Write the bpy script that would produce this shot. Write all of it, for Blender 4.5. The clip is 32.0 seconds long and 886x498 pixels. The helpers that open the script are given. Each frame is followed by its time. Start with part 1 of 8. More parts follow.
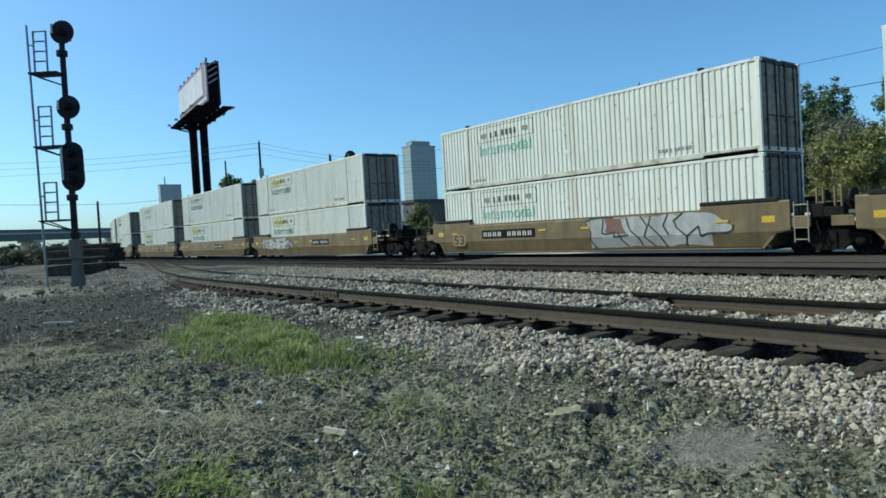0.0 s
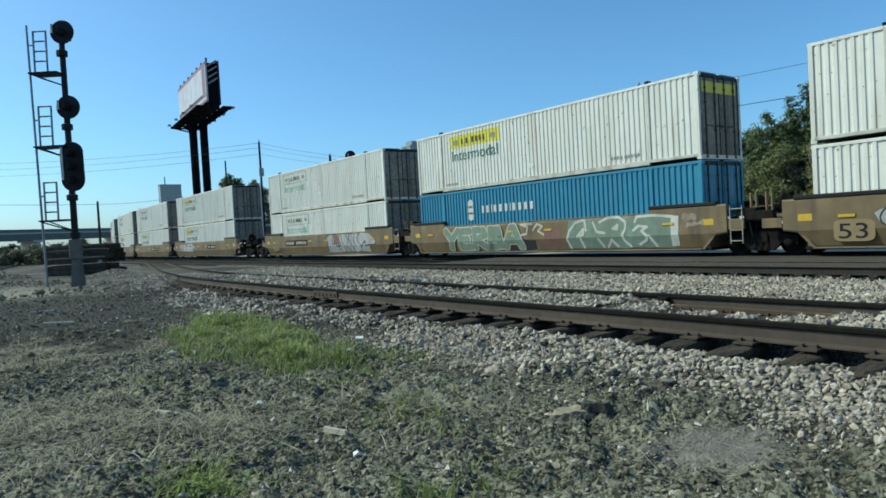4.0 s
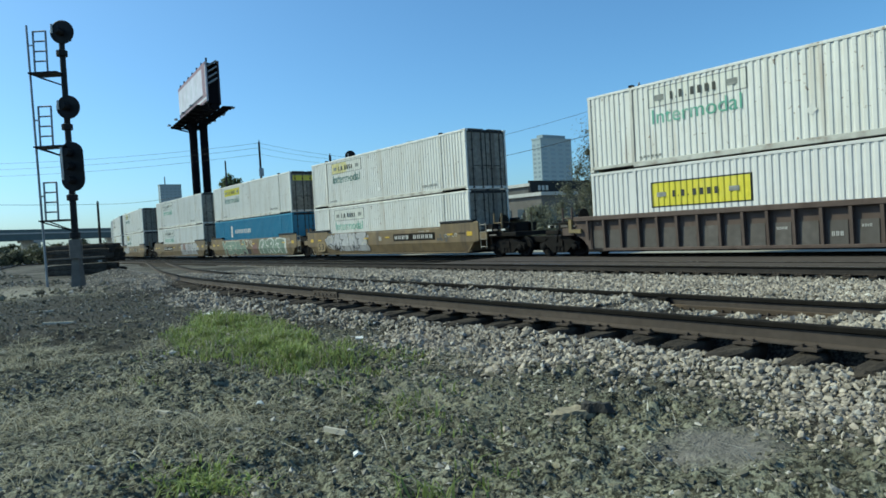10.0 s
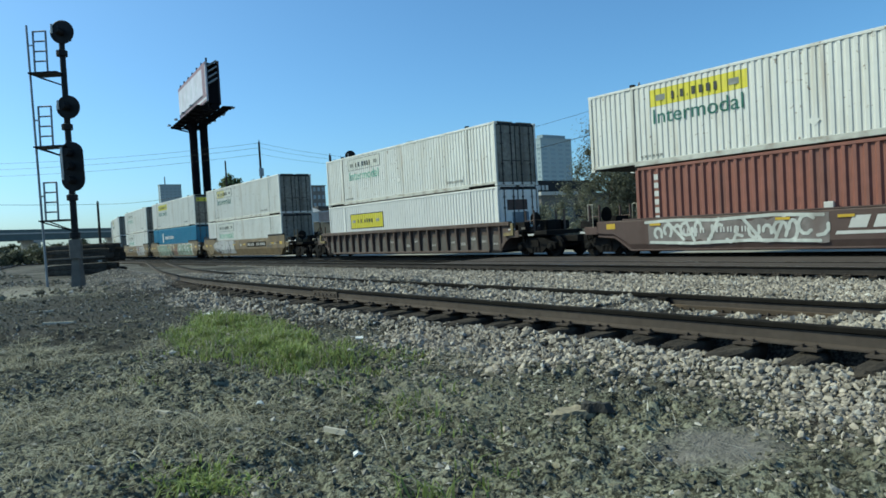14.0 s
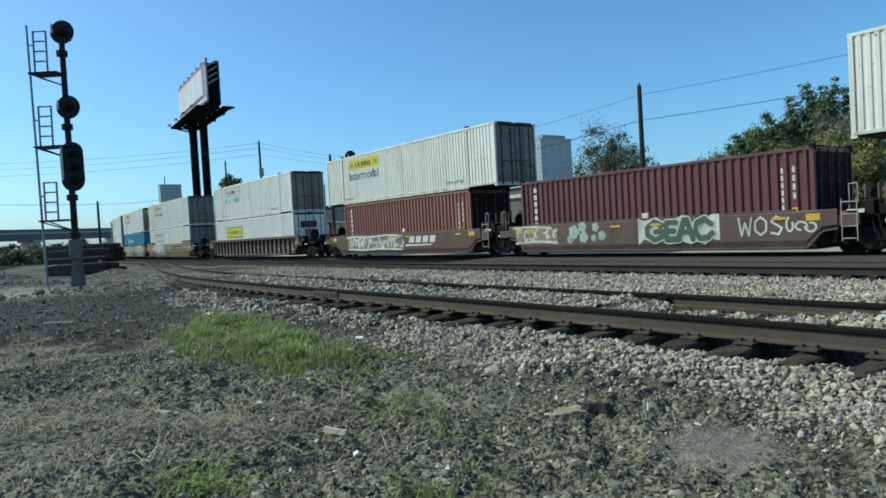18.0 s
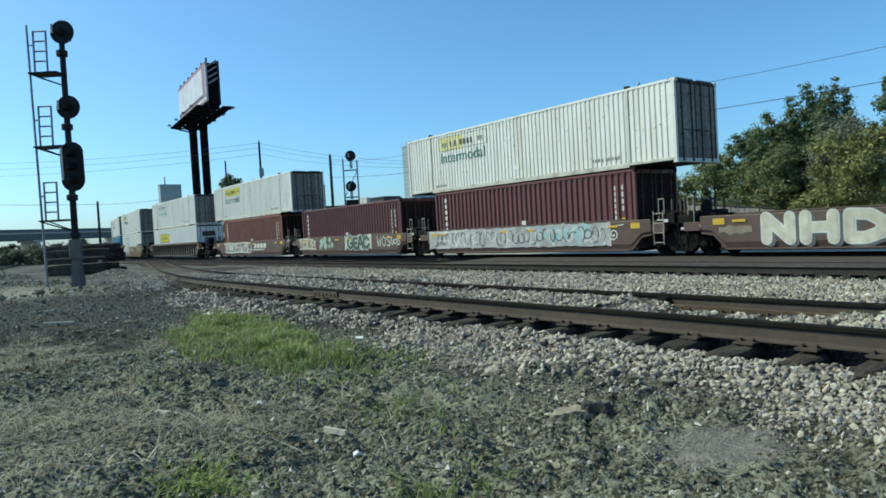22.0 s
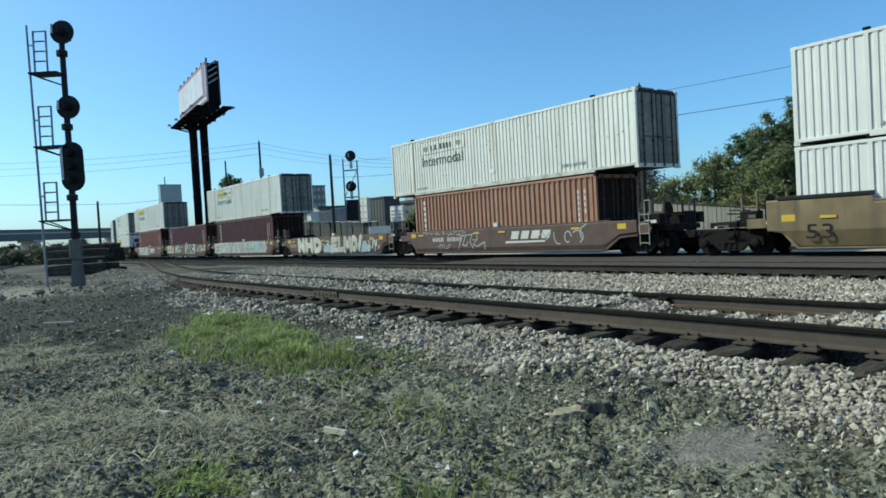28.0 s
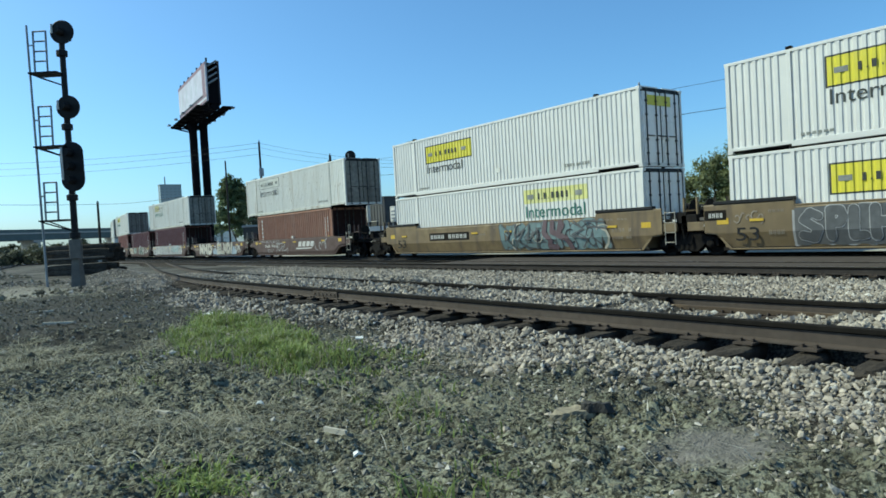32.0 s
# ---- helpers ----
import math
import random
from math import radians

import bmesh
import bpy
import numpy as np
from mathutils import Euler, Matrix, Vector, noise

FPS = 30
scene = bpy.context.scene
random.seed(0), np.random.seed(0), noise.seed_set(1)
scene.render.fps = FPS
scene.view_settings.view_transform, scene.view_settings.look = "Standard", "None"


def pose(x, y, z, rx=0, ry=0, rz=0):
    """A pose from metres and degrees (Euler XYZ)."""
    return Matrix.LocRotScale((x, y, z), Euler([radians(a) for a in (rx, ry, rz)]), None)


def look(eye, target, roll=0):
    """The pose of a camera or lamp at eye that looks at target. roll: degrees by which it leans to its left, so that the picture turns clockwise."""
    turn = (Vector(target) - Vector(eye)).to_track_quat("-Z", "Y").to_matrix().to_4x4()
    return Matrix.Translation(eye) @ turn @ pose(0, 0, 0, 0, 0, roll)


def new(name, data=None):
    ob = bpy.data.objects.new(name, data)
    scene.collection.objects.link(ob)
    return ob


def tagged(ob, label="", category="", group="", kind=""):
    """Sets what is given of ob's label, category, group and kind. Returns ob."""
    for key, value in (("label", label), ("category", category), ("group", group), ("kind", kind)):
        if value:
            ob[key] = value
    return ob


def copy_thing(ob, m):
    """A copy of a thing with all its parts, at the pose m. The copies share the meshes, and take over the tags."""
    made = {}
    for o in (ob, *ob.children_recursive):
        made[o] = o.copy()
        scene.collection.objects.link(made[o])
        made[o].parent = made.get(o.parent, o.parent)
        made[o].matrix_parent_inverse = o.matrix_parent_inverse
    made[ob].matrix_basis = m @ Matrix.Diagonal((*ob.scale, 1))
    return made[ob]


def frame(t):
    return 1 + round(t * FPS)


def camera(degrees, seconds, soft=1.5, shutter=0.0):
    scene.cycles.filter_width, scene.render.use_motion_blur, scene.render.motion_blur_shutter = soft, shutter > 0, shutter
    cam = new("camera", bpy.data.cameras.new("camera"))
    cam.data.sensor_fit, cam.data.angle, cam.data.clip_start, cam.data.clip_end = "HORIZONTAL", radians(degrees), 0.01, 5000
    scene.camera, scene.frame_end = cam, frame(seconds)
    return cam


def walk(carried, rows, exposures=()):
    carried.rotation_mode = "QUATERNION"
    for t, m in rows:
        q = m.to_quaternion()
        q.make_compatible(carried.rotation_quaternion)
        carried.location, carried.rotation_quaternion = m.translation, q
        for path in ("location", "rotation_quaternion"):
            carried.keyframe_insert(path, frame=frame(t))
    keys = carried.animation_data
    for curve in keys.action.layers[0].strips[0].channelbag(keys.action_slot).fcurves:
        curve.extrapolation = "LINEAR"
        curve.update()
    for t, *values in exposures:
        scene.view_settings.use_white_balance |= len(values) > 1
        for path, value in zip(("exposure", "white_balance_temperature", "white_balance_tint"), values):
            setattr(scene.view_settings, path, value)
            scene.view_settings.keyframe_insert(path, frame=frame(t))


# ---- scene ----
# The world: x runs along the railway, y away from the camera, z = 0 is the top of the main line's rails.
cam = camera(66.475, 32.0, soft=1.65)
EYE = (0.0, 0.0, 1.38)
STILL = look(EYE, (-7.9703, 6.0328, 1.0977), -3.2876)
walk(cam, [(0.0, STILL), (32.0, STILL)], exposures=[(0.0, 0.38, 6400, -15), (17.2, 0.35, 6400, -15), (19.5, 0.48, 6400, -15), (32.0, 0.48, 6400, -15)])

# ---- light ----
SUN_EL, SUN_DIR = radians(43), Vector((-0.72, -0.69, 0)).normalized()
world = bpy.data.worlds.new("sky_world")
world.use_nodes = True
scene.world = world
wn = world.node_tree
sky = wn.nodes.new("ShaderNodeTexSky")
sky.sky_type, sky.sun_disc = "NISHITA", False
sky.sun_elevation, sky.sun_rotation = SUN_EL, math.atan2(SUN_DIR.x, SUN_DIR.y)
sky.air_density, sky.dust_density, sky.ozone_density = 0.85, 1.4, 10.0
wn.links.new(sky.outputs[0], wn.nodes["Background"].inputs[0])
wn.nodes["Background"].inputs[1].default_value = 0.150
sun = new("sun", bpy.data.lights.new("sun", "SUN"))
sun.data.energy, sun.data.angle, sun.data.color = 3.55, radians(0.53), (1.0, 0.895, 0.765)
sun.matrix_world = look((0, 0, 60), Vector((0, 0, 60)) - Vector((SUN_DIR.x * math.cos(SUN_EL), SUN_DIR.y * math.cos(SUN_EL), math.sin(SUN_EL))))

# ---- materials ----
MATS = {}


def material(name, colour, rough=0.8, metal=0.0, vary=0.15, grain=8.0, blotch=0.7, stain=None, stain_amount=0.0,
             bump=0.0, bump_scale=40.0, island=0.0, per_object=0.0, streak=False, spots=None, spec=0.4, alpha_coat=0.0):
    """A procedural surface: base colour with grain and blotches at two scales, stains of a second colour and a fine relief."""
    if name in MATS:
        return MATS[name]
    m = bpy.data.materials.new(name)
    m.use_nodes = True
    t = m.node_tree
    b = t.nodes["Principled BSDF"]
    b.inputs["Roughness"].default_value, b.inputs["Metallic"].default_value = rough, metal
    b.inputs["Specular IOR Level"].default_value = spec
    b.inputs["Coat Weight"].default_value = alpha_coat
    co = t.nodes.new("ShaderNodeTexCoord")
    vec = co.outputs["Object"]
    if streak:
        mp = t.nodes.new("ShaderNodeMapping")
        mp.inputs["Scale"].default_value = (1, 1, 0.12)
        t.links.new(vec, mp.inputs[0])
        svec = mp.outputs[0]
    else:
        svec = vec

    def tex(scale, detail, v):
        n = t.nodes.new("ShaderNodeTexNoise")
        n.inputs["Scale"].default_value, n.inputs["Detail"].default_value = scale, detail
        t.links.new(v, n.inputs["Vector"])
        return n.outputs["Fac"]

    def mixed(fac, a, c, blend="MIX"):
        x = t.nodes.new("ShaderNodeMix")
        x.data_type, x.blend_type = "RGBA", blend
        for sock, val in ((x.inputs[0], fac), (x.inputs[6], a), (x.inputs[7], c)):
            if hasattr(val, "is_output"):
                t.links.new(val, sock)
            else:
                sock.default_value = val
        return x.outputs[2]

    def ramp(v, lo, hi, a=0.0, c=1.0):
        r = t.nodes.new("ShaderNodeMapRange")
        r.inputs[1].default_value, r.inputs[2].default_value, r.inputs[3].default_value, r.inputs[4].default_value = lo, hi, a, c
        t.links.new(v, r.inputs[0])
        return r.outputs[0]

    c3 = lambda k: tuple(min(1.0, v * k) for v in colour[:3]) + (1,)
    col = mixed(ramp(tex(grain, 5, vec), 0.3, 0.7), c3(1 - vary), c3(1 + vary))
    col = mixed(ramp(tex(blotch, 3, vec), 0.35, 0.65, 0, 0.75), col, c3(1 - vary * 1.3))
    if stain is not None:
        fac = ramp(tex(2.2, 6, svec), 0.5, 0.75, 0, stain_amount)
        col = mixed(fac, col, tuple(stain) + (1,))
    if spots is not None:
        fine = ramp(tex(6.5, 3, vec), 0.67, 0.74, 0, 0.85)
        col = mixed(fine, col, tuple(spots) + (1,))
        mp2 = t.nodes.new("ShaderNodeMapping")
        mp2.inputs["Scale"].default_value = (2.6, 2.6, 0.16)
        t.links.new(vec, mp2.inputs[0])
        col = mixed(ramp(tex(1.6, 4, mp2.outputs[0]), 0.60, 0.80, 0, 0.55), col, tuple(v * 1.9 for v in spots) + (1,))
    if island:
        g = t.nodes.new("ShaderNodeNewGeometry")
        col = mixed(ramp(g.outputs["Random Per Island"], 0, 1, 0, island), col, (0.03, 0.028, 0.025, 1))
        g2 = ramp(g.outputs["Random Per Island"], 0.86, 1.0, 0, island)
        col = mixed(g2, col, (0.55, 0.52, 0.46, 1))
    if per_object:
        o = t.nodes.new("ShaderNodeObjectInfo")
        col = mixed(ramp(o.outputs["Random"], 0, 1, 0, per_object), col, c3(0.55))
    t.links.new(col, b.inputs["Base Color"])
    t.links.new(ramp(tex(grain * 0.7, 4, vec), 0.3, 0.7, max(0.05, rough - 0.12), min(1, rough + 0.1)), b.inputs["Roughness"])
    if bump:
        n = t.nodes.new("ShaderNodeBump")
        n.inputs["Strength"].default_value, n.inputs["Distance"].default_value = bump, 0.02
        t.links.new(tex(bump_scale, 6, vec), n.inputs["Height"])
        t.links.new(n.outputs[0], b.inputs["Normal"])
    MATS[name] = m
    return m


WHITE = material("container_white", (0.655, 0.65, 0.60), 0.5, vary=0.05, grain=3, stain=(0.42, 0.38, 0.29), stain_amount=0.5, streak=True, per_object=0.18, spots=(0.17, 0.105, 0.055))
WHITE_NEW = material("container_white_new", (0.612, 0.605, 0.572), 0.42, vary=0.04, grain=3, stain=(0.45, 0.42, 0.36), stain_amount=0.15, streak=True, per_object=0.08)
# door grey: real grime, plus the end's shade put into the colour
DOOR_GREY_SHADE = material("container_door_grey_shade", (0.27, 0.255, 0.215), 0.7, vary=0.35, grain=5, stain=(0.075, 0.062, 0.05), stain_amount=0.95, streak=True, per_object=0.5, spec=0.2)
POST_WHITE = material("container_post", (0.57, 0.565, 0.51), 0.55, vary=0.12, grain=4, stain=(0.20, 0.14, 0.09), stain_amount=0.9, streak=True, per_object=0.25, spots=(0.10, 0.06, 0.035))
SILL_WHITE = material("container_bottom_rail", (0.50, 0.495, 0.44), 0.6, vary=0.15, grain=3, stain=(0.16, 0.12, 0.085), stain_amount=0.9, per_object=0.2)
# lighter than the walls: fill light for the shaded end put into the paint
DOOR_WHITE = material("container_door_white", (0.80, 0.79, 0.75), 0.5, vary=0.06, grain=4, stain=(0.5, 0.46, 0.4), stain_amount=0.3, streak=True)
# near-black doors: the deep shade on these ends put into the colour
DOOR_SHADE = material("container_door_shade", (0.036, 0.018, 0.016), 0.85, spec=0.08, vary=0.2, grain=4, stain=(0.03, 0.024, 0.022), stain_amount=0.6, streak=True)
BLUE = material("container_blue", (0.034, 0.190, 0.305), 0.45, vary=0.08, grain=3, stain=(0.05, 0.13, 0.2), stain_amount=0.3, streak=True)
BROWN_BOX = material("container_red_brown", (0.215, 0.085, 0.062), 0.6, vary=0.12, grain=3, stain=(0.10, 0.06, 0.05), stain_amount=0.5, streak=True)
RED = material("container_red", (0.108, 0.034, 0.034), 0.5, vary=0.1, grain=3, stain=(0.085, 0.042, 0.040), stain_amount=0.5, streak=True, per_object=0.12)
ORANGE = material("container_orange", (0.285, 0.142, 0.090), 0.6, vary=0.14, grain=3, stain=(0.30, 0.20, 0.145), stain_amount=0.6, streak=True)
YELLOW_CAR = material("car_ochre", (0.178, 0.128, 0.066), 0.6, vary=0.25, grain=2.5, stain=(0.070, 0.052, 0.038), stain_amount=0.95, streak=True, per_object=0.35)
BROWN_CAR = material("car_brown", (0.100, 0.074, 0.062), 0.7, vary=0.14, grain=4, stain=(0.045, 0.030, 0.024), stain_amount=0.6, streak=True, spec=0.2)
MAROON_CAR = material("car_maroon", (0.098, 0.066, 0.057), 0.65, vary=0.14, grain=4, stain=(0.06, 0.03, 0.025), stain_amount=0.6, streak=True, per_object=0.15, spec=0.25)
GRIME = material("grimy_steel", (0.013, 0.012, 0.0115), 0.8, 0.1, vary=0.3, grain=9, stain=(0.034, 0.026, 0.020), stain_amount=0.4, bump=0.2, spec=0.1)
BLACK = material("black_paint", (0.013, 0.013, 0.014), 0.55, vary=0.2, grain=6, spec=0.2)
SIGN_YELLOW = material("sign_yellow", (0.60, 0.53, 0.045), 0.5, vary=0.08, grain=4, stain=(0.6, 0.52, 0.2), stain_amount=0.3)
SIGN_PALE = material("sign_pale_yellow", (0.60, 0.58, 0.22), 0.6, vary=0.12, grain=3, stain=(0.64, 0.63, 0.42), stain_amount=0.7)
SIGN_FADED = material("sign_faded", (0.62, 0.56, 0.25), 0.6, vary=0.15, grain=3, stain=(0.66, 0.65, 0.58), stain_amount=0.95)
SIGN_GHOST = material("sign_ghost", (0.60, 0.60, 0.53), 0.6, vary=0.1, grain=3, stain=(0.68, 0.67, 0.6), stain_amount=0.8)
INK = material("sign_ink", (0.03, 0.035, 0.03), 0.6, vary=0.2)
INK_FADED = material("sign_ink_faded", (0.20, 0.21, 0.19), 0.7, vary=0.2, stain=(0.5, 0.5, 0.45), stain_amount=0.5)
GREEN = material("sign_green", (0.015, 0.115, 0.085), 0.6, vary=0.15)
GREEN_FADED = material("sign_green_faded", (0.13, 0.36, 0.26), 0.7, vary=0.15, stain=(0.5, 0.58, 0.5), stain_amount=0.6)
STENCIL = material("stencil_white", (0.50, 0.49, 0.46), 0.7, vary=0.1)
REFLECT = material("reflector_yellow", (0.50, 0.33, 0.035), 0.4, vary=0.1)
TAG_SILVER = material("spray_silver", (0.36, 0.36, 0.36), 0.6, vary=0.22, grain=5, stain=(0.14, 0.12, 0.10), stain_amount=0.6, streak=True)
TAG_CREAM = material("spray_cream", (0.47, 0.44, 0.36), 0.7, vary=0.2, grain=5, stain=(0.16, 0.13, 0.10), stain_amount=0.6, streak=True)
TAG_GREEN = material("spray_green", (0.165, 0.225, 0.175), 0.7, vary=0.2, grain=5, stain=(0.11, 0.12, 0.09), stain_amount=0.6, streak=True)
TAG_BLACK = material("spray_black", (0.025, 0.025, 0.03), 0.6, vary=0.15)
TAG_SLATE = material("spray_slate", (0.085, 0.088, 0.092), 0.6, vary=0.25, grain=5, stain=(0.14, 0.13, 0.12), stain_amount=0.5, streak=True)
TAG_TEAL = material("spray_teal", (0.15, 0.215, 0.22), 0.6, vary=0.25, grain=5, stain=(0.10, 0.09, 0.07), stain_amount=0.5, streak=True)
TAG_RED = material("spray_red", (0.185, 0.098, 0.078), 0.6, vary=0.25, stain=(0.16, 0.10, 0.07), stain_amount=0.7, streak=True)
TAG_TAN = material("spray_tan", (0.23, 0.195, 0.15), 0.7, vary=0.25, grain=5, stain=(0.12, 0.085, 0.07), stain_amount=0.8)
TAG_MINT = material("spray_mint", (0.30, 0.40, 0.35), 0.7, vary=0.2, grain=5, stain=(0.15, 0.13, 0.11), stain_amount=0.6)
TAG_PALE = material("spray_pale", (0.50, 0.51, 0.47), 0.7, vary=0.2, grain=5, stain=(0.16, 0.14, 0.12), stain_amount=0.6, streak=True)
TAG_DEEP = material("spray_deep_green", (0.055, 0.095, 0.075), 0.7, vary=0.2, grain=5, stain=(0.08, 0.07, 0.06), stain_amount=0.5)
TAG_CYAN = material("spray_cyan", (0.28, 0.42, 0.45), 0.7, vary=0.2, grain=4, stain=(0.33, 0.34, 0.33), stain_amount=0.8)
TAG_ASH = material("spray_ash", (0.185, 0.160, 0.150), 0.7, vary=0.25, grain=5, stain=(0.12, 0.085, 0.075), stain_amount=0.8, streak=True)
TAG_PLUM = material("spray_plum", (0.11, 0.075, 0.085), 0.7, vary=0.2, grain=5)
TAG_BLUE = material("spray_blue", (0.27, 0.33, 0.38), 0.6, vary=0.15, grain=4)
GLASS_BLUE = material("plate_blue_grey", (0.16, 0.19, 0.22), 0.6, vary=0.15)
RAIL_SIDE = material("rail_steel_rusty", (0.072, 0.058, 0.048), 0.8, 0.1, vary=0.22, grain=12, stain=(0.085, 0.066, 0.052), stain_amount=0.5, bump=0.15, spec=0.2)
RAIL_BLACK = material("rail_head_black", (0.015, 0.013, 0.011), 0.8, 0.0, vary=0.3, grain=12, spec=0.08)
RAIL_DARK = material("rail_steel_dark", (0.032, 0.027, 0.024), 0.75, 0.1, vary=0.25, grain=12, stain=(0.06, 0.05, 0.042), stain_amount=0.4, spec=0.2)
RAIL_TOP = material("rail_head_polished", (0.36, 0.36, 0.36), 0.32, 0.9, vary=0.12, grain=6, stain=(0.16, 0.11, 0.08), stain_amount=0.3)
TIE = material("tie_creosote", (0.078, 0.066, 0.053), 0.95, vary=0.45, grain=14, stain=(0.135, 0.118, 0.095), stain_amount=0.75, bump=0.8, per_object=0.6, spec=0.1)
STONE = material("ballast_stone", (0.478, 0.422, 0.342), 0.9, vary=0.2, grain=20, island=0.82, spec=0.12)
PEBBLE = material("cinder_pebble", (0.225, 0.212, 0.158), 0.95, vary=0.3, grain=20, island=0.8, spec=0.08)
CONCRETE = material("concrete", (0.36, 0.36, 0.35), 0.9, vary=0.1, grain=2, stain=(0.2, 0.19, 0.18), stain_amount=0.5, streak=True)
WOOD_POLE = material("pole_wood", (0.022, 0.020, 0.019), 0.9, vary=0.25, grain=6, bump=0.3)
GALV = material("galvanised_steel", (0.22, 0.245, 0.27), 0.5, 0.4, vary=0.1)
PEDESTAL = material("grey_cast_steel", (0.120, 0.112, 0.100), 0.8, 0.0, vary=0.2, grain=6, stain=(0.2, 0.19, 0.17), stain_amount=0.4)
ROD_STEEL = material("lock_rod_steel", (0.045, 0.042, 0.038), 0.6, 0.2, vary=0.2)
BARK = material("bark", (0.06, 0.047, 0.036), 0.95, vary=0.3, grain=12, bump=0.4)

# ---- builders ----
class Shape:
    """Collects solids into one mesh."""

    def __init__(self):
        self.v, self.f = [], []

    def add(self, verts, faces):
        n = len(self.v)
        self.v += [tuple(p) for p in verts]
        self.f += [tuple(n + i for i in q) for q in faces]
        return self

    def box(self, x0, x1, y0, y1, z0, z1, c=0.0):
        """A box, with its long edges chamfered by c."""
        if c <= 0:
            return self.add([(x, y, z) for x in (x0, x1) for y in (y0, y1) for z in (z0, z1)],
                            [(0, 1, 3, 2), (4, 6, 7, 5), (0, 4, 5, 1), (2, 3, 7, 6), (0, 2, 6, 4), (1, 5, 7, 3)])
        spans = (x1 - x0, y1 - y0, z1 - z0)
        axis = spans.index(max(spans))
        lo, hi = [(x0, x1), (y0, y1), (z0, z1)][axis]
        (a0, a1), (b0, b1) = [r for i, r in enumerate([(x0, x1), (y0, y1), (z0, z1)]) if i != axis]
        ring = [(a0 + c, b0), (a1 - c, b0), (a1, b0 + c), (a1, b1 - c), (a1 - c, b1), (a0 + c, b1), (a0, b1 - c), (a0, b0 + c)]
        return self.prism(ring, axis, lo, hi)

    def prism(self, ring, axis, lo, hi):
        """A polygon in the plane across axis (0 x, 1 y, 2 z), drawn out from lo to hi."""
        n = len(ring)
        put = lambda p, d: (d, p[0], p[1]) if axis == 0 else ((p[0], d, p[1]) if axis == 1 else (p[0], p[1], d))
        return self.add([put(p, lo) for p in ring] + [put(p, hi) for p in ring],
                        [tuple(range(n))[::-1], tuple(range(n, 2 * n))] + [(i, (i + 1) % n, n + (i + 1) % n, n + i) for i in range(n)])

    def rod(self, a, b, r0, r1=None, n=8):
        """A round bar from a to b."""
        r1 = r0 if r1 is None else r1
        a, b = Vector(a), Vector(b)
        d = (b - a).normalized()
        s = d.orthogonal().normalized()
        u = d.cross(s)
        ring = lambda p, r: [p + (s * math.cos(k * 2 * math.pi / n) + u * math.sin(k * 2 * math.pi / n)) * r for k in range(n)]
        return self.add(ring(a, r0) + ring(b, r1), [tuple(range(n))[::-1], tuple(range(n, 2 * n))] + [(i, (i + 1) % n, n + (i + 1) % n, n + i) for i in range(n)])

    def lathe(self, profile, axis="y", n=20, centre=(0, 0, 0)):
        """A profile of (along, radius) turned round an axis."""
        rows = []
        for d, r in profile:
            for k in range(n):
                a = 2 * math.pi * k / n
                p, q = r * math.cos(a), r * math.sin(a)
                rows.append({"x": (d, p, q), "y": (p, d, q), "z": (p, q, d)}[axis])
        rows = [(x + centre[0], y + centre[1], z + centre[2]) for x, y, z in rows]
        faces = [(j * n + k, j * n + (k + 1) % n, (j + 1) * n + (k + 1) % n, (j + 1) * n + k) for j in range(len(profile) - 1) for k in range(n)]
        faces += [tuple(range(n))[::-1], tuple(range((len(profile) - 1) * n, len(profile) * n))]
        return self.add(rows, faces)

    def moved(self, m):
        self.v = [tuple(m @ Vector(p)) for p in self.v]
        return self

    def mesh(self, name, weld=False):
        me = bpy.data.meshes.new(name)
        me.from_pydata(self.v, [], self.f)
        bm = bmesh.new()
        bm.from_mesh(me)
        if weld:
            bmesh.ops.remove_doubles(bm, verts=bm.verts[:], dist=1e-5)
        bmesh.ops.recalc_face_normals(bm, faces=bm.faces)
        bm.to_mesh(me)
        bm.free()
        return me


def part(name, shape, mat, parent=None, label=""):
    """Links a shape as one mesh object, under a thing or part where one is given."""
    me = shape.mesh(name) if isinstance(shape, Shape) else shape
    if mat is not None and not me.materials:
        me.materials.append(mat)
    ob = new(name, me)
    ob.parent = parent
    return tagged(ob, label)


def thing(name, label, category, group="", kind="", at=None):
    ob = new(name)
    ob.empty_display_size = 0.2
    if at is not None:
        ob.matrix_basis = at
    return tagged(ob, label, category, group, kind)


def from_arrays(name, verts, faces, mat, smooth=False):
    """A mesh from arrays of vertices and of triangles or quads."""
    me = bpy.data.meshes.new(name)
    k = faces.shape[1]
    me.vertices.add(len(verts))
    me.vertices.foreach_set("co", np.asarray(verts, dtype=np.float32).ravel())
    me.loops.add(faces.size)
    me.loops.foreach_set("vertex_index", faces.ravel().astype(np.int32))
    me.polygons.add(len(faces))
    me.polygons.foreach_set("loop_start", np.arange(0, faces.size, k, dtype=np.int32))
    me.polygons.foreach_set("loop_total", np.full(len(faces), k, dtype=np.int32))
    me.polygons.foreach_set("use_smooth", np.full(len(faces), smooth, dtype=bool))
    me.update(calc_edges=True)
    me.materials.append(mat)
    return me


rng = np.random.default_rng(7)


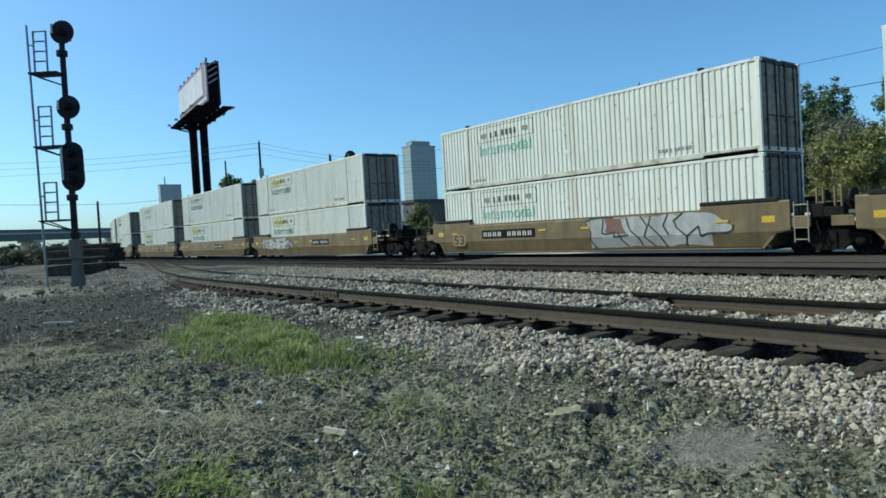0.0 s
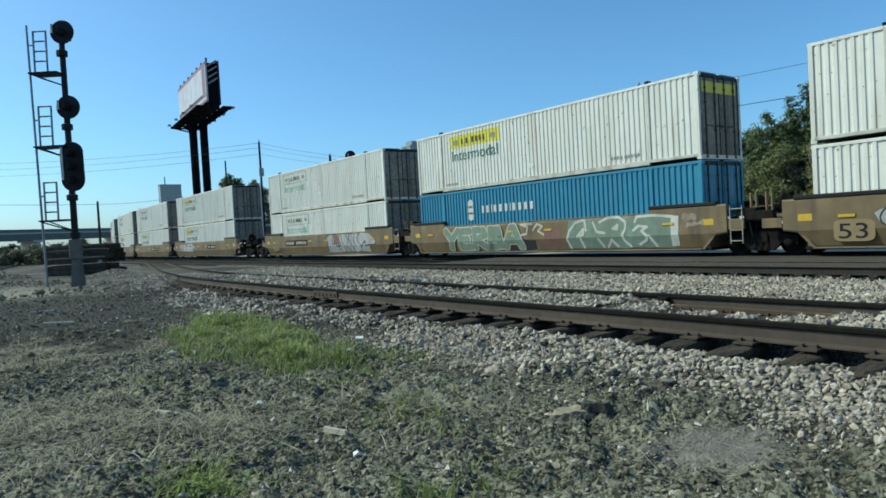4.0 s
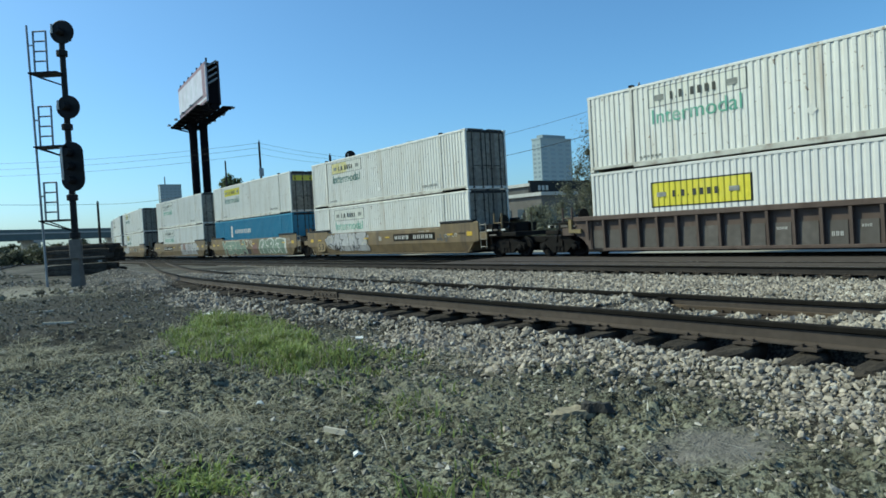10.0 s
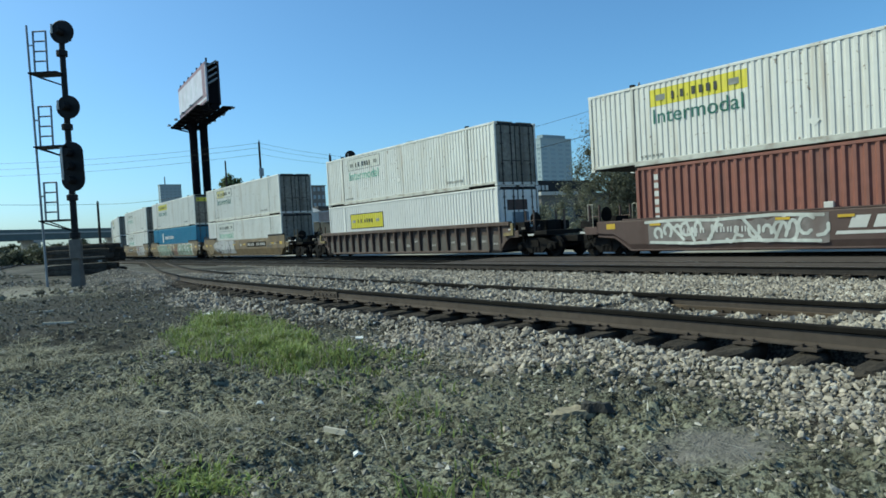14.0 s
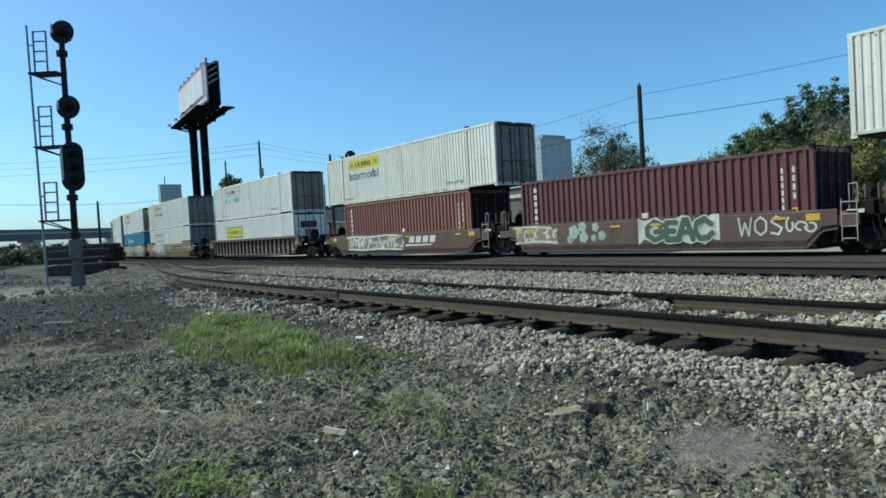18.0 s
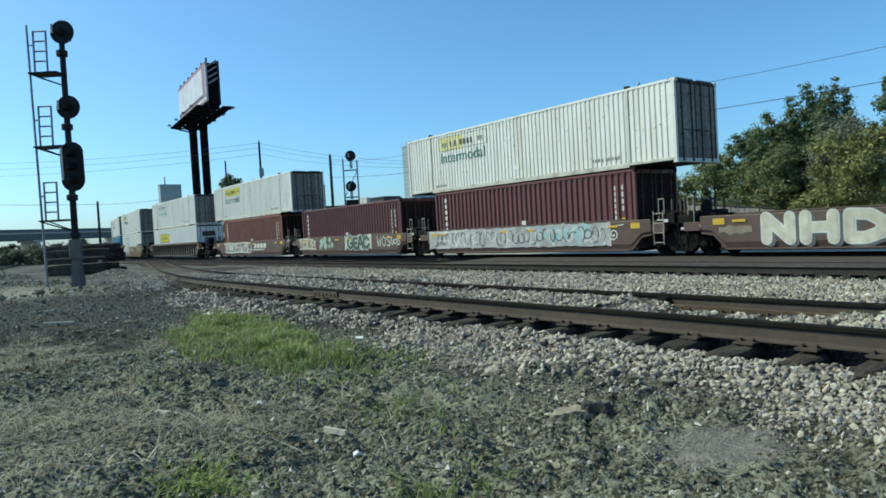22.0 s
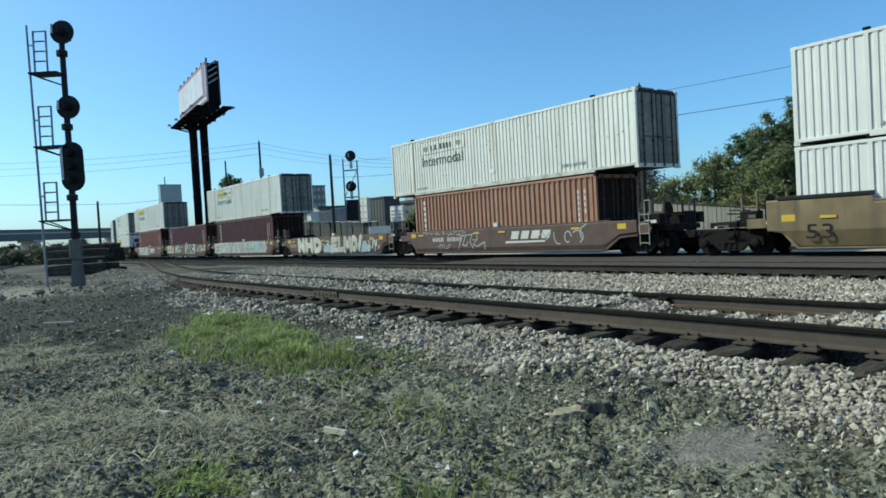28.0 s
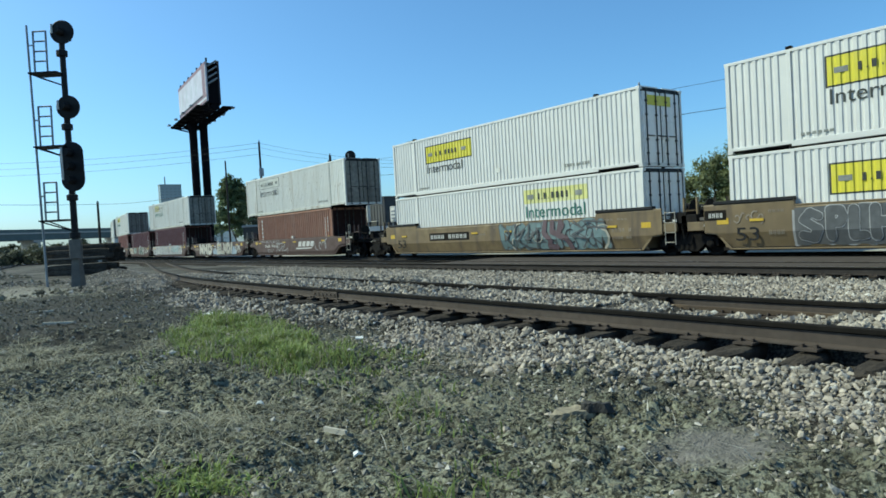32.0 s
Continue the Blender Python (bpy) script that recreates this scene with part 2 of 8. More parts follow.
def value_noise(x, y, scale, seed):
    """Smooth noise between -1 and 1 on arrays."""
    g = np.random.default_rng(seed).uniform(-1, 1, (256, 256))
    u, v = x / scale, y / scale
    i, j = np.floor(u).astype(int), np.floor(v).astype(int)
    a, b = u - i, v - j
    a, b = a * a * (3 - 2 * a), b * b * (3 - 2 * b)
    p = lambda m, n: g[(i + m) % 256, (j + n) % 256]
    return (p(0, 0) * (1 - a) + p(1, 0) * a) * (1 - b) + (p(0, 1) * (1 - a) + p(1, 1) * a) * b


# ---- the lines of the tracks ----
MAIN_Y, SECOND_Y, SIDING_Y = 21.78, 17.45, 6.50
CURVE_AT, CURVE_R = -70.0, 350.0


def main_line(s, offset=0.0):
    """Place and turn on the main line at s metres along it; it bends away beyond CURVE_AT."""
    if s >= CURVE_AT:
        return s, MAIN_Y + offset, 0.0
    a = (CURVE_AT - s) / CURVE_R
    r = CURVE_R - offset
    return CURVE_AT - r * math.sin(a), MAIN_Y + CURVE_R - r * math.cos(a), -a


def siding_y(x):
    """The siding's centre: straight, then swinging over to the second line."""
    x = np.asarray(x, dtype=float)
    d = np.clip(-12.0 - x, 0, None)
    bend = np.where(d < 14, d * d * 0.213 / 28, 0.213 * (d - 7))
    return np.minimum(SIDING_Y + bend, SECOND_Y)


def siding_z(x):
    """The siding's rail top, which sinks to the level of the main line."""
    x = np.asarray(x, dtype=float)
    k = np.clip((-13 - x) / 33.0, 0, 1)
    return 0.43 * (1 - k * k * (3 - 2 * k))


def ground_z(x, y):
    x, y = np.asarray(x, dtype=float), np.asarray(y, dtype=float)
    base = 0.05 + 0.05 * np.exp(-((y - 2) / 3.0) ** 2) - 0.0012 * np.clip(-x, 0, 60)
    base = np.where(y > 8.5, base + (-0.20 - base) * np.clip((y - 8.5) / 3.0, 0, 1), base)
    d = np.abs(y - siding_y(x))
    top = siding_z(x) - np.where(y < siding_y(x) - 0.62, 0.365 - 0.070 * np.clip((siding_y(x) - 0.90 - y) / 0.35, 0, 1), 0.075 + 0.14 * np.exp(-((x + 3.9) / 1.15) ** 4) + 0.115 * np.clip((-20 - x) / 10, 0, 1))
    bed = top - np.clip(d - 1.5, 0, 3) * 0.25
    z = np.maximum(base, bed)
    z = np.where(y > 13, z - 0.07 * np.clip((y - 13) / 2.5, 0, 1), z)
    z = z + 0.06 * np.clip((y - 23.6) / 1.0, 0, 1) - 0.5 * np.clip((y - 30.0) / 5.0, 0, 1)
    return z


def ground_relief(x, y):
    near = np.exp(-(x * x + y * y) / 900.0)
    r = 0.030 * value_noise(x, y, 1.3, 1) + 0.030 * value_noise(x, y, 0.42, 2)
    # clods: rounded lumps with sharp hollows between them, fewer on the trodden and oily places
    worn = 1.1 * np.exp(-((x + 2.07) / 0.42) ** 2 - ((y - 3.40) / 0.34) ** 2) + np.exp(-((x + 14.5) / 5.0) ** 2 - ((y - 3.2) / 1.3) ** 2)
    lumps = 0.075 * np.abs(value_noise(x, y, 0.21, 3)) + 0.085 * np.abs(value_noise(x, y, 0.10, 4)) + 0.020 * value_noise(x, y, 0.055, 6)
    fine = np.clip((x + 30) / 12, 0, 1) * np.clip((2.2 - x) / 1.4, 0, 1) * np.clip((y + 0.6) / 0.9, 0, 1) * np.clip((9 - y) / 2.5, 0, 1)
    r = r + fine * (lumps - 0.045) * np.clip(1 - 0.85 * worn, 0.1, 1) * np.clip(0.75 + 0.6 * value_noise(x, y, 0.9, 8), 0.35, 1.3)
    d = np.abs(y - siding_y(x))
    calm = np.clip(d / 1.6, 0.25, 1) * np.where(y > 9, 0.35, 1.0)
    heap = 0.26 * np.exp(-((x + 25.5) / 2.6) ** 2 - ((y - 5.3) / 0.9) ** 2) + 0.42 * np.exp(-((x + 33.5) / 3.2) ** 2 - ((y - 6.7) / 1.0) ** 2) + 0.22 * np.exp(-((x + 30.0) / 2.0) ** 2 - ((y - 2.6) / 0.9) ** 2)
    return r * near * calm + 0.04 * value_noise(x, y, 9.0, 5) * (y < 8) + heap


def ground():
    def axis(lo, hi, fine0, fine1, step):
        a = list(np.arange(fine0, fine1, step))
        d, p = step, fine1
        while p < hi:
            a.append(p)
            d *= 1.16
            p += d
        a.append(hi)
        d, p, left = step, fine0, []
        while p > lo:
            d *= 1.16
            p -= d
            left.append(max(p, lo))
        return np.array(sorted(set(left)) + a)

    xs, ys = axis(-2500, 1500, -12.0, 0.6, 0.028), axis(-900, 2500, 0.4, 5.4, 0.024)
    X, Y = np.meshgrid(xs, ys)
    Z = ground_z(X, Y) + ground_relief(X, Y)
    n, m = len(xs), len(ys)
    idx = np.arange(n * m).reshape(m, n)
    faces = np.stack([idx[:-1, :-1], idx[:-1, 1:], idx[1:, 1:], idx[1:, :-1]], -1).reshape(-1, 4)
    mat = bpy.data.materials.new("ground_dirt")
    mat.use_nodes = True
    t = mat.node_tree
    b = t.nodes["Principled BSDF"]
    b.inputs["Roughness"].default_value, b.inputs["Specular IOR Level"].default_value = 0.95, 0.2
    pos = t.nodes.new("ShaderNodeNewGeometry").outputs["Position"]

    def noise_at(scale, detail=5.0):
        k = t.nodes.new("ShaderNodeTexNoise")
        k.inputs["Scale"].default_value, k.inputs["Detail"].default_value = scale, detail
        t.links.new(pos, k.inputs["Vector"])
        return k.outputs["Fac"]

    def ranged(v, lo, hi, a=0.0, c=1.0):
        r = t.nodes.new("ShaderNodeMapRange")
        for i, w in enumerate((lo, hi, a, c)):
            r.inputs[i + 1].default_value = w
        t.links.new(v, r.inputs[0])
        return r.outputs[0]

    def mix(fac, a, c):
        x = t.nodes.new("ShaderNodeMix")
        x.data_type = "RGBA"
        for sock, val in ((x.inputs[0], fac), (x.inputs[6], a), (x.inputs[7], c)):
            if isinstance(val, tuple):
                sock.default_value = val
            else:
                t.links.new(val, sock)
        return x.outputs[2]

    col = mix(ranged(noise_at(3.0, 8), 0.35, 0.68), (0.128, 0.130, 0.093, 1), (0.248, 0.248, 0.181, 1))
    # dark mottling: the shade in crevices between clods put into the colour
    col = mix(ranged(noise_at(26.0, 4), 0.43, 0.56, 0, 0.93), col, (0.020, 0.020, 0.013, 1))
    col = mix(ranged(noise_at(70.0, 3), 0.56, 0.72, 0, 0.7), col, (0.328, 0.322, 0.240, 1))
    col = mix(ranged(noise_at(0.55, 4), 0.55, 0.72, 0, 0.6), col, (0.262, 0.259, 0.191, 1))
    # a broad oily patch of darker soil towards the signal
    dst = t.nodes.new("ShaderNodeVectorMath")
    dst.operation = "DISTANCE"
    dst.inputs[1].default_value = (-16.5, 2.4, 0.0)
    t.links.new(pos, dst.inputs[0])
    ad = t.nodes.new("ShaderNodeMath")
    ad.operation = "ADD"
    t.links.new(dst.outputs["Value"], ad.inputs[0])
    t.links.new(ranged(noise_at(0.6, 5), 0.2, 0.8, -3.0, 3.0), ad.inputs[1])
    col = mix(ranged(ad.outputs[0], 5.6, 9.0, 0.95, 0.0), col, (0.034, 0.033, 0.029, 1))
    # pale trodden fines about the signal's foot
    dst2 = t.nodes.new("ShaderNodeVectorMath")
    dst2.operation = "DISTANCE"
    dst2.inputs[1].default_value = (-26.3, 2.6, 0.0)
    t.links.new(pos, dst2.inputs[0])
    ad2 = t.nodes.new("ShaderNodeMath")
    ad2.operation = "ADD"
    t.links.new(dst2.outputs["Value"], ad2.inputs[0])
    t.links.new(ranged(noise_at(0.8, 5), 0.2, 0.8, -1.6, 1.6), ad2.inputs[1])
    col = mix(ranged(ad2.outputs[0], 1.8, 3.4, 0.8, 0.0), col, (0.27, 0.255, 0.215, 1))
    # a smooth patch of pale dust beside the rock
    dst4 = t.nodes.new("ShaderNodeVectorMath")
    dst4.operation = "DISTANCE"
    dst4.inputs[1].default_value = (-2.07, 3.40, 0.10)
    t.links.new(pos, dst4.inputs[0])
    ad4 = t.nodes.new("ShaderNodeMath")
    ad4.operation = "ADD"
    t.links.new(dst4.outputs["Value"], ad4.inputs[0])
    t.links.new(ranged(noise_at(4.0, 4), 0.2, 0.8, -0.22, 0.22), ad4.inputs[1])
    dust = mix(ranged(noise_at(9.0, 6), 0.35, 0.65), (0.140, 0.130, 0.114, 1), (0.190, 0.176, 0.156, 1))
    # grey ballast fines under and between the tracks; gap shade put into their colour
    sep = t.nodes.new("ShaderNodeSeparateXYZ")
    t.links.new(pos, sep.inputs[0])
    wob = t.nodes.new("ShaderNodeMath")
    wob.operation = "ADD"
    t.links.new(sep.outputs[1], wob.inputs[0])
    t.links.new(ranged(noise_at(0.9, 5), 0.2, 0.8, -1.2, 1.2), wob.inputs[1])
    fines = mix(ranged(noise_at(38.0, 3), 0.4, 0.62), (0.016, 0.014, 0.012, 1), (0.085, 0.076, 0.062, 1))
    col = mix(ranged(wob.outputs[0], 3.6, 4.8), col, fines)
    col = mix(ranged(ad4.outputs[0], 0.18, 0.46, 0.9, 0.0), col, dust)
    # spilled oil beside the ties where the siding begins to swing over
    dst3 = t.nodes.new("ShaderNodeVectorMath")
    dst3.operation = "DISTANCE"
    dst3.inputs[1].default_value = (-20.6, 5.9, 0.1)
    t.links.new(pos, dst3.inputs[0])
    ad3 = t.nodes.new("ShaderNodeMath")
    ad3.operation = "ADD"
    t.links.new(dst3.outputs["Value"], ad3.inputs[0])
    t.links.new(ranged(noise_at(0.9, 5), 0.2, 0.8, -1.0, 1.0), ad3.inputs[1])
    col = mix(ranged(ad3.outputs[0], 1.2, 2.4, 0.95, 0.0), col, (0.016, 0.015, 0.014, 1))
    yard = mix(ranged(noise_at(0.25, 6), 0.38, 0.62), (0.115, 0.108, 0.093, 1), (0.036, 0.034, 0.028, 1))
    col = mix(ranged(sep.outputs[0], -34.0, -24.0, 1.0, 0.0), col, yard)
    far = mix(ranged(noise_at(0.08, 5), 0.4, 0.6), (0.41, 0.395, 0.345, 1), (0.25, 0.24, 0.19, 1))
    col = mix(ranged(sep.outputs[1], 23.4, 24.4), col, far)
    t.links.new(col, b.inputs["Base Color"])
    bp = t.nodes.new("ShaderNodeBump")
    bp.inputs["Strength"].default_value, bp.inputs["Distance"].default_value = 1.0, 0.03
    t.links.new(noise_at(45.0, 6), bp.inputs["Height"])
    t.links.new(bp.outputs[0], b.inputs["Normal"])
    ob = new("ground", from_arrays("ground", np.stack([X.ravel(), Y.ravel(), Z.ravel()], 1), faces, mat, True))
    return tagged(ob, "grey cinder dirt and ballast fines beside the tracks", "ground", kind="structure")


GROUND = ground()

RAIL_PROFILE = [(-0.070, 0.0), (0.070, 0.0), (0.070, 0.012), (0.016, 0.032), (0.011, 0.125), (0.035, 0.138), (0.037, 0.172), (0.028, 0.180),
                (-0.028, 0.180), (-0.037, 0.172), (-0.035, 0.138), (-0.011, 0.125), (-0.016, 0.032), (-0.070, 0.012)]


def rail(name, points, parent, worn=True, side_mat=None):
    """A rail with foot, web and head, swept along points that lie under its running surface's middle."""
    pts = [Vector(p) for p in points]
    verts, n = [], len(RAIL_PROFILE)
    for i, p in enumerate(pts):
        d = (pts[min(i + 1, len(pts) - 1)] - pts[max(i - 1, 0)])
        side = Vector((-d.y, d.x, 0)).normalized()
        verts += [p + side * a + Vector((0, 0, h - 0.180)) for a, h in RAIL_PROFILE]
    faces, top = [], []
    for i in range(len(pts) - 1):
        for k in range(n):
            faces.append((i * n + k, i * n + (k + 1) % n, (i + 1) * n + (k + 1) % n, (i + 1) * n + k))
            top.append(1 if k == 7 and worn else (2 if k in (4, 5, 6, 7, 8, 9, 10) else 0))
    faces += [tuple(range(n))[::-1], tuple(range((len(pts) - 1) * n, len(pts) * n))]
    me = bpy.data.meshes.new(name)
    me.from_pydata(verts, [], faces)
    me.materials.append(side_mat or RAIL_SIDE)
    me.materials.append(RAIL_TOP)
    me.materials.append(RAIL_BLACK)
    for i, k in enumerate(top):
        me.polygons[i].material_index = k
    bm = bmesh.new()
    bm.from_mesh(me)
    bmesh.ops.recalc_face_normals(bm, faces=bm.faces)
    bm.to_mesh(me)
    bm.free()
    return part(name, me, None, parent)


def tie_mesh(length=2.6):
    """A weathered timber tie: edges worn round, ends chewed and split, the top dished and checked along the grain."""
    ys = [-0.5, -0.495, -0.48, -0.44, -0.38, -0.30, -0.20, -0.07, 0.07, 0.20, 0.30, 0.38, 0.44, 0.48, 0.495, 0.5]
    ring = [(-0.085, -0.17), (-0.115, -0.13), (-0.118, -0.05), (-0.105, -0.018), (-0.07, -0.004), (-0.02, -0.010), (0.02, -0.002), (0.07, -0.008), (0.105, -0.020), (0.118, -0.05), (0.115, -0.13), (0.085, -0.17)]
    s, n = Shape(), len(ring)
    rows = []
    for k in ys:
        end = max(0.0, abs(k) - 0.43) / 0.07
        chew = 1 - 0.30 * end * end * rng.uniform(0.5, 1.2)
        rows += [((x + rng.normal() * 0.007) * chew, k * length + rng.normal() * 0.035 * end, (z + 0.085) * (1 - 0.16 * end * end) - 0.085 - 0.030 * end * rng.uniform(0, 1) + rng.normal() * 0.004) for x, z in ring]
    s.add(rows, [(i * n + k, i * n + (k + 1) % n, (i + 1) * n + (k + 1) % n, (i + 1) * n + k) for i in range(len(ys) - 1) for k in range(n)]
          + [tuple(range(n))[::-1], tuple(range((len(ys) - 1) * n, len(ys) * n))])
    me = s.mesh("tie")
    me.materials.append(TIE)
    return me


GAUGE = 1.435 + 0.074
TIES = [tie_mesh(2.6) for _ in range(8)]
PLATE = Shape().box(-0.09, 0.09, -0.17, 0.17, 0.0, 0.018)
for sx in (-0.055, 0.055):
    for sy in (-0.095, 0.095):
        PLATE.box(sx - 0.011, sx + 0.011, sy - 0.018, sy + 0.018, 0.018, 0.048)
PLATE = PLATE.mesh("tie_plate")
PLATE.materials.append(RAIL_SIDE)


def siding_track():
    track = thing("siding_track", "rusty siding track with dark timber ties in grey ballast", "railway track", kind="structure")
    xs = np.concatenate([np.arange(30, -12, -3.0), np.arange(-12, -84, -1.5)])
    for k, side in enumerate((-GAUGE / 2, GAUGE / 2)):
        rail("rail", [(x, float(siding_y(x)) + side, float(siding_z(x))) for x in xs], track, worn=False)
    x, i = 8.0, 0
    while x > -80:
        y, z = float(siding_y(x)), float(siding_z(x)) - 0.198
        slope = math.atan2(float(siding_y(x - 0.5)) - float(siding_y(x + 0.5)), 1.0)
        tie = new("tie", TIES[(i * 3) % 8])
        tie.parent, tie.matrix_basis = track, pose(x + rng.uniform(-0.04, 0.04), y + rng.uniform(-0.13, 0.10), z - 0.004 - 0.012 * rng.uniform(0, 1), rng.uniform(-0.8, 0.8), rng.uniform(-4, 4), -math.degrees(slope) + rng.uniform(-3.5, 3.5))
        if x > -24:
            for side in (-GAUGE / 2, GAUGE / 2):
                p = new("tie_plate", PLATE)
                p.parent, p.matrix_basis = track, pose(x, y + side, z)
        x -= 0.53
        i += 1
    # splice bars at a joint of the near rail
    for jx in (-11.2,):
        for side in (-1, 1):
            bar = Shape().box(-0.46, 0.46, -0.012, 0.012, 0.03, 0.13, 0.006)
            for k in range(6):
                bx = -0.38 + k * 0.152
                bar.rod((bx, 0, 0.08), (bx, side * 0.03, 0.08), 0.018, n=6)
            ob = part("splice_bar", bar, RAIL_SIDE, track)
            ob.matrix_basis = pose(jx, float(siding_y(jx)) - GAUGE / 2 + side * 0.03, float(siding_z(jx)) - 0.18)
    return track


def plain_track(name, label, offset, x0, x1, ties_until):
    track = thing(name, label, "railway track", kind="structure")
    ss = list(np.arange(x0, CURVE_AT, -8.0)) + list(np.arange(CURVE_AT, x1, -5.0))
    for side in (-GAUGE / 2, GAUGE / 2):
        rail("rail", [(*main_line(s, offset + side)[:2], 0.0) for s in ss], track, True, RAIL_DARK)
    s, i = x0, 0
    while s > ties_until:
        x, y, a = main_line(s, offset)
        tie = new("tie", TIES[(i * 3) % 8])
        tie.parent, tie.matrix_basis = track, pose(x, y + rng.uniform(-0.06, 0.06), -0.21, 0, 0, math.degrees(a) + rng.uniform(-1, 1))
        if offset < -1 and s > -30:
            for side in (-GAUGE / 2, GAUGE / 2):
                p = new("tie_plate", PLATE)
                p.parent, p.matrix_basis = track, pose(x, y + side, -0.198)
        s -= 0.54
        i += 1
    return track


siding_track()
plain_track("main_track", "main line track under the train", 0.0, 30.0, -230.0, -60.0)
plain_track("second_track", "second main line track beside the train", SECOND_Y - MAIN_Y, 30.0, -230.0, -70.0)

# ---- the train: containers ----
HALF_W = 1.295
def rib_points(x0, x1, depth):
    """Corners of a corrugated sheet's outline between x0 and x1: (x, depth behind the outer face); shallow sheets are ribbed more closely."""
    rib = 0.225 if depth < 0.05 else 0.29
    pts, x = [(x0, depth)], x0 + 0.03
    while x + rib <= x1 - 0.02:
        pts += [(x + rib * u, d) for u, d in (((0.20, depth), (0.34, 0.0), (0.80, 0.0), (0.94, depth)) if depth < 0.05 else ((0.28, depth), (0.46, 0.0), (0.76, 0.0), (0.96, depth)))]
        x += rib
    return pts + [(x1, depth)]


def sheet(points, z0, z1, y, sign):
    """A corrugated wall 2 mm thick, standing at y and facing sign * y."""
    s = Shape()
    v = []
    for x, d in points:
        v += [(x, y - sign * d, z0), (x, y - sign * d, z1)]
    s.add(v, [(2 * i, 2 * i + 2, 2 * i + 3, 2 * i + 1) for i in range(len(points) - 1)])
    return s


def container(name, length, mat, door_mat, label, depth=0.028, castings40=True, height=2.896, rail_h=0.17):
    """An intermodal container on its base: corrugated walls, rails, posts, castings, roof and a pair of doors with lock rods."""
    box = thing(name, label, "container")
    h, l2 = height, length / 2
    post_mat, rail_mat = (POST_WHITE, SILL_WHITE) if mat == WHITE else (mat, mat)
    for sign in (-1, 1):
        spans = [(-l2 + 0.12, -6.14), (-6.00, 6.00), (6.14, l2 - 0.12)] if castings40 else [(-l2 + 0.12, l2 - 0.12)]
        for a, b in spans:
            part("side_wall", sheet(rib_points(a, b, depth), rail_h, h - 0.10, sign * (HALF_W - 0.012), sign), mat, box)
        part("top_rail", Shape().box(-l2 + 0.1, l2 - 0.1, sign * HALF_W - 0.03, sign * HALF_W + 0.03, h - 0.11, h - 0.01, 0.012).moved(Matrix.Translation((0, -sign * 0.03, 0))), mat, box)
        for a, b, z in ((-6.07, 6.07, 0.02), (-l2 + 0.1, -6.09, 0.09), (6.09, l2 - 0.1, 0.09)) if castings40 else ((-l2 + 0.1, l2 - 0.1, 0.02),):
            part("bottom_rail", Shape().box(a, b, sign * HALF_W - 0.04, sign * HALF_W + 0.04, z, rail_h, 0.012).moved(Matrix.Translation((0, -sign * 0.036, 0))), rail_mat, box)
        for x in ((-l2 + 0.07, l2 - 0.07, -6.07, 6.07) if castings40 else (-l2 + 0.07, l2 - 0.07)):
            part("post", Shape().box(x - 0.07, x + 0.07, sign * HALF_W - 0.05, sign * HALF_W + 0.05, 0.10, h - 0.09, 0.012).moved(Matrix.Translation((0, -sign * 0.048, 0))), post_mat if abs(x) < 6.2 else mat, box)
            inner = abs(x) < 6.2
            for z in (0.0, h - 0.118):
                m = GRIME if inner or not castings40 else mat
                lift = 0.075 if inner and z > 1 else 0.0
                part("corner_casting", Shape().box(x - 0.085, x + 0.085, sign * HALF_W - 0.075, sign * HALF_W + 0.085, z, z + 0.118 + lift, 0.015).moved(Matrix.Translation((0, -sign * 0.080, 0))), m, box)
    part("roof", sheet(rib_points(-l2 + 0.1, l2 - 0.1, 0.02), -HALF_W + 0.05, HALF_W - 0.05, 0, 1).moved(Matrix.Translation((0, 0, h - 0.02)) @ Matrix.Rotation(radians(90), 4, "X")), mat, box)
    part("floor", Shape().box(-l2 + 0.1, l2 - 0.1, -HALF_W + 0.08, HALF_W - 0.08, 0.05, 0.15), GRIME, box)
    fw = sheet([(y * 1.0, d) for y, d in rib_points(-HALF_W + 0.1, HALF_W - 0.1, 0.04)], 0.12, h - 0.1, 0, 1).moved(Matrix.Translation((-l2 + 0.05, 0, 0)) @ Matrix.Rotation(radians(90), 4, "Z"))
    part("front_wall", fw, mat, box)
    part("door_header", Shape().box(l2 - 0.12, l2 - 0.02, -HALF_W + 0.1, HALF_W - 0.1, h - 0.16, h - 0.02, 0.01), BLACK if castings40 else mat, box)
    part("door_sill", Shape().box(l2 - 0.12, l2 - 0.02, -HALF_W + 0.1, HALF_W - 0.1, 0.02, 0.16, 0.01), mat, box)
    for yy in (-HALF_W + 0.10, HALF_W - 0.10, 0.0):
        part("door_gasket", Shape().box(l2 - 0.05, l2 - 0.030, yy - 0.018, yy + 0.018, 0.16, h - 0.16), INK, box, "black rubber door gasket")
    for sign in (-1, 1):
        y0, y1 = sorted((sign * 0.02, sign * (HALF_W - 0.11)))
        d = Shape().box(l2 - 0.10, l2 - 0.055, y0, y1, 0.17, h - 0.17)
        for k in range(4):
            z = 0.30 + k * (h - 0.55) / 3.4
            d.box(l2 - 0.056, l2 - 0.035, y0 + 0.1, y1 - 0.1, z, z + (h - 0.55) / 3.4 - 0.14)
        # most door_mat colours hold the shade or fill light of this end
        leaf = part("door", d, door_mat, box, "weathered steel door leaf, mostly toned for shade")
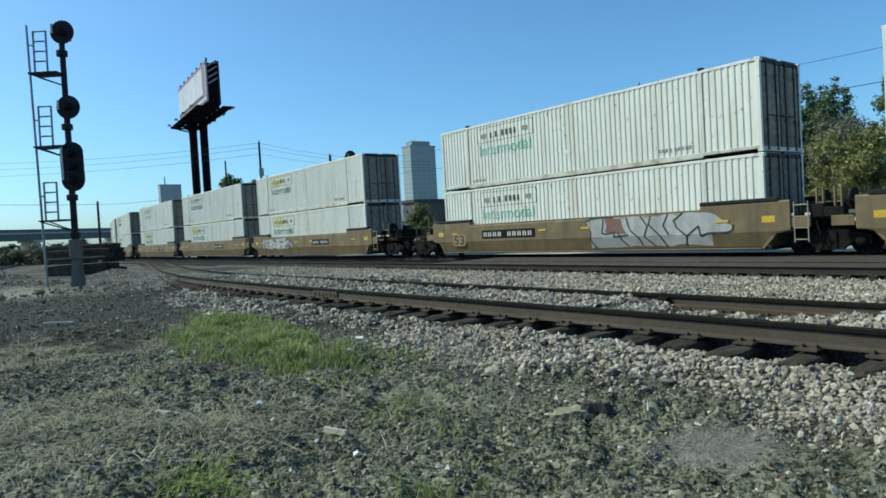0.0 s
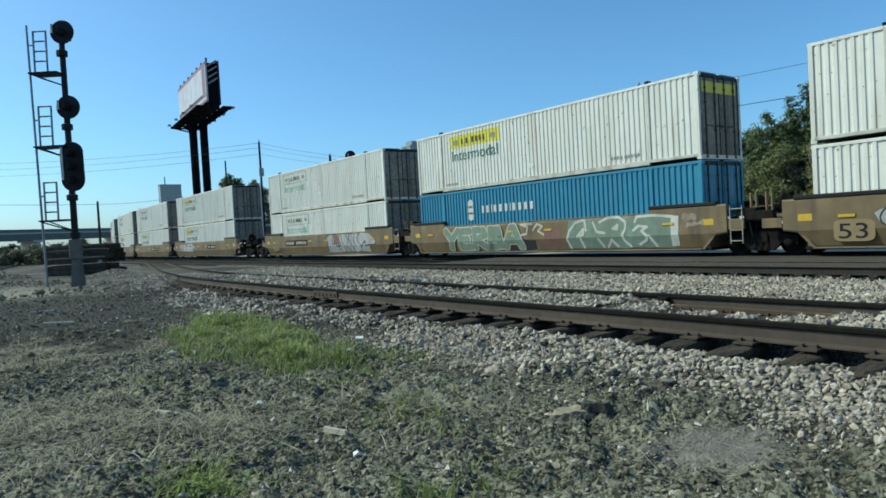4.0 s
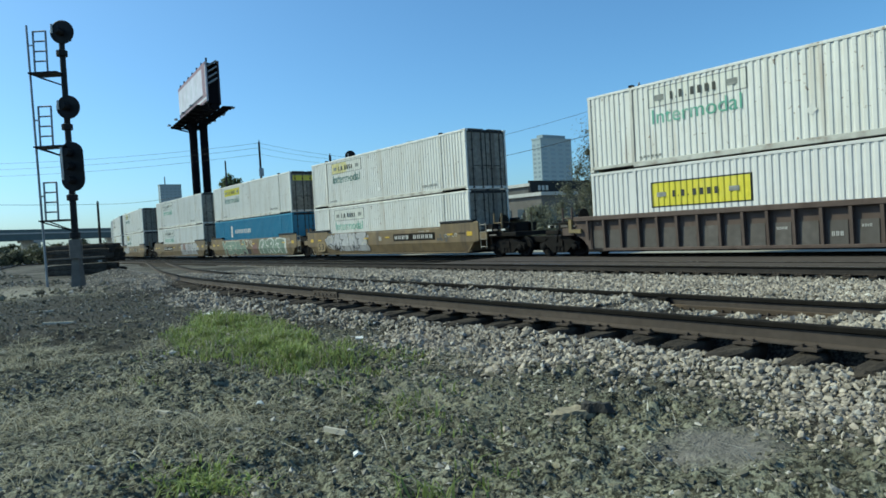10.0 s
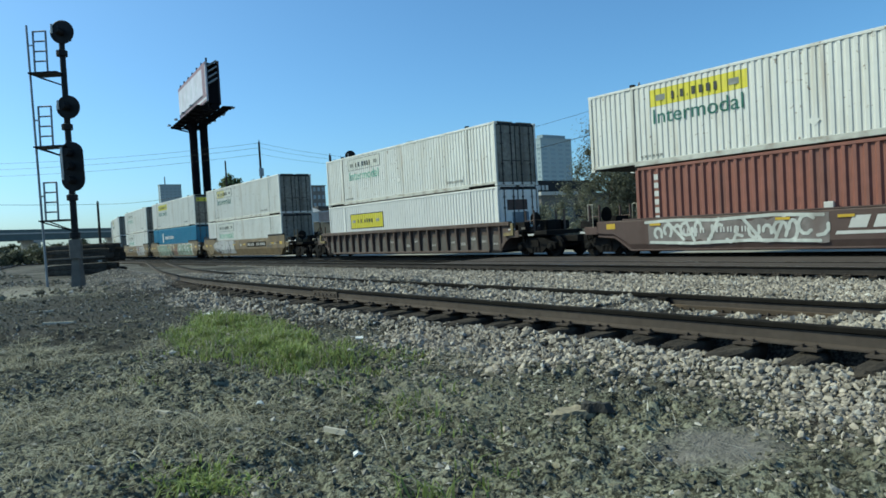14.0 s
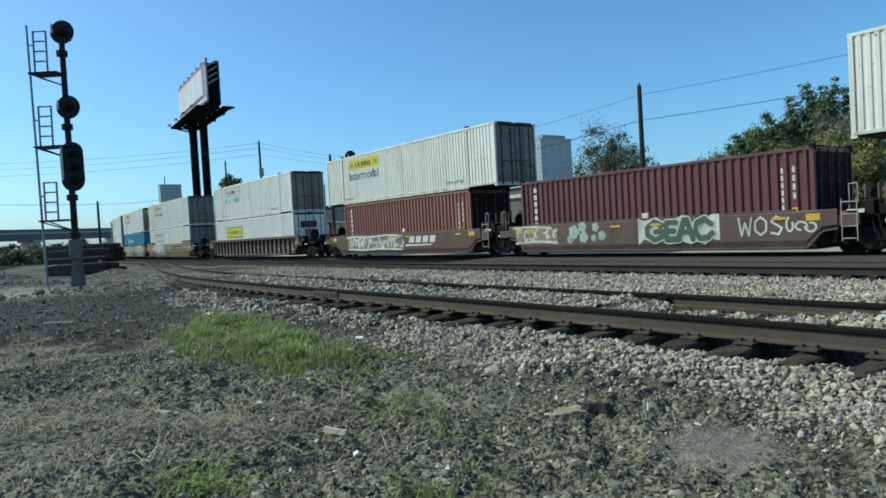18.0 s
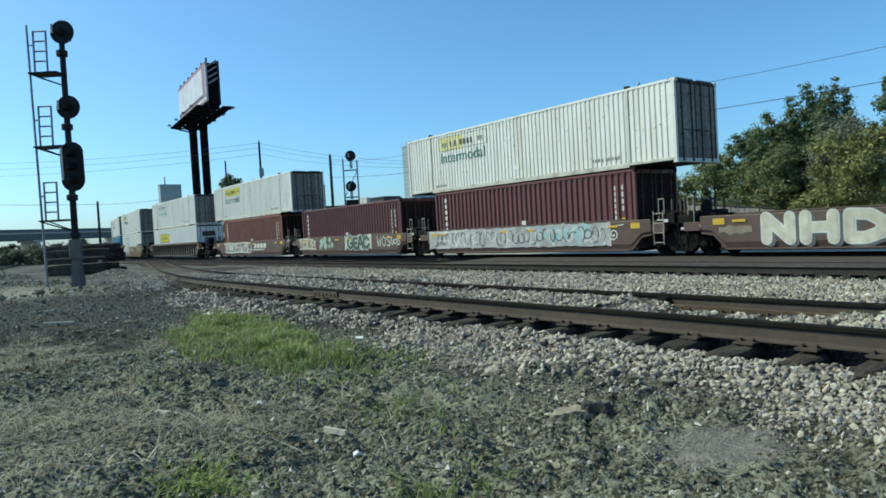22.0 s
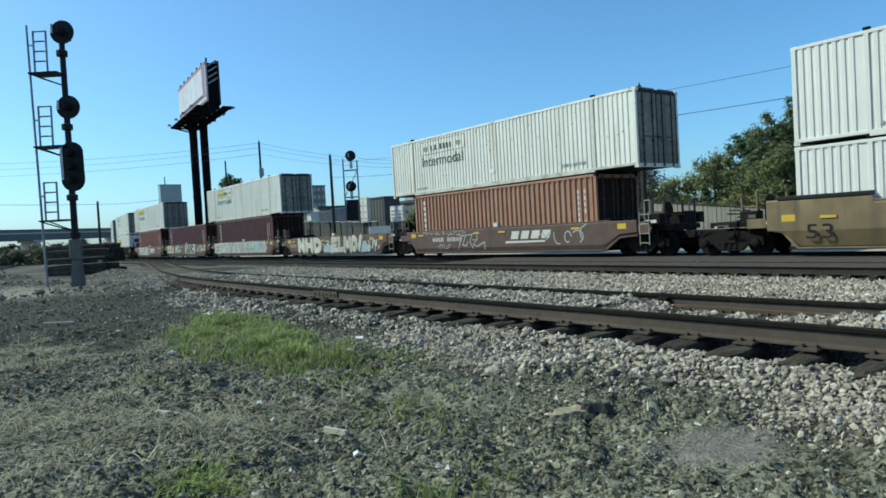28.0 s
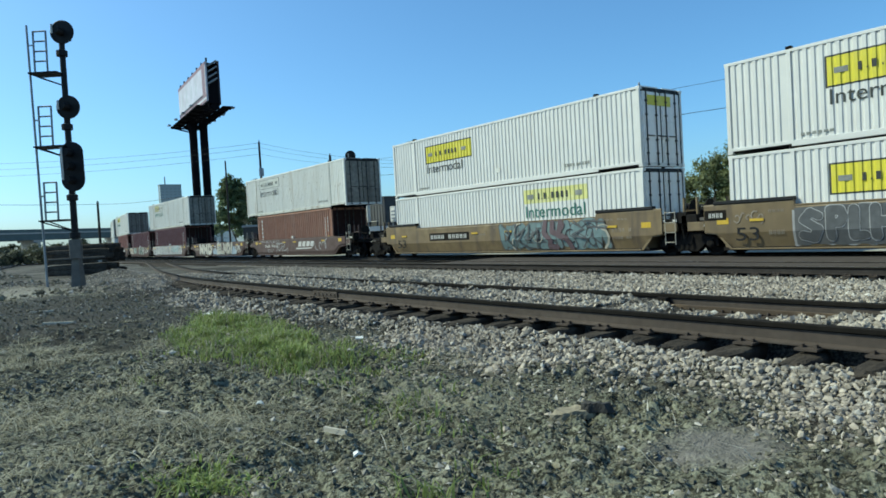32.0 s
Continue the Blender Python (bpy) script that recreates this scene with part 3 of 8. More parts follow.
        for yy in (sign * 0.30, sign * 0.88):
            r = Shape().rod((l2 - 0.012, yy, 0.06), (l2 - 0.012, yy, h - 0.06), 0.024, n=6)
            for z in (0.09, 0.5, 1.0, 1.9, 2.4, h - 0.1):
                r.box(l2 - 0.056, l2 + 0.006, yy - 0.06, yy + 0.06, z - 0.03, z + 0.03)
            r.box(l2 - 0.02, l2 + 0.01, min(yy, yy - sign * 0.42), max(yy, yy - sign * 0.42), 1.12, 1.16)
            part("lock_rod", r, ROD_STEEL, leaf, "grey lock rod")
        for z in (0.35, 0.95, 1.9, 2.5):
            part("hinge", Shape().rod((l2 - 0.04, sign * (HALF_W - 0.09), z - 0.07), (l2 - 0.04, sign * (HALF_W - 0.09), z + 0.07), 0.025, n=6), GRIME, leaf)
    return box


def decal(points_or_span, z0, z1, x0, x1, depth, lift, base_left):
    """A thin painted strip that follows the ribs between x0 and x1 on the near wall."""
    src = rib_points(*points_or_span, depth)
    xs = [p[0] for p in src]
    ds = [p[1] for p in src]
    cut = sorted(set([x0, x1] + [x for x in xs if x0 < x < x1]))
    pts = [(x, float(np.interp(x, xs, ds)) - lift) for x in cut]
    return sheet(pts, z0, z1, -(HALF_W - 0.012), -1)


def lettering(text, x0, z0, width, height, y):
    """Words in the built-in font, as a thin solid on the near face."""
    cu = bpy.data.curves.new("words", "FONT")
    cu.body, cu.extrude = text, 0.002
    ob = bpy.data.objects.new("words", cu)
    scene.collection.objects.link(ob)
    bpy.context.view_layer.update()
    me = bpy.data.meshes.new_from_object(ob.evaluated_get(bpy.context.evaluated_depsgraph_get()))
    bpy.data.objects.remove(ob)
    co = np.array([v.co[:] for v in me.vertices])
    lo, hi = co.min(0), co.max(0)
    k = (co - lo) / np.maximum(hi - lo, 1e-6)
    for v, p in zip(me.vertices, k):
        v.co = (x0 + p[0] * width, y - p[2] * 0.004, z0 + p[1] * height)
    me.materials.clear()
    return me


WORD = {}


def word_mesh(key, *args):
    if key not in WORD:
        WORD[key] = lettering(*args)
    return WORD[key].copy()


NEAR = (-6.00, 6.00)


def sign(box, kind, x, z, length, words=True):
    """The operator's mark on the near wall: a panel or band with plain blocks for its lettering, and the word Intermodal below it."""
    face = -HALF_W + 0.012
    if kind in ("panel", "panel_low"):
        part("sign_border", decal(NEAR, z, z + 0.90, x, x + 3.72, 0.028, 0.004, 0), INK, box)
        part("sign_panel", decal(NEAR, z + 0.05, z + 0.85, x + 0.06, x + 3.66, 0.028, 0.008, 0), SIGN_YELLOW, box, "bright yellow sign panel")
        blocks, lift, ink, green, zt = (0.34, 0.56), 0.014, INK, GREEN, z - 0.48
    elif kind in ("band", "band_pale"):
        part("sign_panel", decal(NEAR, z + 0.05, z + 0.64, x, x + 3.58, 0.028, 0.004, 0), SIGN_YELLOW if kind == "band" else SIGN_PALE, box, "yellow sign band")
        blocks, lift, ink, green, zt = (0.20, 0.46), 0.010, INK, GREEN, z - 0.56
    elif kind == "faded":
        part("sign_edge", decal(NEAR, z + 0.02, z + 0.70, x - 0.03, x + 3.62, 0.028, 0.003, 0), INK_FADED, box)
        part("sign_panel", decal(NEAR, z + 0.05, z + 0.67, x, x + 3.58, 0.028, 0.006, 0), SIGN_GHOST, box, "bleached sign band")
        part("sign_patch", decal(NEAR, z + 0.05, z + 0.67, x, x + 1.9, 0.028, 0.009, 0), SIGN_FADED, box, "faded yellow patch")
        blocks, lift, ink, green, zt = (0.20, 0.46), 0.014, INK, GREEN, z - 0.56
    else:
        part("sign_edge", decal(NEAR, z + 0.02, z + 0.70, x - 0.03, x + 3.62, 0.028, 0.003, 0), INK_FADED, box)
        part("sign_panel", decal(NEAR, z + 0.05, z + 0.67, x, x + 3.58, 0.028, 0.006, 0), SIGN_GHOST, box, "bleached sign band")
        blocks, lift, ink, green, zt = (0.20, 0.46), 0.012, INK, GREEN_FADED, z - 0.56
    bx = x + 0.85
    for w in (0.16, 0.07, 0.20, 0.07, 0, 0.21, 0.21, 0.21, 0.19):
        if w:
            hz = blocks[1] if w > 0.1 else blocks[0] + 0.06
            part("sign_text_bar", Shape().box(bx + 0.02, bx + w * 0.72, face - lift - 0.002, face - lift + 0.002, z + blocks[0], z + hz), ink, box)
        bx += w + 0.055
    for dz in ((0.68,) if kind != "ghost" else (1.0,)):
        dx = x + 5.5
        part("placard_holder", Shape().prism([(dx, dz - 0.17), (dx + 0.17, dz), (dx, dz + 0.17), (dx - 0.17, dz)], 1, face - 0.012, face - 0.004), WHITE, box)
    part("sign_badge", Shape().box(x + 0.25, x + 0.62, face - lift - 0.002, face - lift + 0.002, z + blocks[0] + 0.03, z + blocks[1] - 0.03), INK_FADED, box)
    part("sign_badge", Shape().box(x + 2.95, x + 3.30, face - lift - 0.002, face - lift + 0.002, z + blocks[0] + 0.03, z + blocks[1] - 0.03), INK_FADED, box)
    if words:
        me = word_mesh("intermodal", "Intermodal", 0, 0, 3.3, 0.50, 0)
        ob = part("sign_lettering", me, INK if kind in ("panel", "ghost_dark") else green, box, "word Intermodal in dark paint" if kind != "ghost" else "bleached green word Intermodal")
        ob.matrix_basis = Matrix.Translation((x + 0.12, face - 0.006, zt)) @ Matrix.Diagonal((1 if kind != "panel" else 0.86, 1, 1 if kind != "panel" else 0.86, 1))
    n = Shape()
    for k in range(9):
        n.box(4.35 + k * 0.145 + 0.05 * (k > 3), 4.45 + k * 0.145 + 0.05 * (k > 3), face - 0.006, face - 0.003, 0.38, 0.50)
    tagged(part("number_bar", n, INK_FADED, box), kind="stuff")
    m = Shape()
    for k in range(6):
        m.box(-5.8 + k * 0.16, -5.69 + k * 0.16, face - 0.006, face - 0.003, 0.30, 0.38)
    tagged(part("number_bar", m, INK_FADED, box), kind="stuff")


# ---- the train: well cars ----
def strip(stations, section):
    """A wall through stations of (x, bottom, top), whose section gives (share of the height, y) from the bottom to the top; 5 cm thick."""
    s = Shape()
    rows = []
    for x, z0, z1 in stations:
        rows.append([(x, y, z0 + (z1 - z0) * k) for k, y in section] + [(x, y + (0.05 if y < 0 else -0.05), z0 + (z1 - z0) * k) for k, y in reversed(section)])
    n = len(rows[0])
    v = [p for r in rows for p in r]
    f = [(i * n + k, i * n + (k + 1) % n, (i + 1) * n + (k + 1) % n, (i + 1) * n + k) for i in range(len(rows) - 1) for k in range(n)]
    f += [tuple(range(n))[::-1], tuple(range((len(rows) - 1) * n, len(rows) * n))]
    return s.add(v, f)


CREASE, TUCK = 0.76, 0.30  # height of the fold in a long car's side, and how far the plate below it leans in for each metre


def tucked(z):
    """How far the side of a long car stands in at the height z."""
    return max(0.0, CREASE - z) * TUCK


def creased(stations, sgn):
    """The side of a long car through stations of (x, bottom, top): upright above the crease, leaning in below it; 5 cm thick."""
    rows = []
    for x, z0, z1 in stations:
        zs = [z0, max(z0 + 0.01, CREASE - 0.012), max(z0 + 0.03, CREASE + 0.012), z1 - 0.05, z1]
        ys = [1.50 - tucked(z) for z in zs[:4]] + [1.48]
        rows.append([(x, sgn * y, z) for y, z in zip(ys, zs)] + [(x, sgn * (y - 0.05), z) for y, z in reversed(list(zip(ys, zs)))])
    n = len(rows[0])
    f = [(i * n + k, i * n + (k + 1) % n, (i + 1) * n + (k + 1) % n, (i + 1) * n + k) for i in range(len(rows) - 1) for k in range(n)]
    f += [tuple(range(n))[::-1], tuple(range((len(rows) - 1) * n, len(rows) * n))]
    return Shape().add([p for r in rows for p in r], f)


def on_side(s, ring, y, bent):
    """A painted patch of the outline ring on a car's near side; on a bent side it is folded along the crease."""
    if not bent:
        s.prism(ring, 1, y - 0.0015, y)
        return
    for up in (True, False):
        out = []
        for p, q in zip(ring, ring[1:] + ring[:1]):
            a, b = (p[1] - CREASE, q[1] - CREASE) if up else (CREASE - p[1], CREASE - q[1])
            if a >= 0:
                out.append(p)
            if a * b < 0:
                k = a / (a - b)
                out.append((p[0] + (q[0] - p[0]) * k, CREASE))
        if len(out) > 2:
            n = len(out)
            s.add([(u, y + tucked(v), v) for u, v in out] + [(u, y - 0.0015 + tucked(v), v) for u, v in out],
                  [tuple(range(n)), tuple(range(n, 2 * n))[::-1]] + [(i, n + i, n + (i + 1) % n, (i + 1) % n) for i in range(n)])


def capsule(s, p, q, w, y, bent, z0=0.28, z1=1.66):
    """One straight stroke of spray paint with round ends."""
    ang = math.atan2(q[1] - p[1], q[0] - p[0])
    ring = [(p[0] + w * math.cos(ang + t), p[1] + w * math.sin(ang + t)) for t in np.linspace(math.pi / 2, 1.5 * math.pi, 6)]
    ring += [(q[0] + w * math.cos(ang + t), q[1] + w * math.sin(ang + t)) for t in np.linspace(-math.pi / 2, math.pi / 2, 6)]
    on_side(s, [(u, min(max(v, z0), z1)) for u, v in ring], y, bent)


# the strokes of painted capitals, in a box one wide and one high
LETTER = {
    "A": [[(0.0, 0.0), (0.42, 1.0), (0.6, 1.0), (1.0, 0.0)], [(0.2, 0.36), (0.8, 0.36)]],
    "B": [[(0.1, 0.0), (0.1, 1.0), (0.7, 0.96), (0.78, 0.72), (0.2, 0.54), (0.85, 0.42), (0.9, 0.1), (0.1, 0.0)]],
    "C": [[(0.95, 0.75), (0.6, 1.0), (0.15, 0.8), (0.05, 0.4), (0.3, 0.03), (0.75, 0.05), (0.98, 0.28)]],
    "D": [[(0.1, 0.0), (0.1, 1.0), (0.6, 0.95), (0.95, 0.6), (0.85, 0.2), (0.5, 0.0), (0.1, 0.0)]],
    "E": [[(0.92, 0.95), (0.1, 0.95), (0.1, 0.05), (0.95, 0.05)], [(0.1, 0.5), (0.75, 0.5)]],
    "G": [[(0.95, 0.8), (0.5, 1.0), (0.08, 0.7), (0.08, 0.3), (0.5, 0.0), (0.95, 0.2), (0.95, 0.48), (0.55, 0.45)]],
    "H": [[(0.1, 0.0), (0.1, 1.0)], [(0.9, 0.0), (0.9, 1.0)], [(0.1, 0.5), (0.9, 0.5)]],
    "K": [[(0.1, 0.0), (0.1, 1.0)], [(0.95, 1.0), (0.15, 0.5), (1.0, 0.0)]],
    "L": [[(0.15, 1.0), (0.1, 0.04), (0.98, 0.06)]],
    "M": [[(0.0, 0.0), (0.12, 1.0), (0.5, 0.35), (0.88, 1.0), (1.0, 0.0)]],
    "N": [[(0.1, 0.0), (0.1, 1.0), (0.9, 0.0), (0.9, 1.0)]],
    "O": [[(0.5, 1.0), (0.1, 0.75), (0.08, 0.25), (0.5, 0.0), (0.9, 0.25), (0.92, 0.75), (0.5, 1.0)]],
    "P": [[(0.1, 0.0), (0.1, 1.0), (0.72, 0.98), (0.92, 0.74), (0.70, 0.52), (0.15, 0.50)]],
    "R": [[(0.1, 0.0), (0.1, 1.0), (0.8, 0.95), (0.88, 0.68), (0.2, 0.5), (0.95, 0.0)]],
    "S": [[(0.9, 0.85), (0.45, 1.0), (0.1, 0.72), (0.85, 0.36), (0.6, 0.02), (0.05, 0.12)]],
    "T": [[(0.0, 0.95), (1.0, 0.95)], [(0.5, 0.95), (0.48, 0.0)]],
    "W": [[(0.0, 1.0), (0.22, 0.0), (0.5, 0.7), (0.78, 0.0), (1.0, 1.0)]],
    "Y": [[(0.0, 1.0), (0.48, 0.5), (0.98, 1.0)], [(0.48, 0.5), (0.4, 0.0)]],
    "!": [[(0.75, 1.0), (0.35, 0.34)], [(0.2, 0.02), (0.24, 0.06)]],
}


def tag_word(car, text, spans, z0, z1, fill, outline, weight, seed, bent, label, edge=0.06, shade=None, y=-1.5035):
    """Sprayed capitals: a wide outline under a narrower fill, each letter in its own span of x."""
    r = random.Random(seed)
    a, b, c = Shape(), Shape(), Shape()
    for k, (ch, (x0, x1)) in enumerate(zip(text, spans)):
        dz = r.uniform(-0.03, 0.03)
        for j, path in enumerate(LETTER[ch]):
            pq = [(x0 + weight + (x1 - x0 - 2 * weight) * u, z0 + weight + dz + (z1 - z0 - 2 * weight) * v) for u, v in path]
            for i, (p, q) in enumerate(zip(pq, pq[1:])):
                w = weight * r.uniform(0.9, 1.1)
                lift = 0.0003 * (i % 3) + 0.0009 * j + 0.0025 * (k % 2)
                if shade is not None:
                    capsule(c, (p[0] + 0.10, p[1] - 0.06), (q[0] + 0.10, q[1] - 0.06), w + edge, y - 0.003 - lift, bent)
                capsule(a, p, q, w + edge, y - 0.010 - lift, bent)
                capsule(b, p, q, w, y - 0.017 - lift, bent)
    if shade is not None:
        tagged(part("graffiti_shade", c, shade, car), kind="stuff")
    tagged(part("graffiti_outline", a, outline, car, "sprayed letter outlines"), kind="stuff")
    tagged(part("graffiti_fill", b, fill, car, label), kind="stuff")


def spread(text, x0, x1, squeeze=0.03):
    """Even spans of x for the letters of a word."""
    w = (x1 - x0) / len(text)
    return [(x0 + k * w - squeeze, x0 + (k + 1) * w + squeeze) for k in range(len(text))]


def field(car, x0, x1, z0, z1, mat, seed, bent, label, y=-1.503, rag=0.06, lean=0.0):
    """A filled field of spray paint with an uneven edge."""
    r = random.Random(seed)
    n = max(6, int((x1 - x0) / 0.25))
    top = [(x0 + (x1 - x0) * k / n + lean * (z1 - z0), z1 + r.uniform(-rag, rag * 0.4)) for k in range(n + 1)]
    low = [(x0 + (x1 - x0) * k / n, z0 + r.uniform(-rag * 0.4, rag)) for k in range(n + 1)]
    s = Shape()
    for k in range(n):
        on_side(s, [low[k], low[k + 1], top[k + 1], top[k]], y, bent)
    part("graffiti_field", s.mesh("graffiti_field", True), mat, car, label)


def scrawl(car, paths, mat, w, bent, label, y=-1.512):
    """Thin sprayed lines along the given paths of (x, z)."""
    s = Shape()
    for k, path in enumerate(paths):
        for i, (p, q) in enumerate(zip(path, path[1:])):
            capsule(s, p, q, w, y - 0.0003 * (i % 3) - 0.0009 * (k % 4), bent)
    tagged(part("graffiti_line", s, mat, car, label), kind="stuff")


def loops(x0, x1, z0, z1, n, seed):
    """Open loops and hooks spread over a field, for handwriting that cannot be read."""
    r = random.Random(seed)
    out = []
    for k in range(n):
        cx, cz = x0 + (x1 - x0) * (k + 0.5) / n, (z0 + z1) / 2 + r.uniform(-0.12, 0.12) * (z1 - z0)
        ra, rb, ph, turns = (x1 - x0) / n * r.uniform(0.35, 0.75), (z1 - z0) * r.uniform(0.25, 0.5), r.uniform(0, 6.28), r.choice((4, 6, 8))
        out.append([(cx + ra * (1 - 0.05 * j) * math.cos(ph + 0.7 * j), cz + rb * (1 - 0.05 * j) * math.sin(ph + 0.7 * j)) for j in range(turns)])
    return out


# arrows, crescents, flashes and drips
STROKES = [[(-0.1, 0.25), (0.45, 0.85), (0.2, 0.5), (0.95, 0.75), (1.1, 0.55), (0.85, 0.5)], [(0.1, 0.1), (0.05, 0.9), (0.5, 0.55), (0.55, 0.95), (1.0, 0.15), (0.6, 0.3)],
           [(-0.15, 0.6), (0.3, 0.9), (0.8, 0.8), (0.5, 0.6), (0.95, 0.35), (0.4, 0.12), (0.0, 0.3)], [(0.0, 0.12), (0.35, 0.88), (0.5, 0.12), (0.75, 0.88), (1.1, 0.4)],
           [(0.1, 0.85), (0.2, 0.15), (0.7, 0.2), (0.4, 0.5), (1.1, 0.9), (0.9, 0.1)], [(-0.1, 0.85), (0.9, 0.88), (0.15, 0.45), (1.0, 0.5), (0.3, 0.1), (1.1, 0.12)]]


def glyph_strokes(n, seed):
    """Made-up spray-paint strokes that form no letters."""
    r = random.Random(seed)
    out = []
    for g in range(n):
        base = r.choice(STROKES)
        flip = r.choice((False, True))
        out.append([(g + (1 - u if flip else u) + r.uniform(-0.05, 0.05), v + r.uniform(-0.04, 0.04)) for u, v in base])
    return out


def graffiti(car, x0, x1, z0, z1, y, fill, outline, n, seed, weight=0.16, back=None, bent=True):
    """A spray-painted piece: overlapping strokes with an outline, on the near side of a car."""
    r = random.Random(seed)
    sx, sz = (x1 - x0) / n, z1 - z0
    if back is not None:
        ring = []
        for k in range(40):
            a = 2 * math.pi * k / 40
            w = 1 + 0.10 * math.sin(3 * a + seed) + 0.07 * math.sin(7 * a + seed * 2)
            ring.append(((x0 + x1) / 2 + (x1 - x0) * 0.52 * w * math.copysign(abs(math.cos(a)) ** 0.5, math.cos(a)), (z0 + z1) / 2 + sz * 0.47 * min(w, 1.05) * math.copysign(abs(math.sin(a)) ** 0.5, math.sin(a))))
        cloud = Shape()
        on_side(cloud, ring, y, bent)
        part("graffiti_cloud", cloud.mesh("graffiti_cloud", True), back, car)
    a, b = Shape(), Shape()

    k = 0
    for g, pts in enumerate(glyph_strokes(n, seed)):
        pq = [(x0 + u * sx, z0 + v * sz) for u, v in pts]
        for p, q in zip(pq, pq[1:]):
            k += 1
            w = weight * r.uniform(0.8, 1.25)
            capsule(a, p, q, w + min(0.05, weight * 0.6), y - 0.003 - 0.004 * g - 0.0001 * (k % 7), bent, z0 - 0.02, z1 + 0.02)
            capsule(b, p, q, w, y - 0.0052 - 0.004 * g - 0.0001 * (k % 7), bent, z0 - 0.02, z1 + 0.02)
    lines = {}
    for g in range(int(n * 1.6)):
        cx, cz, ra, ph = x0 + r.uniform(0.02, 0.98) * (x1 - x0), z0 + r.uniform(0.15, 0.85) * sz, sz * r.uniform(0.16, 0.42), r.uniform(0, 6.3)
        arc = [(cx + ra * r.uniform(0.85, 1.1) * math.cos(ph + 0.62 * j), cz + ra * 0.9 * math.sin(ph + 0.62 * j)) for j in range(r.choice((4, 5, 7)))]
        s = lines.setdefault(g % 2, Shape())
        for j, (p, q) in enumerate(zip(arc, arc[1:])):
            capsule(s, p, q, 0.018 + 0.012 * (g % 3), y - 0.0065 - 0.004 * n - 0.0001 * (j % 5) - 0.0006 * (g % 2), bent, z0 - 0.02, z1 + 0.02)
    for g, s in lines.items():
        tagged(part("graffiti_line", s, TAG_CREAM if g else TAG_BLACK, car, "thin sprayed lines"), kind="stuff")
    tagged(part("graffiti_outline", a, outline, car, "sprayed graffiti outline"), kind="stuff")
    tagged(part("graffiti_fill", b, fill, car, "sprayed graffiti in pale paint"), kind="stuff")


WHEELS = []
RUST_PALE = material("ladder_paint", (0.36, 0.33, 0.27), 0.7, vary=0.2, stain=(0.12, 0.09, 0.06), stain_amount=0.6)


def truck(car, x):
    """A freight truck: two side frames with springs and bearing caps, a bolster and two wheelsets."""
    t = part("bolster", Shape().box(-0.22, 0.22, -1.15, 1.15, 0.42, 0.72, 0.04), GRIME, car)
    t.location.x = x
    for sy in (-1, 1):
        y = sy * 1.0
        ring = [(-1.12, 0.34), (-1.12, 0.58), (-0.78, 0.66), (-0.45, 0.80), (0.45, 0.80), (0.78, 0.66), (1.12, 0.58), (1.12, 0.34), (0.86, 0.30), (0.62, 0.40), (0.36, 0.17), (-0.36, 0.17), (-0.62, 0.40), (-0.86, 0.30)]
        part("side_frame", Shape().prism(ring, 1, y - 0.09, y + 0.09), GRIME, t)
        sp = Shape()
        for k in range(3):
            sp.rod((-0.2 + 0.2 * k, y - sy * -0.06, 0.24), (-0.2 + 0.2 * k, y + sy * 0.06, 0.50), 0.075, n=8)
        part("spring", sp, GRIME, t)
        for ax in (-0.87, 0.87):
            part("bearing_cap", Shape().lathe([(0, 0.15), (sy * 0.10, 0.14), (sy * 0.14, 0.07)], "y", 10, (ax, y + sy * 0.06, 0.42)), GRIME, t)
    for ax in (-0.87, 0.87):
        w = Shape().rod((0, -1.02, 0), (0, 1.02, 0), 0.075, n=8)
        for sy in (-1, 1):
            w.lathe([(sy * 0.68, 0.42), (sy * 0.68, 0.445), (sy * 0.71, 0.445), (sy * 0.72, 0.42), (sy * 0.81, 0.415), (sy * 0.81, 0.34), (sy * 0.775, 0.32), (sy * 0.775, 0.16), (sy * 0.83, 0.13), (sy * 0.83, 0.08)], "y", 20)
        ob = part("wheelset", w, GRIME, t, "steel wheelset with bright treads")
        ob.location = (ax, 0, 0.42)
        WHEELS.append((ob, ax))
    return t


BAY_PLATE = material("bay_plate_grey", (0.112, 0.100, 0.090), 0.8, vary=0.25, grain=5, stain=(0.06, 0.05, 0.04), stain_amount=0.6, streak=True, per_object=0.4)
NUMBER_TAN = material("number_patch_tan", (0.25, 0.185, 0.095), 0.7, vary=0.15, grain=5, stain=(0.12, 0.09, 0.06), stain_amount=0.6)
END_YELLOW = material("end_paint_tan", (0.20, 0.155, 0.07), 0.7, vary=0.2, grain=5, stain=(0.12, 0.09, 0.06), stain_amount=0.6)


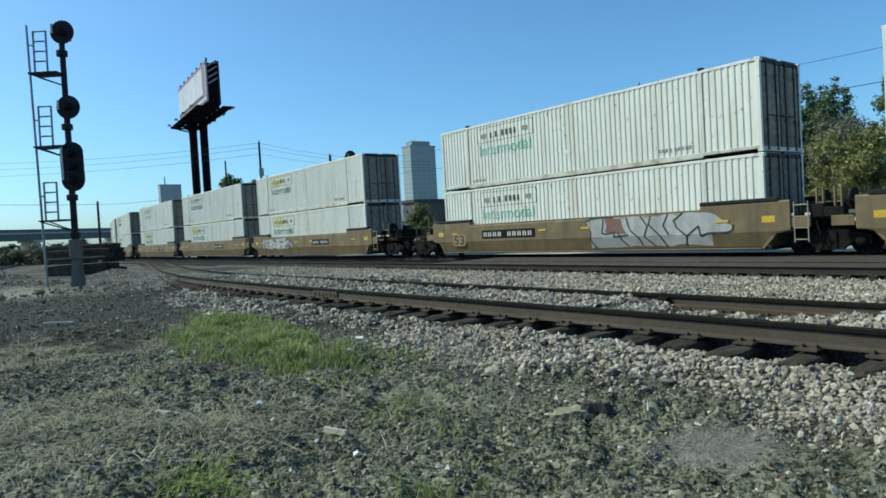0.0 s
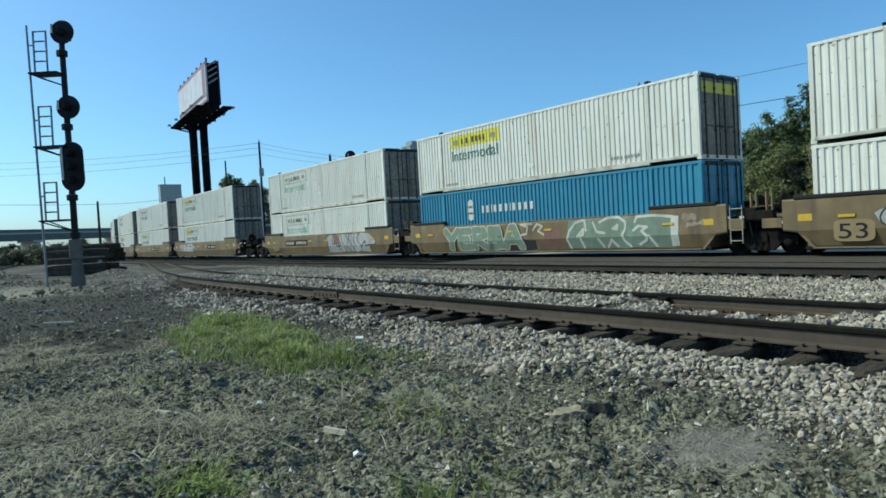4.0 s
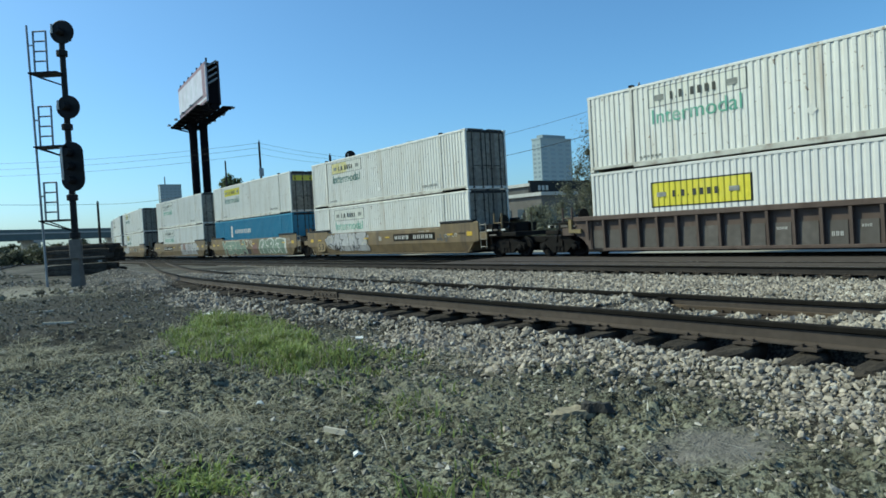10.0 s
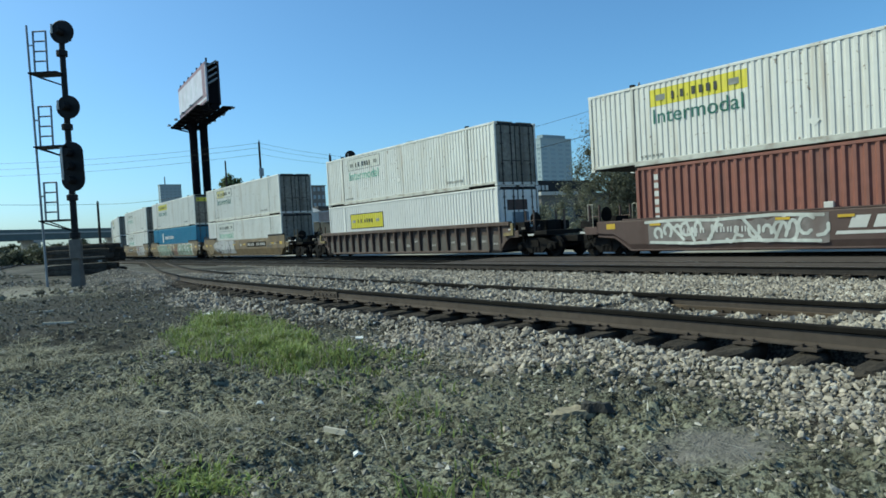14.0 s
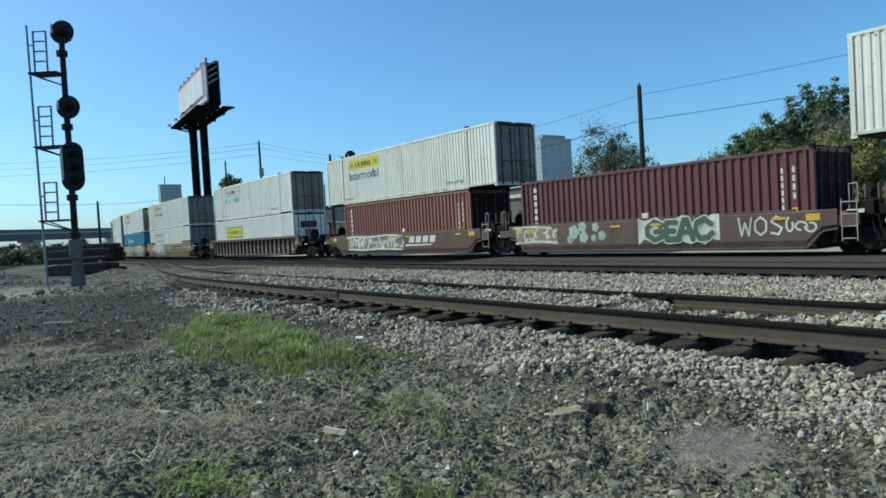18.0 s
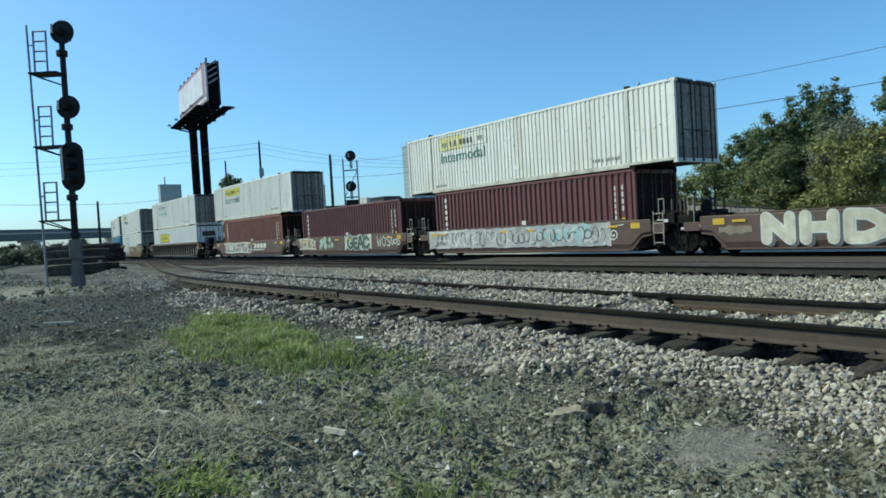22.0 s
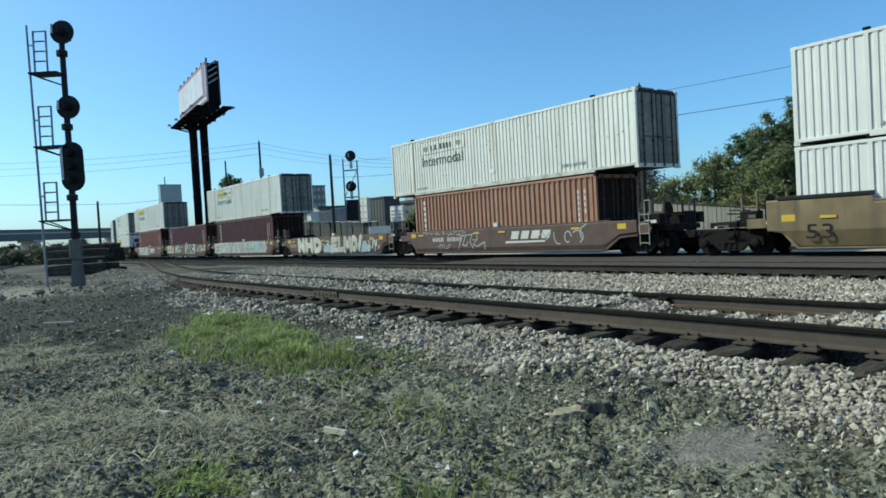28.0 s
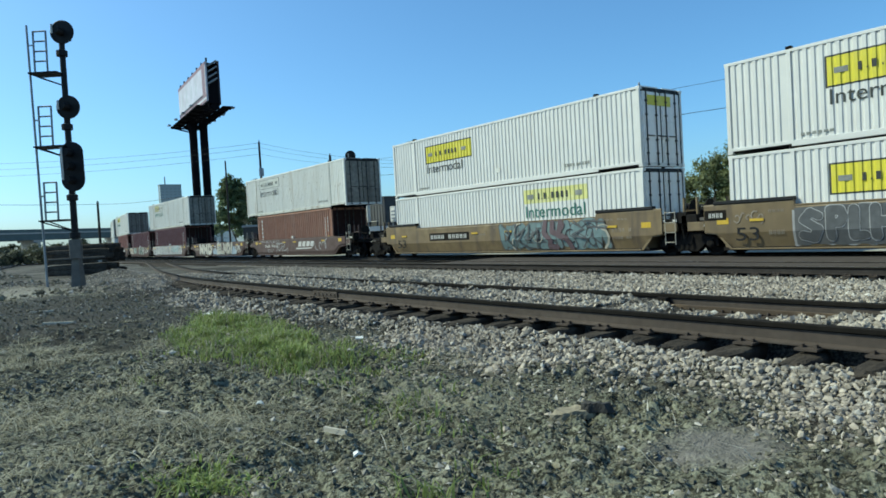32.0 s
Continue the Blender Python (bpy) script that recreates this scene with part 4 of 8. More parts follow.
def well_car(kind, mat, label, half, left_truck, right_truck, left_end, right_end, longer=(0.0, 0.0)):
    """A well car unit: two deep side walls round a well, end platforms with steps and rails, and its trucks.
    half: half the walls' length, longer: what each end adds to it; trucks and couplers are given as distances from the middle (or None)."""
    car = thing("well_car", label, "well car", "cars of the freight train")
    low, base = 0.26, half
    reach = {-1: half + longer[0], 1: half + longer[1]}
    for sgn in (-1, 1):
        y = sgn * 1.50
        if kind == "ribbed":
            part("side_wall", strip([(-half + 0.80, low, 1.40), (half - 0.80, low, 1.40)], [(0, sgn * 1.32), (1, sgn * 1.32)]), mat, car)
            for e in (-1, 1):
                arch = [(e * (half - 0.82), low), (e * (half - 0.8), 1.40), (e * (half + 0.5), 1.40), (e * (half + 0.5), 0.98), (e * (half + 0.1), 0.92), (e * (half - 0.35), 0.70), (e * (half - 0.60), 0.42), (e * (half - 0.66), low)]
                part("end_web", Shape().prism(arch, 1, sgn * 1.33, sgn * 1.40), mat, car)
            part("top_chord", Shape().box(-half, half, min(y, y - sgn * 0.22), max(y, y - sgn * 0.22), 1.40, 1.58, 0.02), mat, car)
            part("bottom_chord", Shape().box(-half + 1.4, half - 1.4, min(y, y - sgn * 0.14), max(y, y - sgn * 0.14), low - 0.02, low + 0.08, 0.01), mat, car)
            n = 22
            for k in range(n):
                x = -half + 0.66 + (2 * half - 1.32) * k / (n - 1)
                foot = low + (0.08 if 0 < k < n - 1 else 0.42)
                ring = [(sgn * 1.32, foot), (sgn * 1.45, foot), (sgn * 1.50, 1.40), (sgn * 1.32, 1.40)]
                part("rib", Shape().prism(ring, 0, x - 0.045, x + 0.045), mat, car)
                if k < n - 1:
                    xm = x + (half - 0.66) / (n - 1)
                    part("bay_plate", Shape().box(xm - 0.27, xm + 0.27, sgn * 1.33 - 0.015, sgn * 1.33 + 0.015, low + 0.08, 1.02, 0.006), BAY_PLATE, car, "grey plate low between the ribs")
        else:
            mid, up, pad = (1.50, 1.69, 2.9) if kind == "long" else (1.34, 1.34, 1.2)
            hl, hr = reach[-1], reach[1]
            gl, gr = 0.5 * longer[0], 0.5 * longer[1]
            st = [(-hl, 0.80, up), (-hl + 0.40 + 0.6 * gl, 0.74, up), (-hl + 0.85 + gl, low, up), (-hl + pad + gl, low, up), (-hl + pad + gl + 0.06, low, mid),
                  (hr - pad - gr - 0.06, low, mid), (hr - pad - gr, low, up), (hr - 0.85 - gr, low, up), (hr - 0.40 - 0.6 * gr, 0.74, up), (hr, 0.80, up)]
            if kind == "long":
                part("side_wall", creased(st, sgn), mat, car)
            else:
                part("side_wall", strip(st, [(0, sgn * 1.42), (0.20, sgn * 1.50), (0.96, sgn * 1.50), (1, sgn * 1.48)]), mat, car)
            part("bottom_flange", Shape().box(-hl + gl + 0.9, hr - gr - 0.9, min(y, y - sgn * 0.12), max(y, y - sgn * 0.12), low - 0.035, low + 0.015, 0.008).moved(Matrix.Translation((0, sgn * 0.02, 0))), mat, car)
            for e in (-1, 1):
                h = reach[e]
                g = 0.5 * longer[e > 0]
                arch = [(e * (h - g - 0.95), low - 0.03), (e * (h - g - 0.85), low - 0.03), (e * (h - 0.6 * g - 0.42), 0.70), (e * h, 0.76), (e * h, 0.82), (e * (h - 0.6 * g - 0.46), 0.76), (e * (h - g - 0.90), low + 0.03)]
                part("arch_flange", Shape().prism(arch[::e], 1, sgn * 1.40 - 0.06, sgn * 1.40 + 0.06), mat, car)
            part("top_chord", Shape().box(-hl + pad, hr - pad, min(y, y - sgn * 0.18), max(y, y - sgn * 0.18), mid, mid + 0.05, 0.01), mat, car)
            if kind == "long":
                for e in (-1, 1):
                    a, b = sorted((e * (half - 0.35), e * (half - pad)))
                    part("walkway_pad", Shape().box(a, b, min(y + sgn * 0.03, y - sgn * 0.20), max(y + sgn * 0.03, y - sgn * 0.20), up - 0.02, up + 0.10, 0.02), BLACK, car, "black walkway pad")
    part("well_floor", Shape().box(-half + 0.6, half - 0.6, -1.42, 1.42, 0.20, 0.30), GRIME, car)
    for e, trk, end in ((-1, left_truck, left_end), (1, right_truck, right_end)):
        half = reach[e]
        a, b = sorted((e * (base - 0.75), e * end))
        part("end_platform", Shape().box(a, b, -1.12, 1.12, 0.92, 1.10, 0.03), GRIME, car)
        part("end_bulkhead", Shape().box(e * (base - 0.72) - 0.05, e * (base - 0.72) + 0.05, -1.42, 1.42, 0.30, 1.30), mat, car)
        # corner steps and grab irons
        for sgn in (-1, 1):
            x = e * (half + 0.30)
            s = Shape()
            for dx in (-0.20, 0.20):
                s.rod((x + dx, sgn * 1.45, 0.42), (x + dx, sgn * 1.45, 1.62), 0.018, n=6)
            for k in range(4):
                s.rod((x - 0.20, sgn * 1.45, 0.50 + k * 0.34), (x + 0.20, sgn * 1.45, 0.50 + k * 0.34), 0.016, n=6)
            if e > 0 and kind != "ribbed":
                part("ladder", s, RUST_PALE, car, "small pale steel ladder")
            if kind == "short":
                g = Shape()
                for dx in (-0.11, 0.11):
                    g.rod((x + dx + e * 0.1, sgn * 1.38, 1.12), (x + dx + e * 0.1, sgn * 1.38, 2.02), 0.017, n=6)
                g.rod((x - 0.11 + e * 0.1, sgn * 1.38, 2.02), (x + 0.11 + e * 0.1, sgn * 1.38, 2.02), 0.017, n=6)
                part("grab_iron", g, RUST_PALE, car, "pale grab iron")
            part("end_sill", Shape().box(min(x - 0.35, x + 0.25), max(x - 0.35, x + 0.25), sgn * 1.46 - 0.05, sgn * 1.46 + 0.05, 0.86, 1.16, 0.015).moved(Matrix.Translation((0, -sgn * 0.05, 0))), mat, car)
            p = Shape()
            for px in (0.55, 1.05) if half == base else (0.30, 0.80):
                p.rod((e * (half + px), sgn * 0.95, 1.1), (e * (half + px), sgn * 0.95, 2.0), 0.045, n=6)
            p.rod((e * (half + px - 0.5), sgn * 0.95, 1.55), (e * (half + px), sgn * 0.95, 1.55), 0.025, n=6)
            part("guide_post", p, mat, car)
        br = Shape().lathe([(0, 0.30), (0.05, 0.32), (0.07, 0.30)], "x", 14, (e * (half + 0.50), -0.35, 1.62))
        br.rod((e * (half + 0.52), -0.35, 1.1), (e * (half + 0.52), -0.35, 1.62), 0.04, n=6)
        br.box(e * (half + 0.62) - 0.25, e * (half + 0.62) + 0.25, 0.1, 0.9, 1.12, 1.55)
        part("brake_gear", br, GRIME, car)
        rr = random.Random(int(half * 10) + e)
        for k in range(5):
            x0, y0 = e * (half + rr.uniform(0.1, 1.3)), -rr.uniform(0.6, 1.40)
            hose = Shape().rod((x0, y0, 1.15), (x0 + rr.uniform(-0.2, 0.2), y0 - 0.03, 0.62), 0.028, n=6).rod((x0 - 0.35, y0, 1.12 + 0.12 * k), (x0 + 0.35, y0, 1.14 + 0.10 * k), 0.022, n=6)
            part("brake_rigging", hose, GRIME, car)
        for sgn in (-1, 1):
            xb = e * (half + 0.62)
            part("step_box", Shape().box(xb - 0.28, xb + 0.28, sgn * 1.22 - 0.18, sgn * 1.22 + 0.18, 1.12, 1.42 + 0.1 * (e > 0), 0.03), GRIME, car)
        if trk is not None:
            truck(car, e * trk)
        part("draft_sill", Shape().box(min(e * (half - 0.5), e * (end + 0.9)), max(e * (half - 0.5), e * (end + 0.9)), -0.22, 0.22, 0.58, 0.86, 0.03), GRIME, car)
    # small pale plates and stencils round the end platforms
    pr = random.Random(int(base * 7) + len(kind))
    for e, end in ((-1, left_end), (1, right_end)):
        half = reach[e]
        for k in range(4):
            x0, z0, w0 = e * (half + pr.uniform(-0.1, max(0.3, end - half - 0.2))), pr.choice((0.92, 0.98, 1.2)), pr.uniform(0.10, 0.24)
            part("placard", Shape().box(x0 - w0, x0 + w0, -1.452, -1.436, z0, z0 + pr.uniform(0.05, 0.11)), BAY_PLATE if k % 2 else STENCIL, car, "small pale plate")
        if kind == "ribbed":
            part("end_patch", Shape().prism([(e * (half - 0.35), 1.10), (e * (half - 0.35), 0.94), (e * (half + 0.27), 0.97), (e * (half + 0.27), 1.50), (e * (half + 0.12), 1.50), (e * (half + 0.12), 1.10)][::e], 1, -1.512, -1.402), END_YELLOW, car, "faded yellow end bracket")
    for e in (-1, 1) if kind != "ribbed" else ():
        half = reach[e]
        part("end_reflector", Shape().box(e * (half - 0.65) - 0.20, e * (half - 0.65) + 0.20, -1.506, -1.500, 1.04, 1.24), REFLECT, car, "yellow end plate")
    if kind == "short":
        part("marker", Shape().box(0.2, 0.45, -1.44, -1.30, 1.34, 1.56, 0.02), STENCIL, car, "small white marker box")
    for k, x in enumerate((-0.80, -0.14, 0.12, 0.76) if kind != "ribbed" else ()):
        xx = x * base
        part("reflector", Shape().box(xx - 0.22, xx + 0.22, -1.530, -1.499, 1.10, 1.18), REFLECT, car)
    return car


def stencil_row(car, x, z, width, height, n, mat, y=-1.504, plate=None):
    """A row of plain blocks where a car's number stands."""
    if plate is not None:
        part("number_plate_panel", Shape().box(x - 0.12, x + width + 0.12, y - 0.001, y + 0.004, z - 0.07, z + height + 0.07), plate, car)
    s = Shape()
    w = width / n
    for k in range(n):
        if k != 4:
            for j in (0.0, 0.42):
                s.box(x + (k + j) * w, x + (k + j + 0.22) * w, y - 0.003, y - 0.001, z + height * 0.08, z + height * 0.92)
    tagged(part("number_bar", s, mat, car), kind="stuff")


def logo_bar(car, x, z):
    """The railroad's mark: a slanted white bar over a long thin one."""
    a = Shape()
    for k in range(4):
        u = x + 0.35 + k * 0.62
        a.prism([(u, z + 0.18), (u + 0.46, z + 0.18), (u + 0.58, z + 0.52), (u + 0.12, z + 0.52)], 1, -1.508, -1.503)
    tagged(part("logo_mark", a, STENCIL, car), kind="stuff")
    part("logo_bar", Shape().prism([(x, z), (x + 2.4, z + 0.03), (x + 2.45, z + 0.10), (x + 0.05, z + 0.10)], 1, -1.508, -1.503), STENCIL, car)


def door_sign(box, y0=-1.05, y1=1.05, length=16.15):
    part("door_sign", Shape().box(length / 2 - 0.032, length / 2 - 0.028, y0, y1, 2.25, 2.62), SIGN_YELLOW, box, "yellow sign across the doors")


def digits(car, text, x, z, w, h, mat, y=-1.505, patch=True):
    if patch:
        ring = [(x + w * 0.5 + w * 0.66 * math.copysign(abs(math.cos(t)) ** 0.4, math.cos(t)), z + h * 0.5 + h * 0.68 * math.copysign(abs(math.sin(t)) ** 0.4, math.sin(t))) for t in np.linspace(0, 2 * math.pi, 28, endpoint=False)]
        part("number_panel", Shape().prism(ring, 1, y - 0.001, y + 0.003), NUMBER_TAN, car, "pale tan patch behind the numerals")
    y -= 0.003
    ob = part("painted_number", word_mesh(text, text, 0, 0, w, h, 0), mat, car, "painted numerals")
    ob.location = (x, y, z)

# ---- the train: its make-up, by the place of each thing along the line at the start ----
SPEEDS = [5.418, 5.373, 5.259, 5.412, 5.409, 5.388, 5.482, 5.421, 5.330]  # m/s every four seconds


def travelled(t):
    """Metres that the train has gone at t seconds."""
    d, k = 0.0, 0
    while t > 4.0 * (k + 1) and k < 7:
        d += 4.0 * (SPEEDS[k] + SPEEDS[k + 1]) / 2
        k += 1
    u = t - 4.0 * k
    return d + SPEEDS[k] * u + (SPEEDS[k + 1] - SPEEDS[k]) * u * u / 8.0


MOVING = []  # (thing, place along the train, height)
Z_LOW, Z_UP = 0.31, 3.235

BOX53 = container("container", 16.15, WHITE, DOOR_GREY_SHADE, "white corrugated 53-foot container, grimy doors darkened for shade", rail_h=0.20)
BOX53_NEW = container("container", 16.15, WHITE_NEW, DOOR_WHITE, "clean white corrugated 53-foot container", rail_h=0.20)
BOX53_BLUE = container("container", 16.15, BLUE, BLUE, "blue corrugated 53-foot container in a well car", rail_h=0.14, depth=0.042)
BOX40_RED = container("container", 12.19, RED, DOOR_SHADE, "dark red 40-foot container in a well car", castings40=False, rail_h=0.14, depth=0.062)
BOX40_ORANGE = container("container", 12.19, ORANGE, DOOR_SHADE, "rusty orange 40-foot container in a well car", castings40=False, rail_h=0.14, depth=0.062)
BOX40_BROWN = container("container", 12.19, BROWN_BOX, DOOR_SHADE, "faded red-brown 40-foot container in a well car", castings40=False, rail_h=0.14, depth=0.062)


def load(template, u, z, kind=None, sign_x=-5.32, sign_z=1.98, words=True, label=""):
    """A container of the train at u metres along it."""
    box = copy_thing(BASES[template], Matrix())
    if kind:
        sign(box, kind, sign_x, sign_z, 3.7, words)
    tagged(box, label, "container", "containers of the freight train")
    MOVING.append((box, u, z))
    return box


BASES = {0: BOX53, 1: BOX53_NEW, 2: BOX53_BLUE, 3: BOX40_RED, 4: BOX40_ORANGE, 5: BOX40_BROWN}
W, N, B, R, O = 0, 1, 2, 3, 4


def logo_blue(box):
    """The carrier's mark on the blue container: a ring of dots and plain blocks."""
    face = -HALF_W + 0.006
    s = Shape()
    for k in range(3):
        s.lathe([(face - 0.004, 0.20), (face - 0.001, 0.20)], "y", 14, (-4.0, 0, 1.62 + k * 0.30))
    part("sign_badge", s, STENCIL, box)
    x = -3.2
    for w in (0.26, 0.26, 0.10, 0.30, 0.30, 0.28, 0.08, 0.30, 0.30, 0.28, 0.30):
        part("sign_text_bar", Shape().box(x, x + w * 0.62, face - 0.004, face - 0.001, 1.75, 2.08), STENCIL, box)
        x += w + 0.07


def marks40(box):
    """The owner's mark on a 40-foot container: upright plain blocks by its end and small rows by the doors."""
    face = -HALF_W + 0.006
    s = Shape()
    for k in range(6):
        s.box(-5.32, -5.15, face - 0.004, face - 0.001, 0.95 + k * 0.29, 1.14 + k * 0.29)
    part("sign_text_bar", s, STENCIL, box)
    s = Shape()
    for k in range(7):
        if k > 2:
            s.box(5.46, 5.54, face - 0.004, face - 0.001, 0.62 + k * 0.26, 0.80 + k * 0.26)
        s.box(5.12, 5.19, face - 0.004, face - 0.001, 0.85 + k * 0.22, 1.01 + k * 0.22)
    part("number_bar", s, STENCIL, box)
    part("hazard_label", Shape().prism([(5.38, 0.55), (5.62, 0.55), (5.50, 0.78)], 1, face - 0.004, face - 0.001), REFLECT, box, "small yellow warning triangle")
    part("hazard_label", Shape().box(5.42, 5.58, face - 0.004, face - 0.001, 0.98, 1.14), REFLECT, box, "small yellow warning square")


L53 = "white 53-foot container with a worn yellow sign, stacked on another"
L53B = "white 53-foot container low in a well car"
LN = "clean white 53-foot container with a yellow sign panel"

# three-unit ochre cars far ahead
for i, c in enumerate((-144.55, -124.95, -105.35)):
    load(W, c, Z_UP, "faded", label=L53)
    load(W, c, Z_LOW, "ghost", label=L53B)
for c, k1, k2 in ((-81.55, "ghost", "faded"), (-62.05, "ghost_dark", "faded"), (-42.50, "faded", "faded")):
    load(W, c, Z_UP, k1, label=L53)
    load(W, c, Z_LOW, k2, label=L53B)
# the three units that pass first
load(W, -18.63, Z_UP, "ghost", label="white 53-foot container with a bleached sign and rust spots")
load(W, -18.63, Z_LOW, "ghost", label=L53B)
door_sign(load(W, 0.87, Z_UP, "band", label=L53))
logo_blue(load(B, 0.87, Z_LOW, label="blue corrugated 53-foot container with white marks"))
load(W, 20.53, Z_UP, "faded", label=L53)
load(W, 20.53, Z_LOW, "ghost", label=L53B)
# the brown ribbed car
load(W, 44.18, Z_UP, "ghost", label="white 53-foot container with a bleached sign, stacked on another")
load(N, 44.18, Z_LOW, "panel_low", sign_x=-5.40, sign_z=1.42, words=False, label="clean white 53-foot container with a black-edged yellow sign")
low_box = [ob for ob, u, z in MOVING if u == 44.18 and z == Z_LOW][0]
part("door_placard", Shape().box(8.043, 8.052, -0.72, 0.55, 1.80, 2.28, 0.003), MAROON_CAR, low_box, "dull brown placard across the doors")
part("door_placard", Shape().box(8.043, 8.052, -0.42, 0.62, 0.75, 1.70, 0.003), GLASS_BLUE, low_box, "blue-grey plate on the doors")
# the five short units
load(W, 65.80, Z_UP, "band", label="white 53-foot container overhanging a red one below")
marks40(load(5, 65.82, Z_LOW, label="faded red-brown 40-foot container low in a well car"))
marks40(load(R, 81.47, Z_LOW, label="dark red 40-foot container riding alone in a well car"))
load(W, 96.65, Z_UP, "faded", label="white 53-foot container overhanging a red one below")
marks40(load(R, 96.85, Z_LOW, label="dark red 40-foot container low in a well car"))
load(W, 127.77, Z_UP, "ghost_dark", label="white 53-foot container overhanging an orange one below")
marks40(load(O, 127.77, Z_LOW, label="faded rusty orange 40-foot container low in a well car"))
# the last three-unit car
door_sign(load(N, 149.44, Z_UP, "panel", sign_x=-5.10, sign_z=1.53, label=LN), -0.80, 0.62)
load(N, 149.44, Z_LOW, "band_pale", sign_x=1.90, sign_z=1.92, label="clean white 53-foot container with a yellow sign band")
load(N, 168.86, Z_UP, "panel", sign_x=-5.08, sign_z=1.53, label=LN)
load(N, 168.86, Z_LOW, "panel_low", sign_x=-5.08, sign_z=1.43, words=False, label="clean white 53-foot container with a black-edged yellow sign")
for b in BASES.values():
    for o in (*b.children_recursive, b):
        bpy.data.objects.remove(o)


def unit(u, kind, mat, label, half, lt, rt, le, re, longer=(0.0, 0.0)):
    car = well_car(kind, mat, label, half, lt, rt, le, re, longer)
    MOVING.append((car, u, 0.0))
    return car


OCHRE = "ochre well car unit streaked with rust and grime"
CARS = {}
for first in (-144.55, -81.60, -18.63, 149.44):
    for k in range(3):
        if first > 100 and k == 2:
            continue
        u = first + (19.58 if first < 100 else 19.42) * k
        lt = 10.35 if k == 0 else 9.79
        rt = 10.35 if k == 2 else (9.79 if first > 100 and k == 1 else None)
        CARS[round(u)] = unit(u, "long", YELLOW_CAR, OCHRE, 8.9, lt, rt, 11.0 if k == 0 else 9.6, 11.0 if k == 2 else 9.6)
CARS["ribbed"] = unit(44.18, "ribbed", BROWN_CAR, "brown well car with ribbed sides and a tan top edge", 8.9, 10.1, 10.1, 10.8, 10.8)
SHORT = []
for k in range(5):
    SHORT.append(unit(66.02 + 15.44 * k, "short", MAROON_CAR, ("maroon well car unit sprayed with graffiti", "maroon well car unit sprayed with graffiti", "maroon well car unit with pale graffiti",
                 "empty maroon well car with large cream graffiti", "maroon well car unit with pale scrawls")[k], 6.75, 7.9 if k == 0 else 7.72, 7.9 if k == 4 else None, 8.9 if k == 0 else 7.5, 8.9 if k == 4 else 7.5, (1.25 if k == 0 else 0.0, 1.25 if k == 4 else 0.0)))

# numbers and graffiti
YS = -1.502
for key in (-145, -125, -105, -82, -62, -42):
    stencil_row(CARS[key], 1.4, 0.95, 2.1, 0.20, 10, STENCIL, plate=RAIL_BLACK)
graffiti(CARS[-42], -7.0, -2.0, 0.65, 1.42, YS, TAG_SILVER, TAG_BLACK, 6, 3, 0.10)
A, Bc, C = CARS[-19], CARS[1], CARS[21]
stencil_row(A, -5.0, 0.93, 3.2, 0.24, 10, STENCIL, plate=RAIL_BLACK)
digits(A, "53", -7.2, 0.62, 0.75, 0.42, BLACK)
field(A, 1.25, 6.35, 0.36, 1.47, TAG_SILVER, 11, True, "silver sprayed piece", lean=0.05)
for ring in ([(6.2, 1.45), (6.5, 1.38), (6.95, 1.05), (7.12, 0.98), (7.10, 0.80), (6.6, 0.72), (6.2, 0.86)], [(1.25, 1.4), (1.08, 1.36), (1.1, 1.2), (1.3, 0.9)]):
    tail = Shape()
    on_side(tail, ring, -1.505, True)
    part("graffiti_field", tail.mesh("graffiti_field", True), TAG_SILVER, A, "silver sprayed tail of the piece")
red_flash = Shape()
on_side(red_flash, [(2.0, 1.44), (2.75, 1.42), (2.82, 1.1), (3.0, 0.84), (2.5, 0.88), (2.0, 0.92), (2.1, 1.15)], -1.507, True)
part("graffiti_field", red_flash, TAG_RED, A, "faded red sprayed flash")
scrawl(A, [[(1.95, 1.42), (1.86, 0.9), (2.05, 0.86), (2.45, 0.92), (2.4, 0.75), (3.05, 0.8)], [(2.62, 0.9), (2.75, 0.62), (3.0, 0.40)], [(3.0, 1.42), (3.15, 0.98), (3.5, 0.7), (3.62, 0.42)], [(3.62, 1.46), (3.9, 1.1), (3.75, 0.72), (4.15, 0.38)],
           [(4.05, 1.44), (3.95, 1.15), (4.4, 0.75), (4.62, 0.36)], [(4.75, 1.46), (4.55, 1.1), (4.75, 0.78)], [(5.3, 1.47), (4.98, 1.25), (5.08, 1.0), (5.45, 0.7), (5.38, 0.4)], [(5.45, 0.7), (5.9, 1.02), (5.98, 0.68), (6.25, 0.78), (6.9, 0.78), (7.08, 0.84), (7.12, 1.0)],
           [(1.1, 1.36), (1.3, 1.45), (1.8, 1.5), (2.4, 1.47)], [(1.1, 1.3), (1.32, 0.95), (1.28, 0.62), (1.5, 0.36)]], TAG_BLACK, 0.028, True, "black outlines of the silver piece")
field(Bc, -2.4, 0.3, 0.30, 0.80, TAG_BLACK, 20, True, "black sprayed patch", rag=0.12)
tag_word(Bc, "YERBA", [(-5.98, -4.75), (-4.95, -3.75), (-3.92, -2.62), (-2.82, -1.58), (-1.72, -0.42)], 0.32, 1.46, TAG_GREEN, TAG_CREAM, 0.155, 21, True, "grey-green sprayed letters", shade=TAG_BLACK)
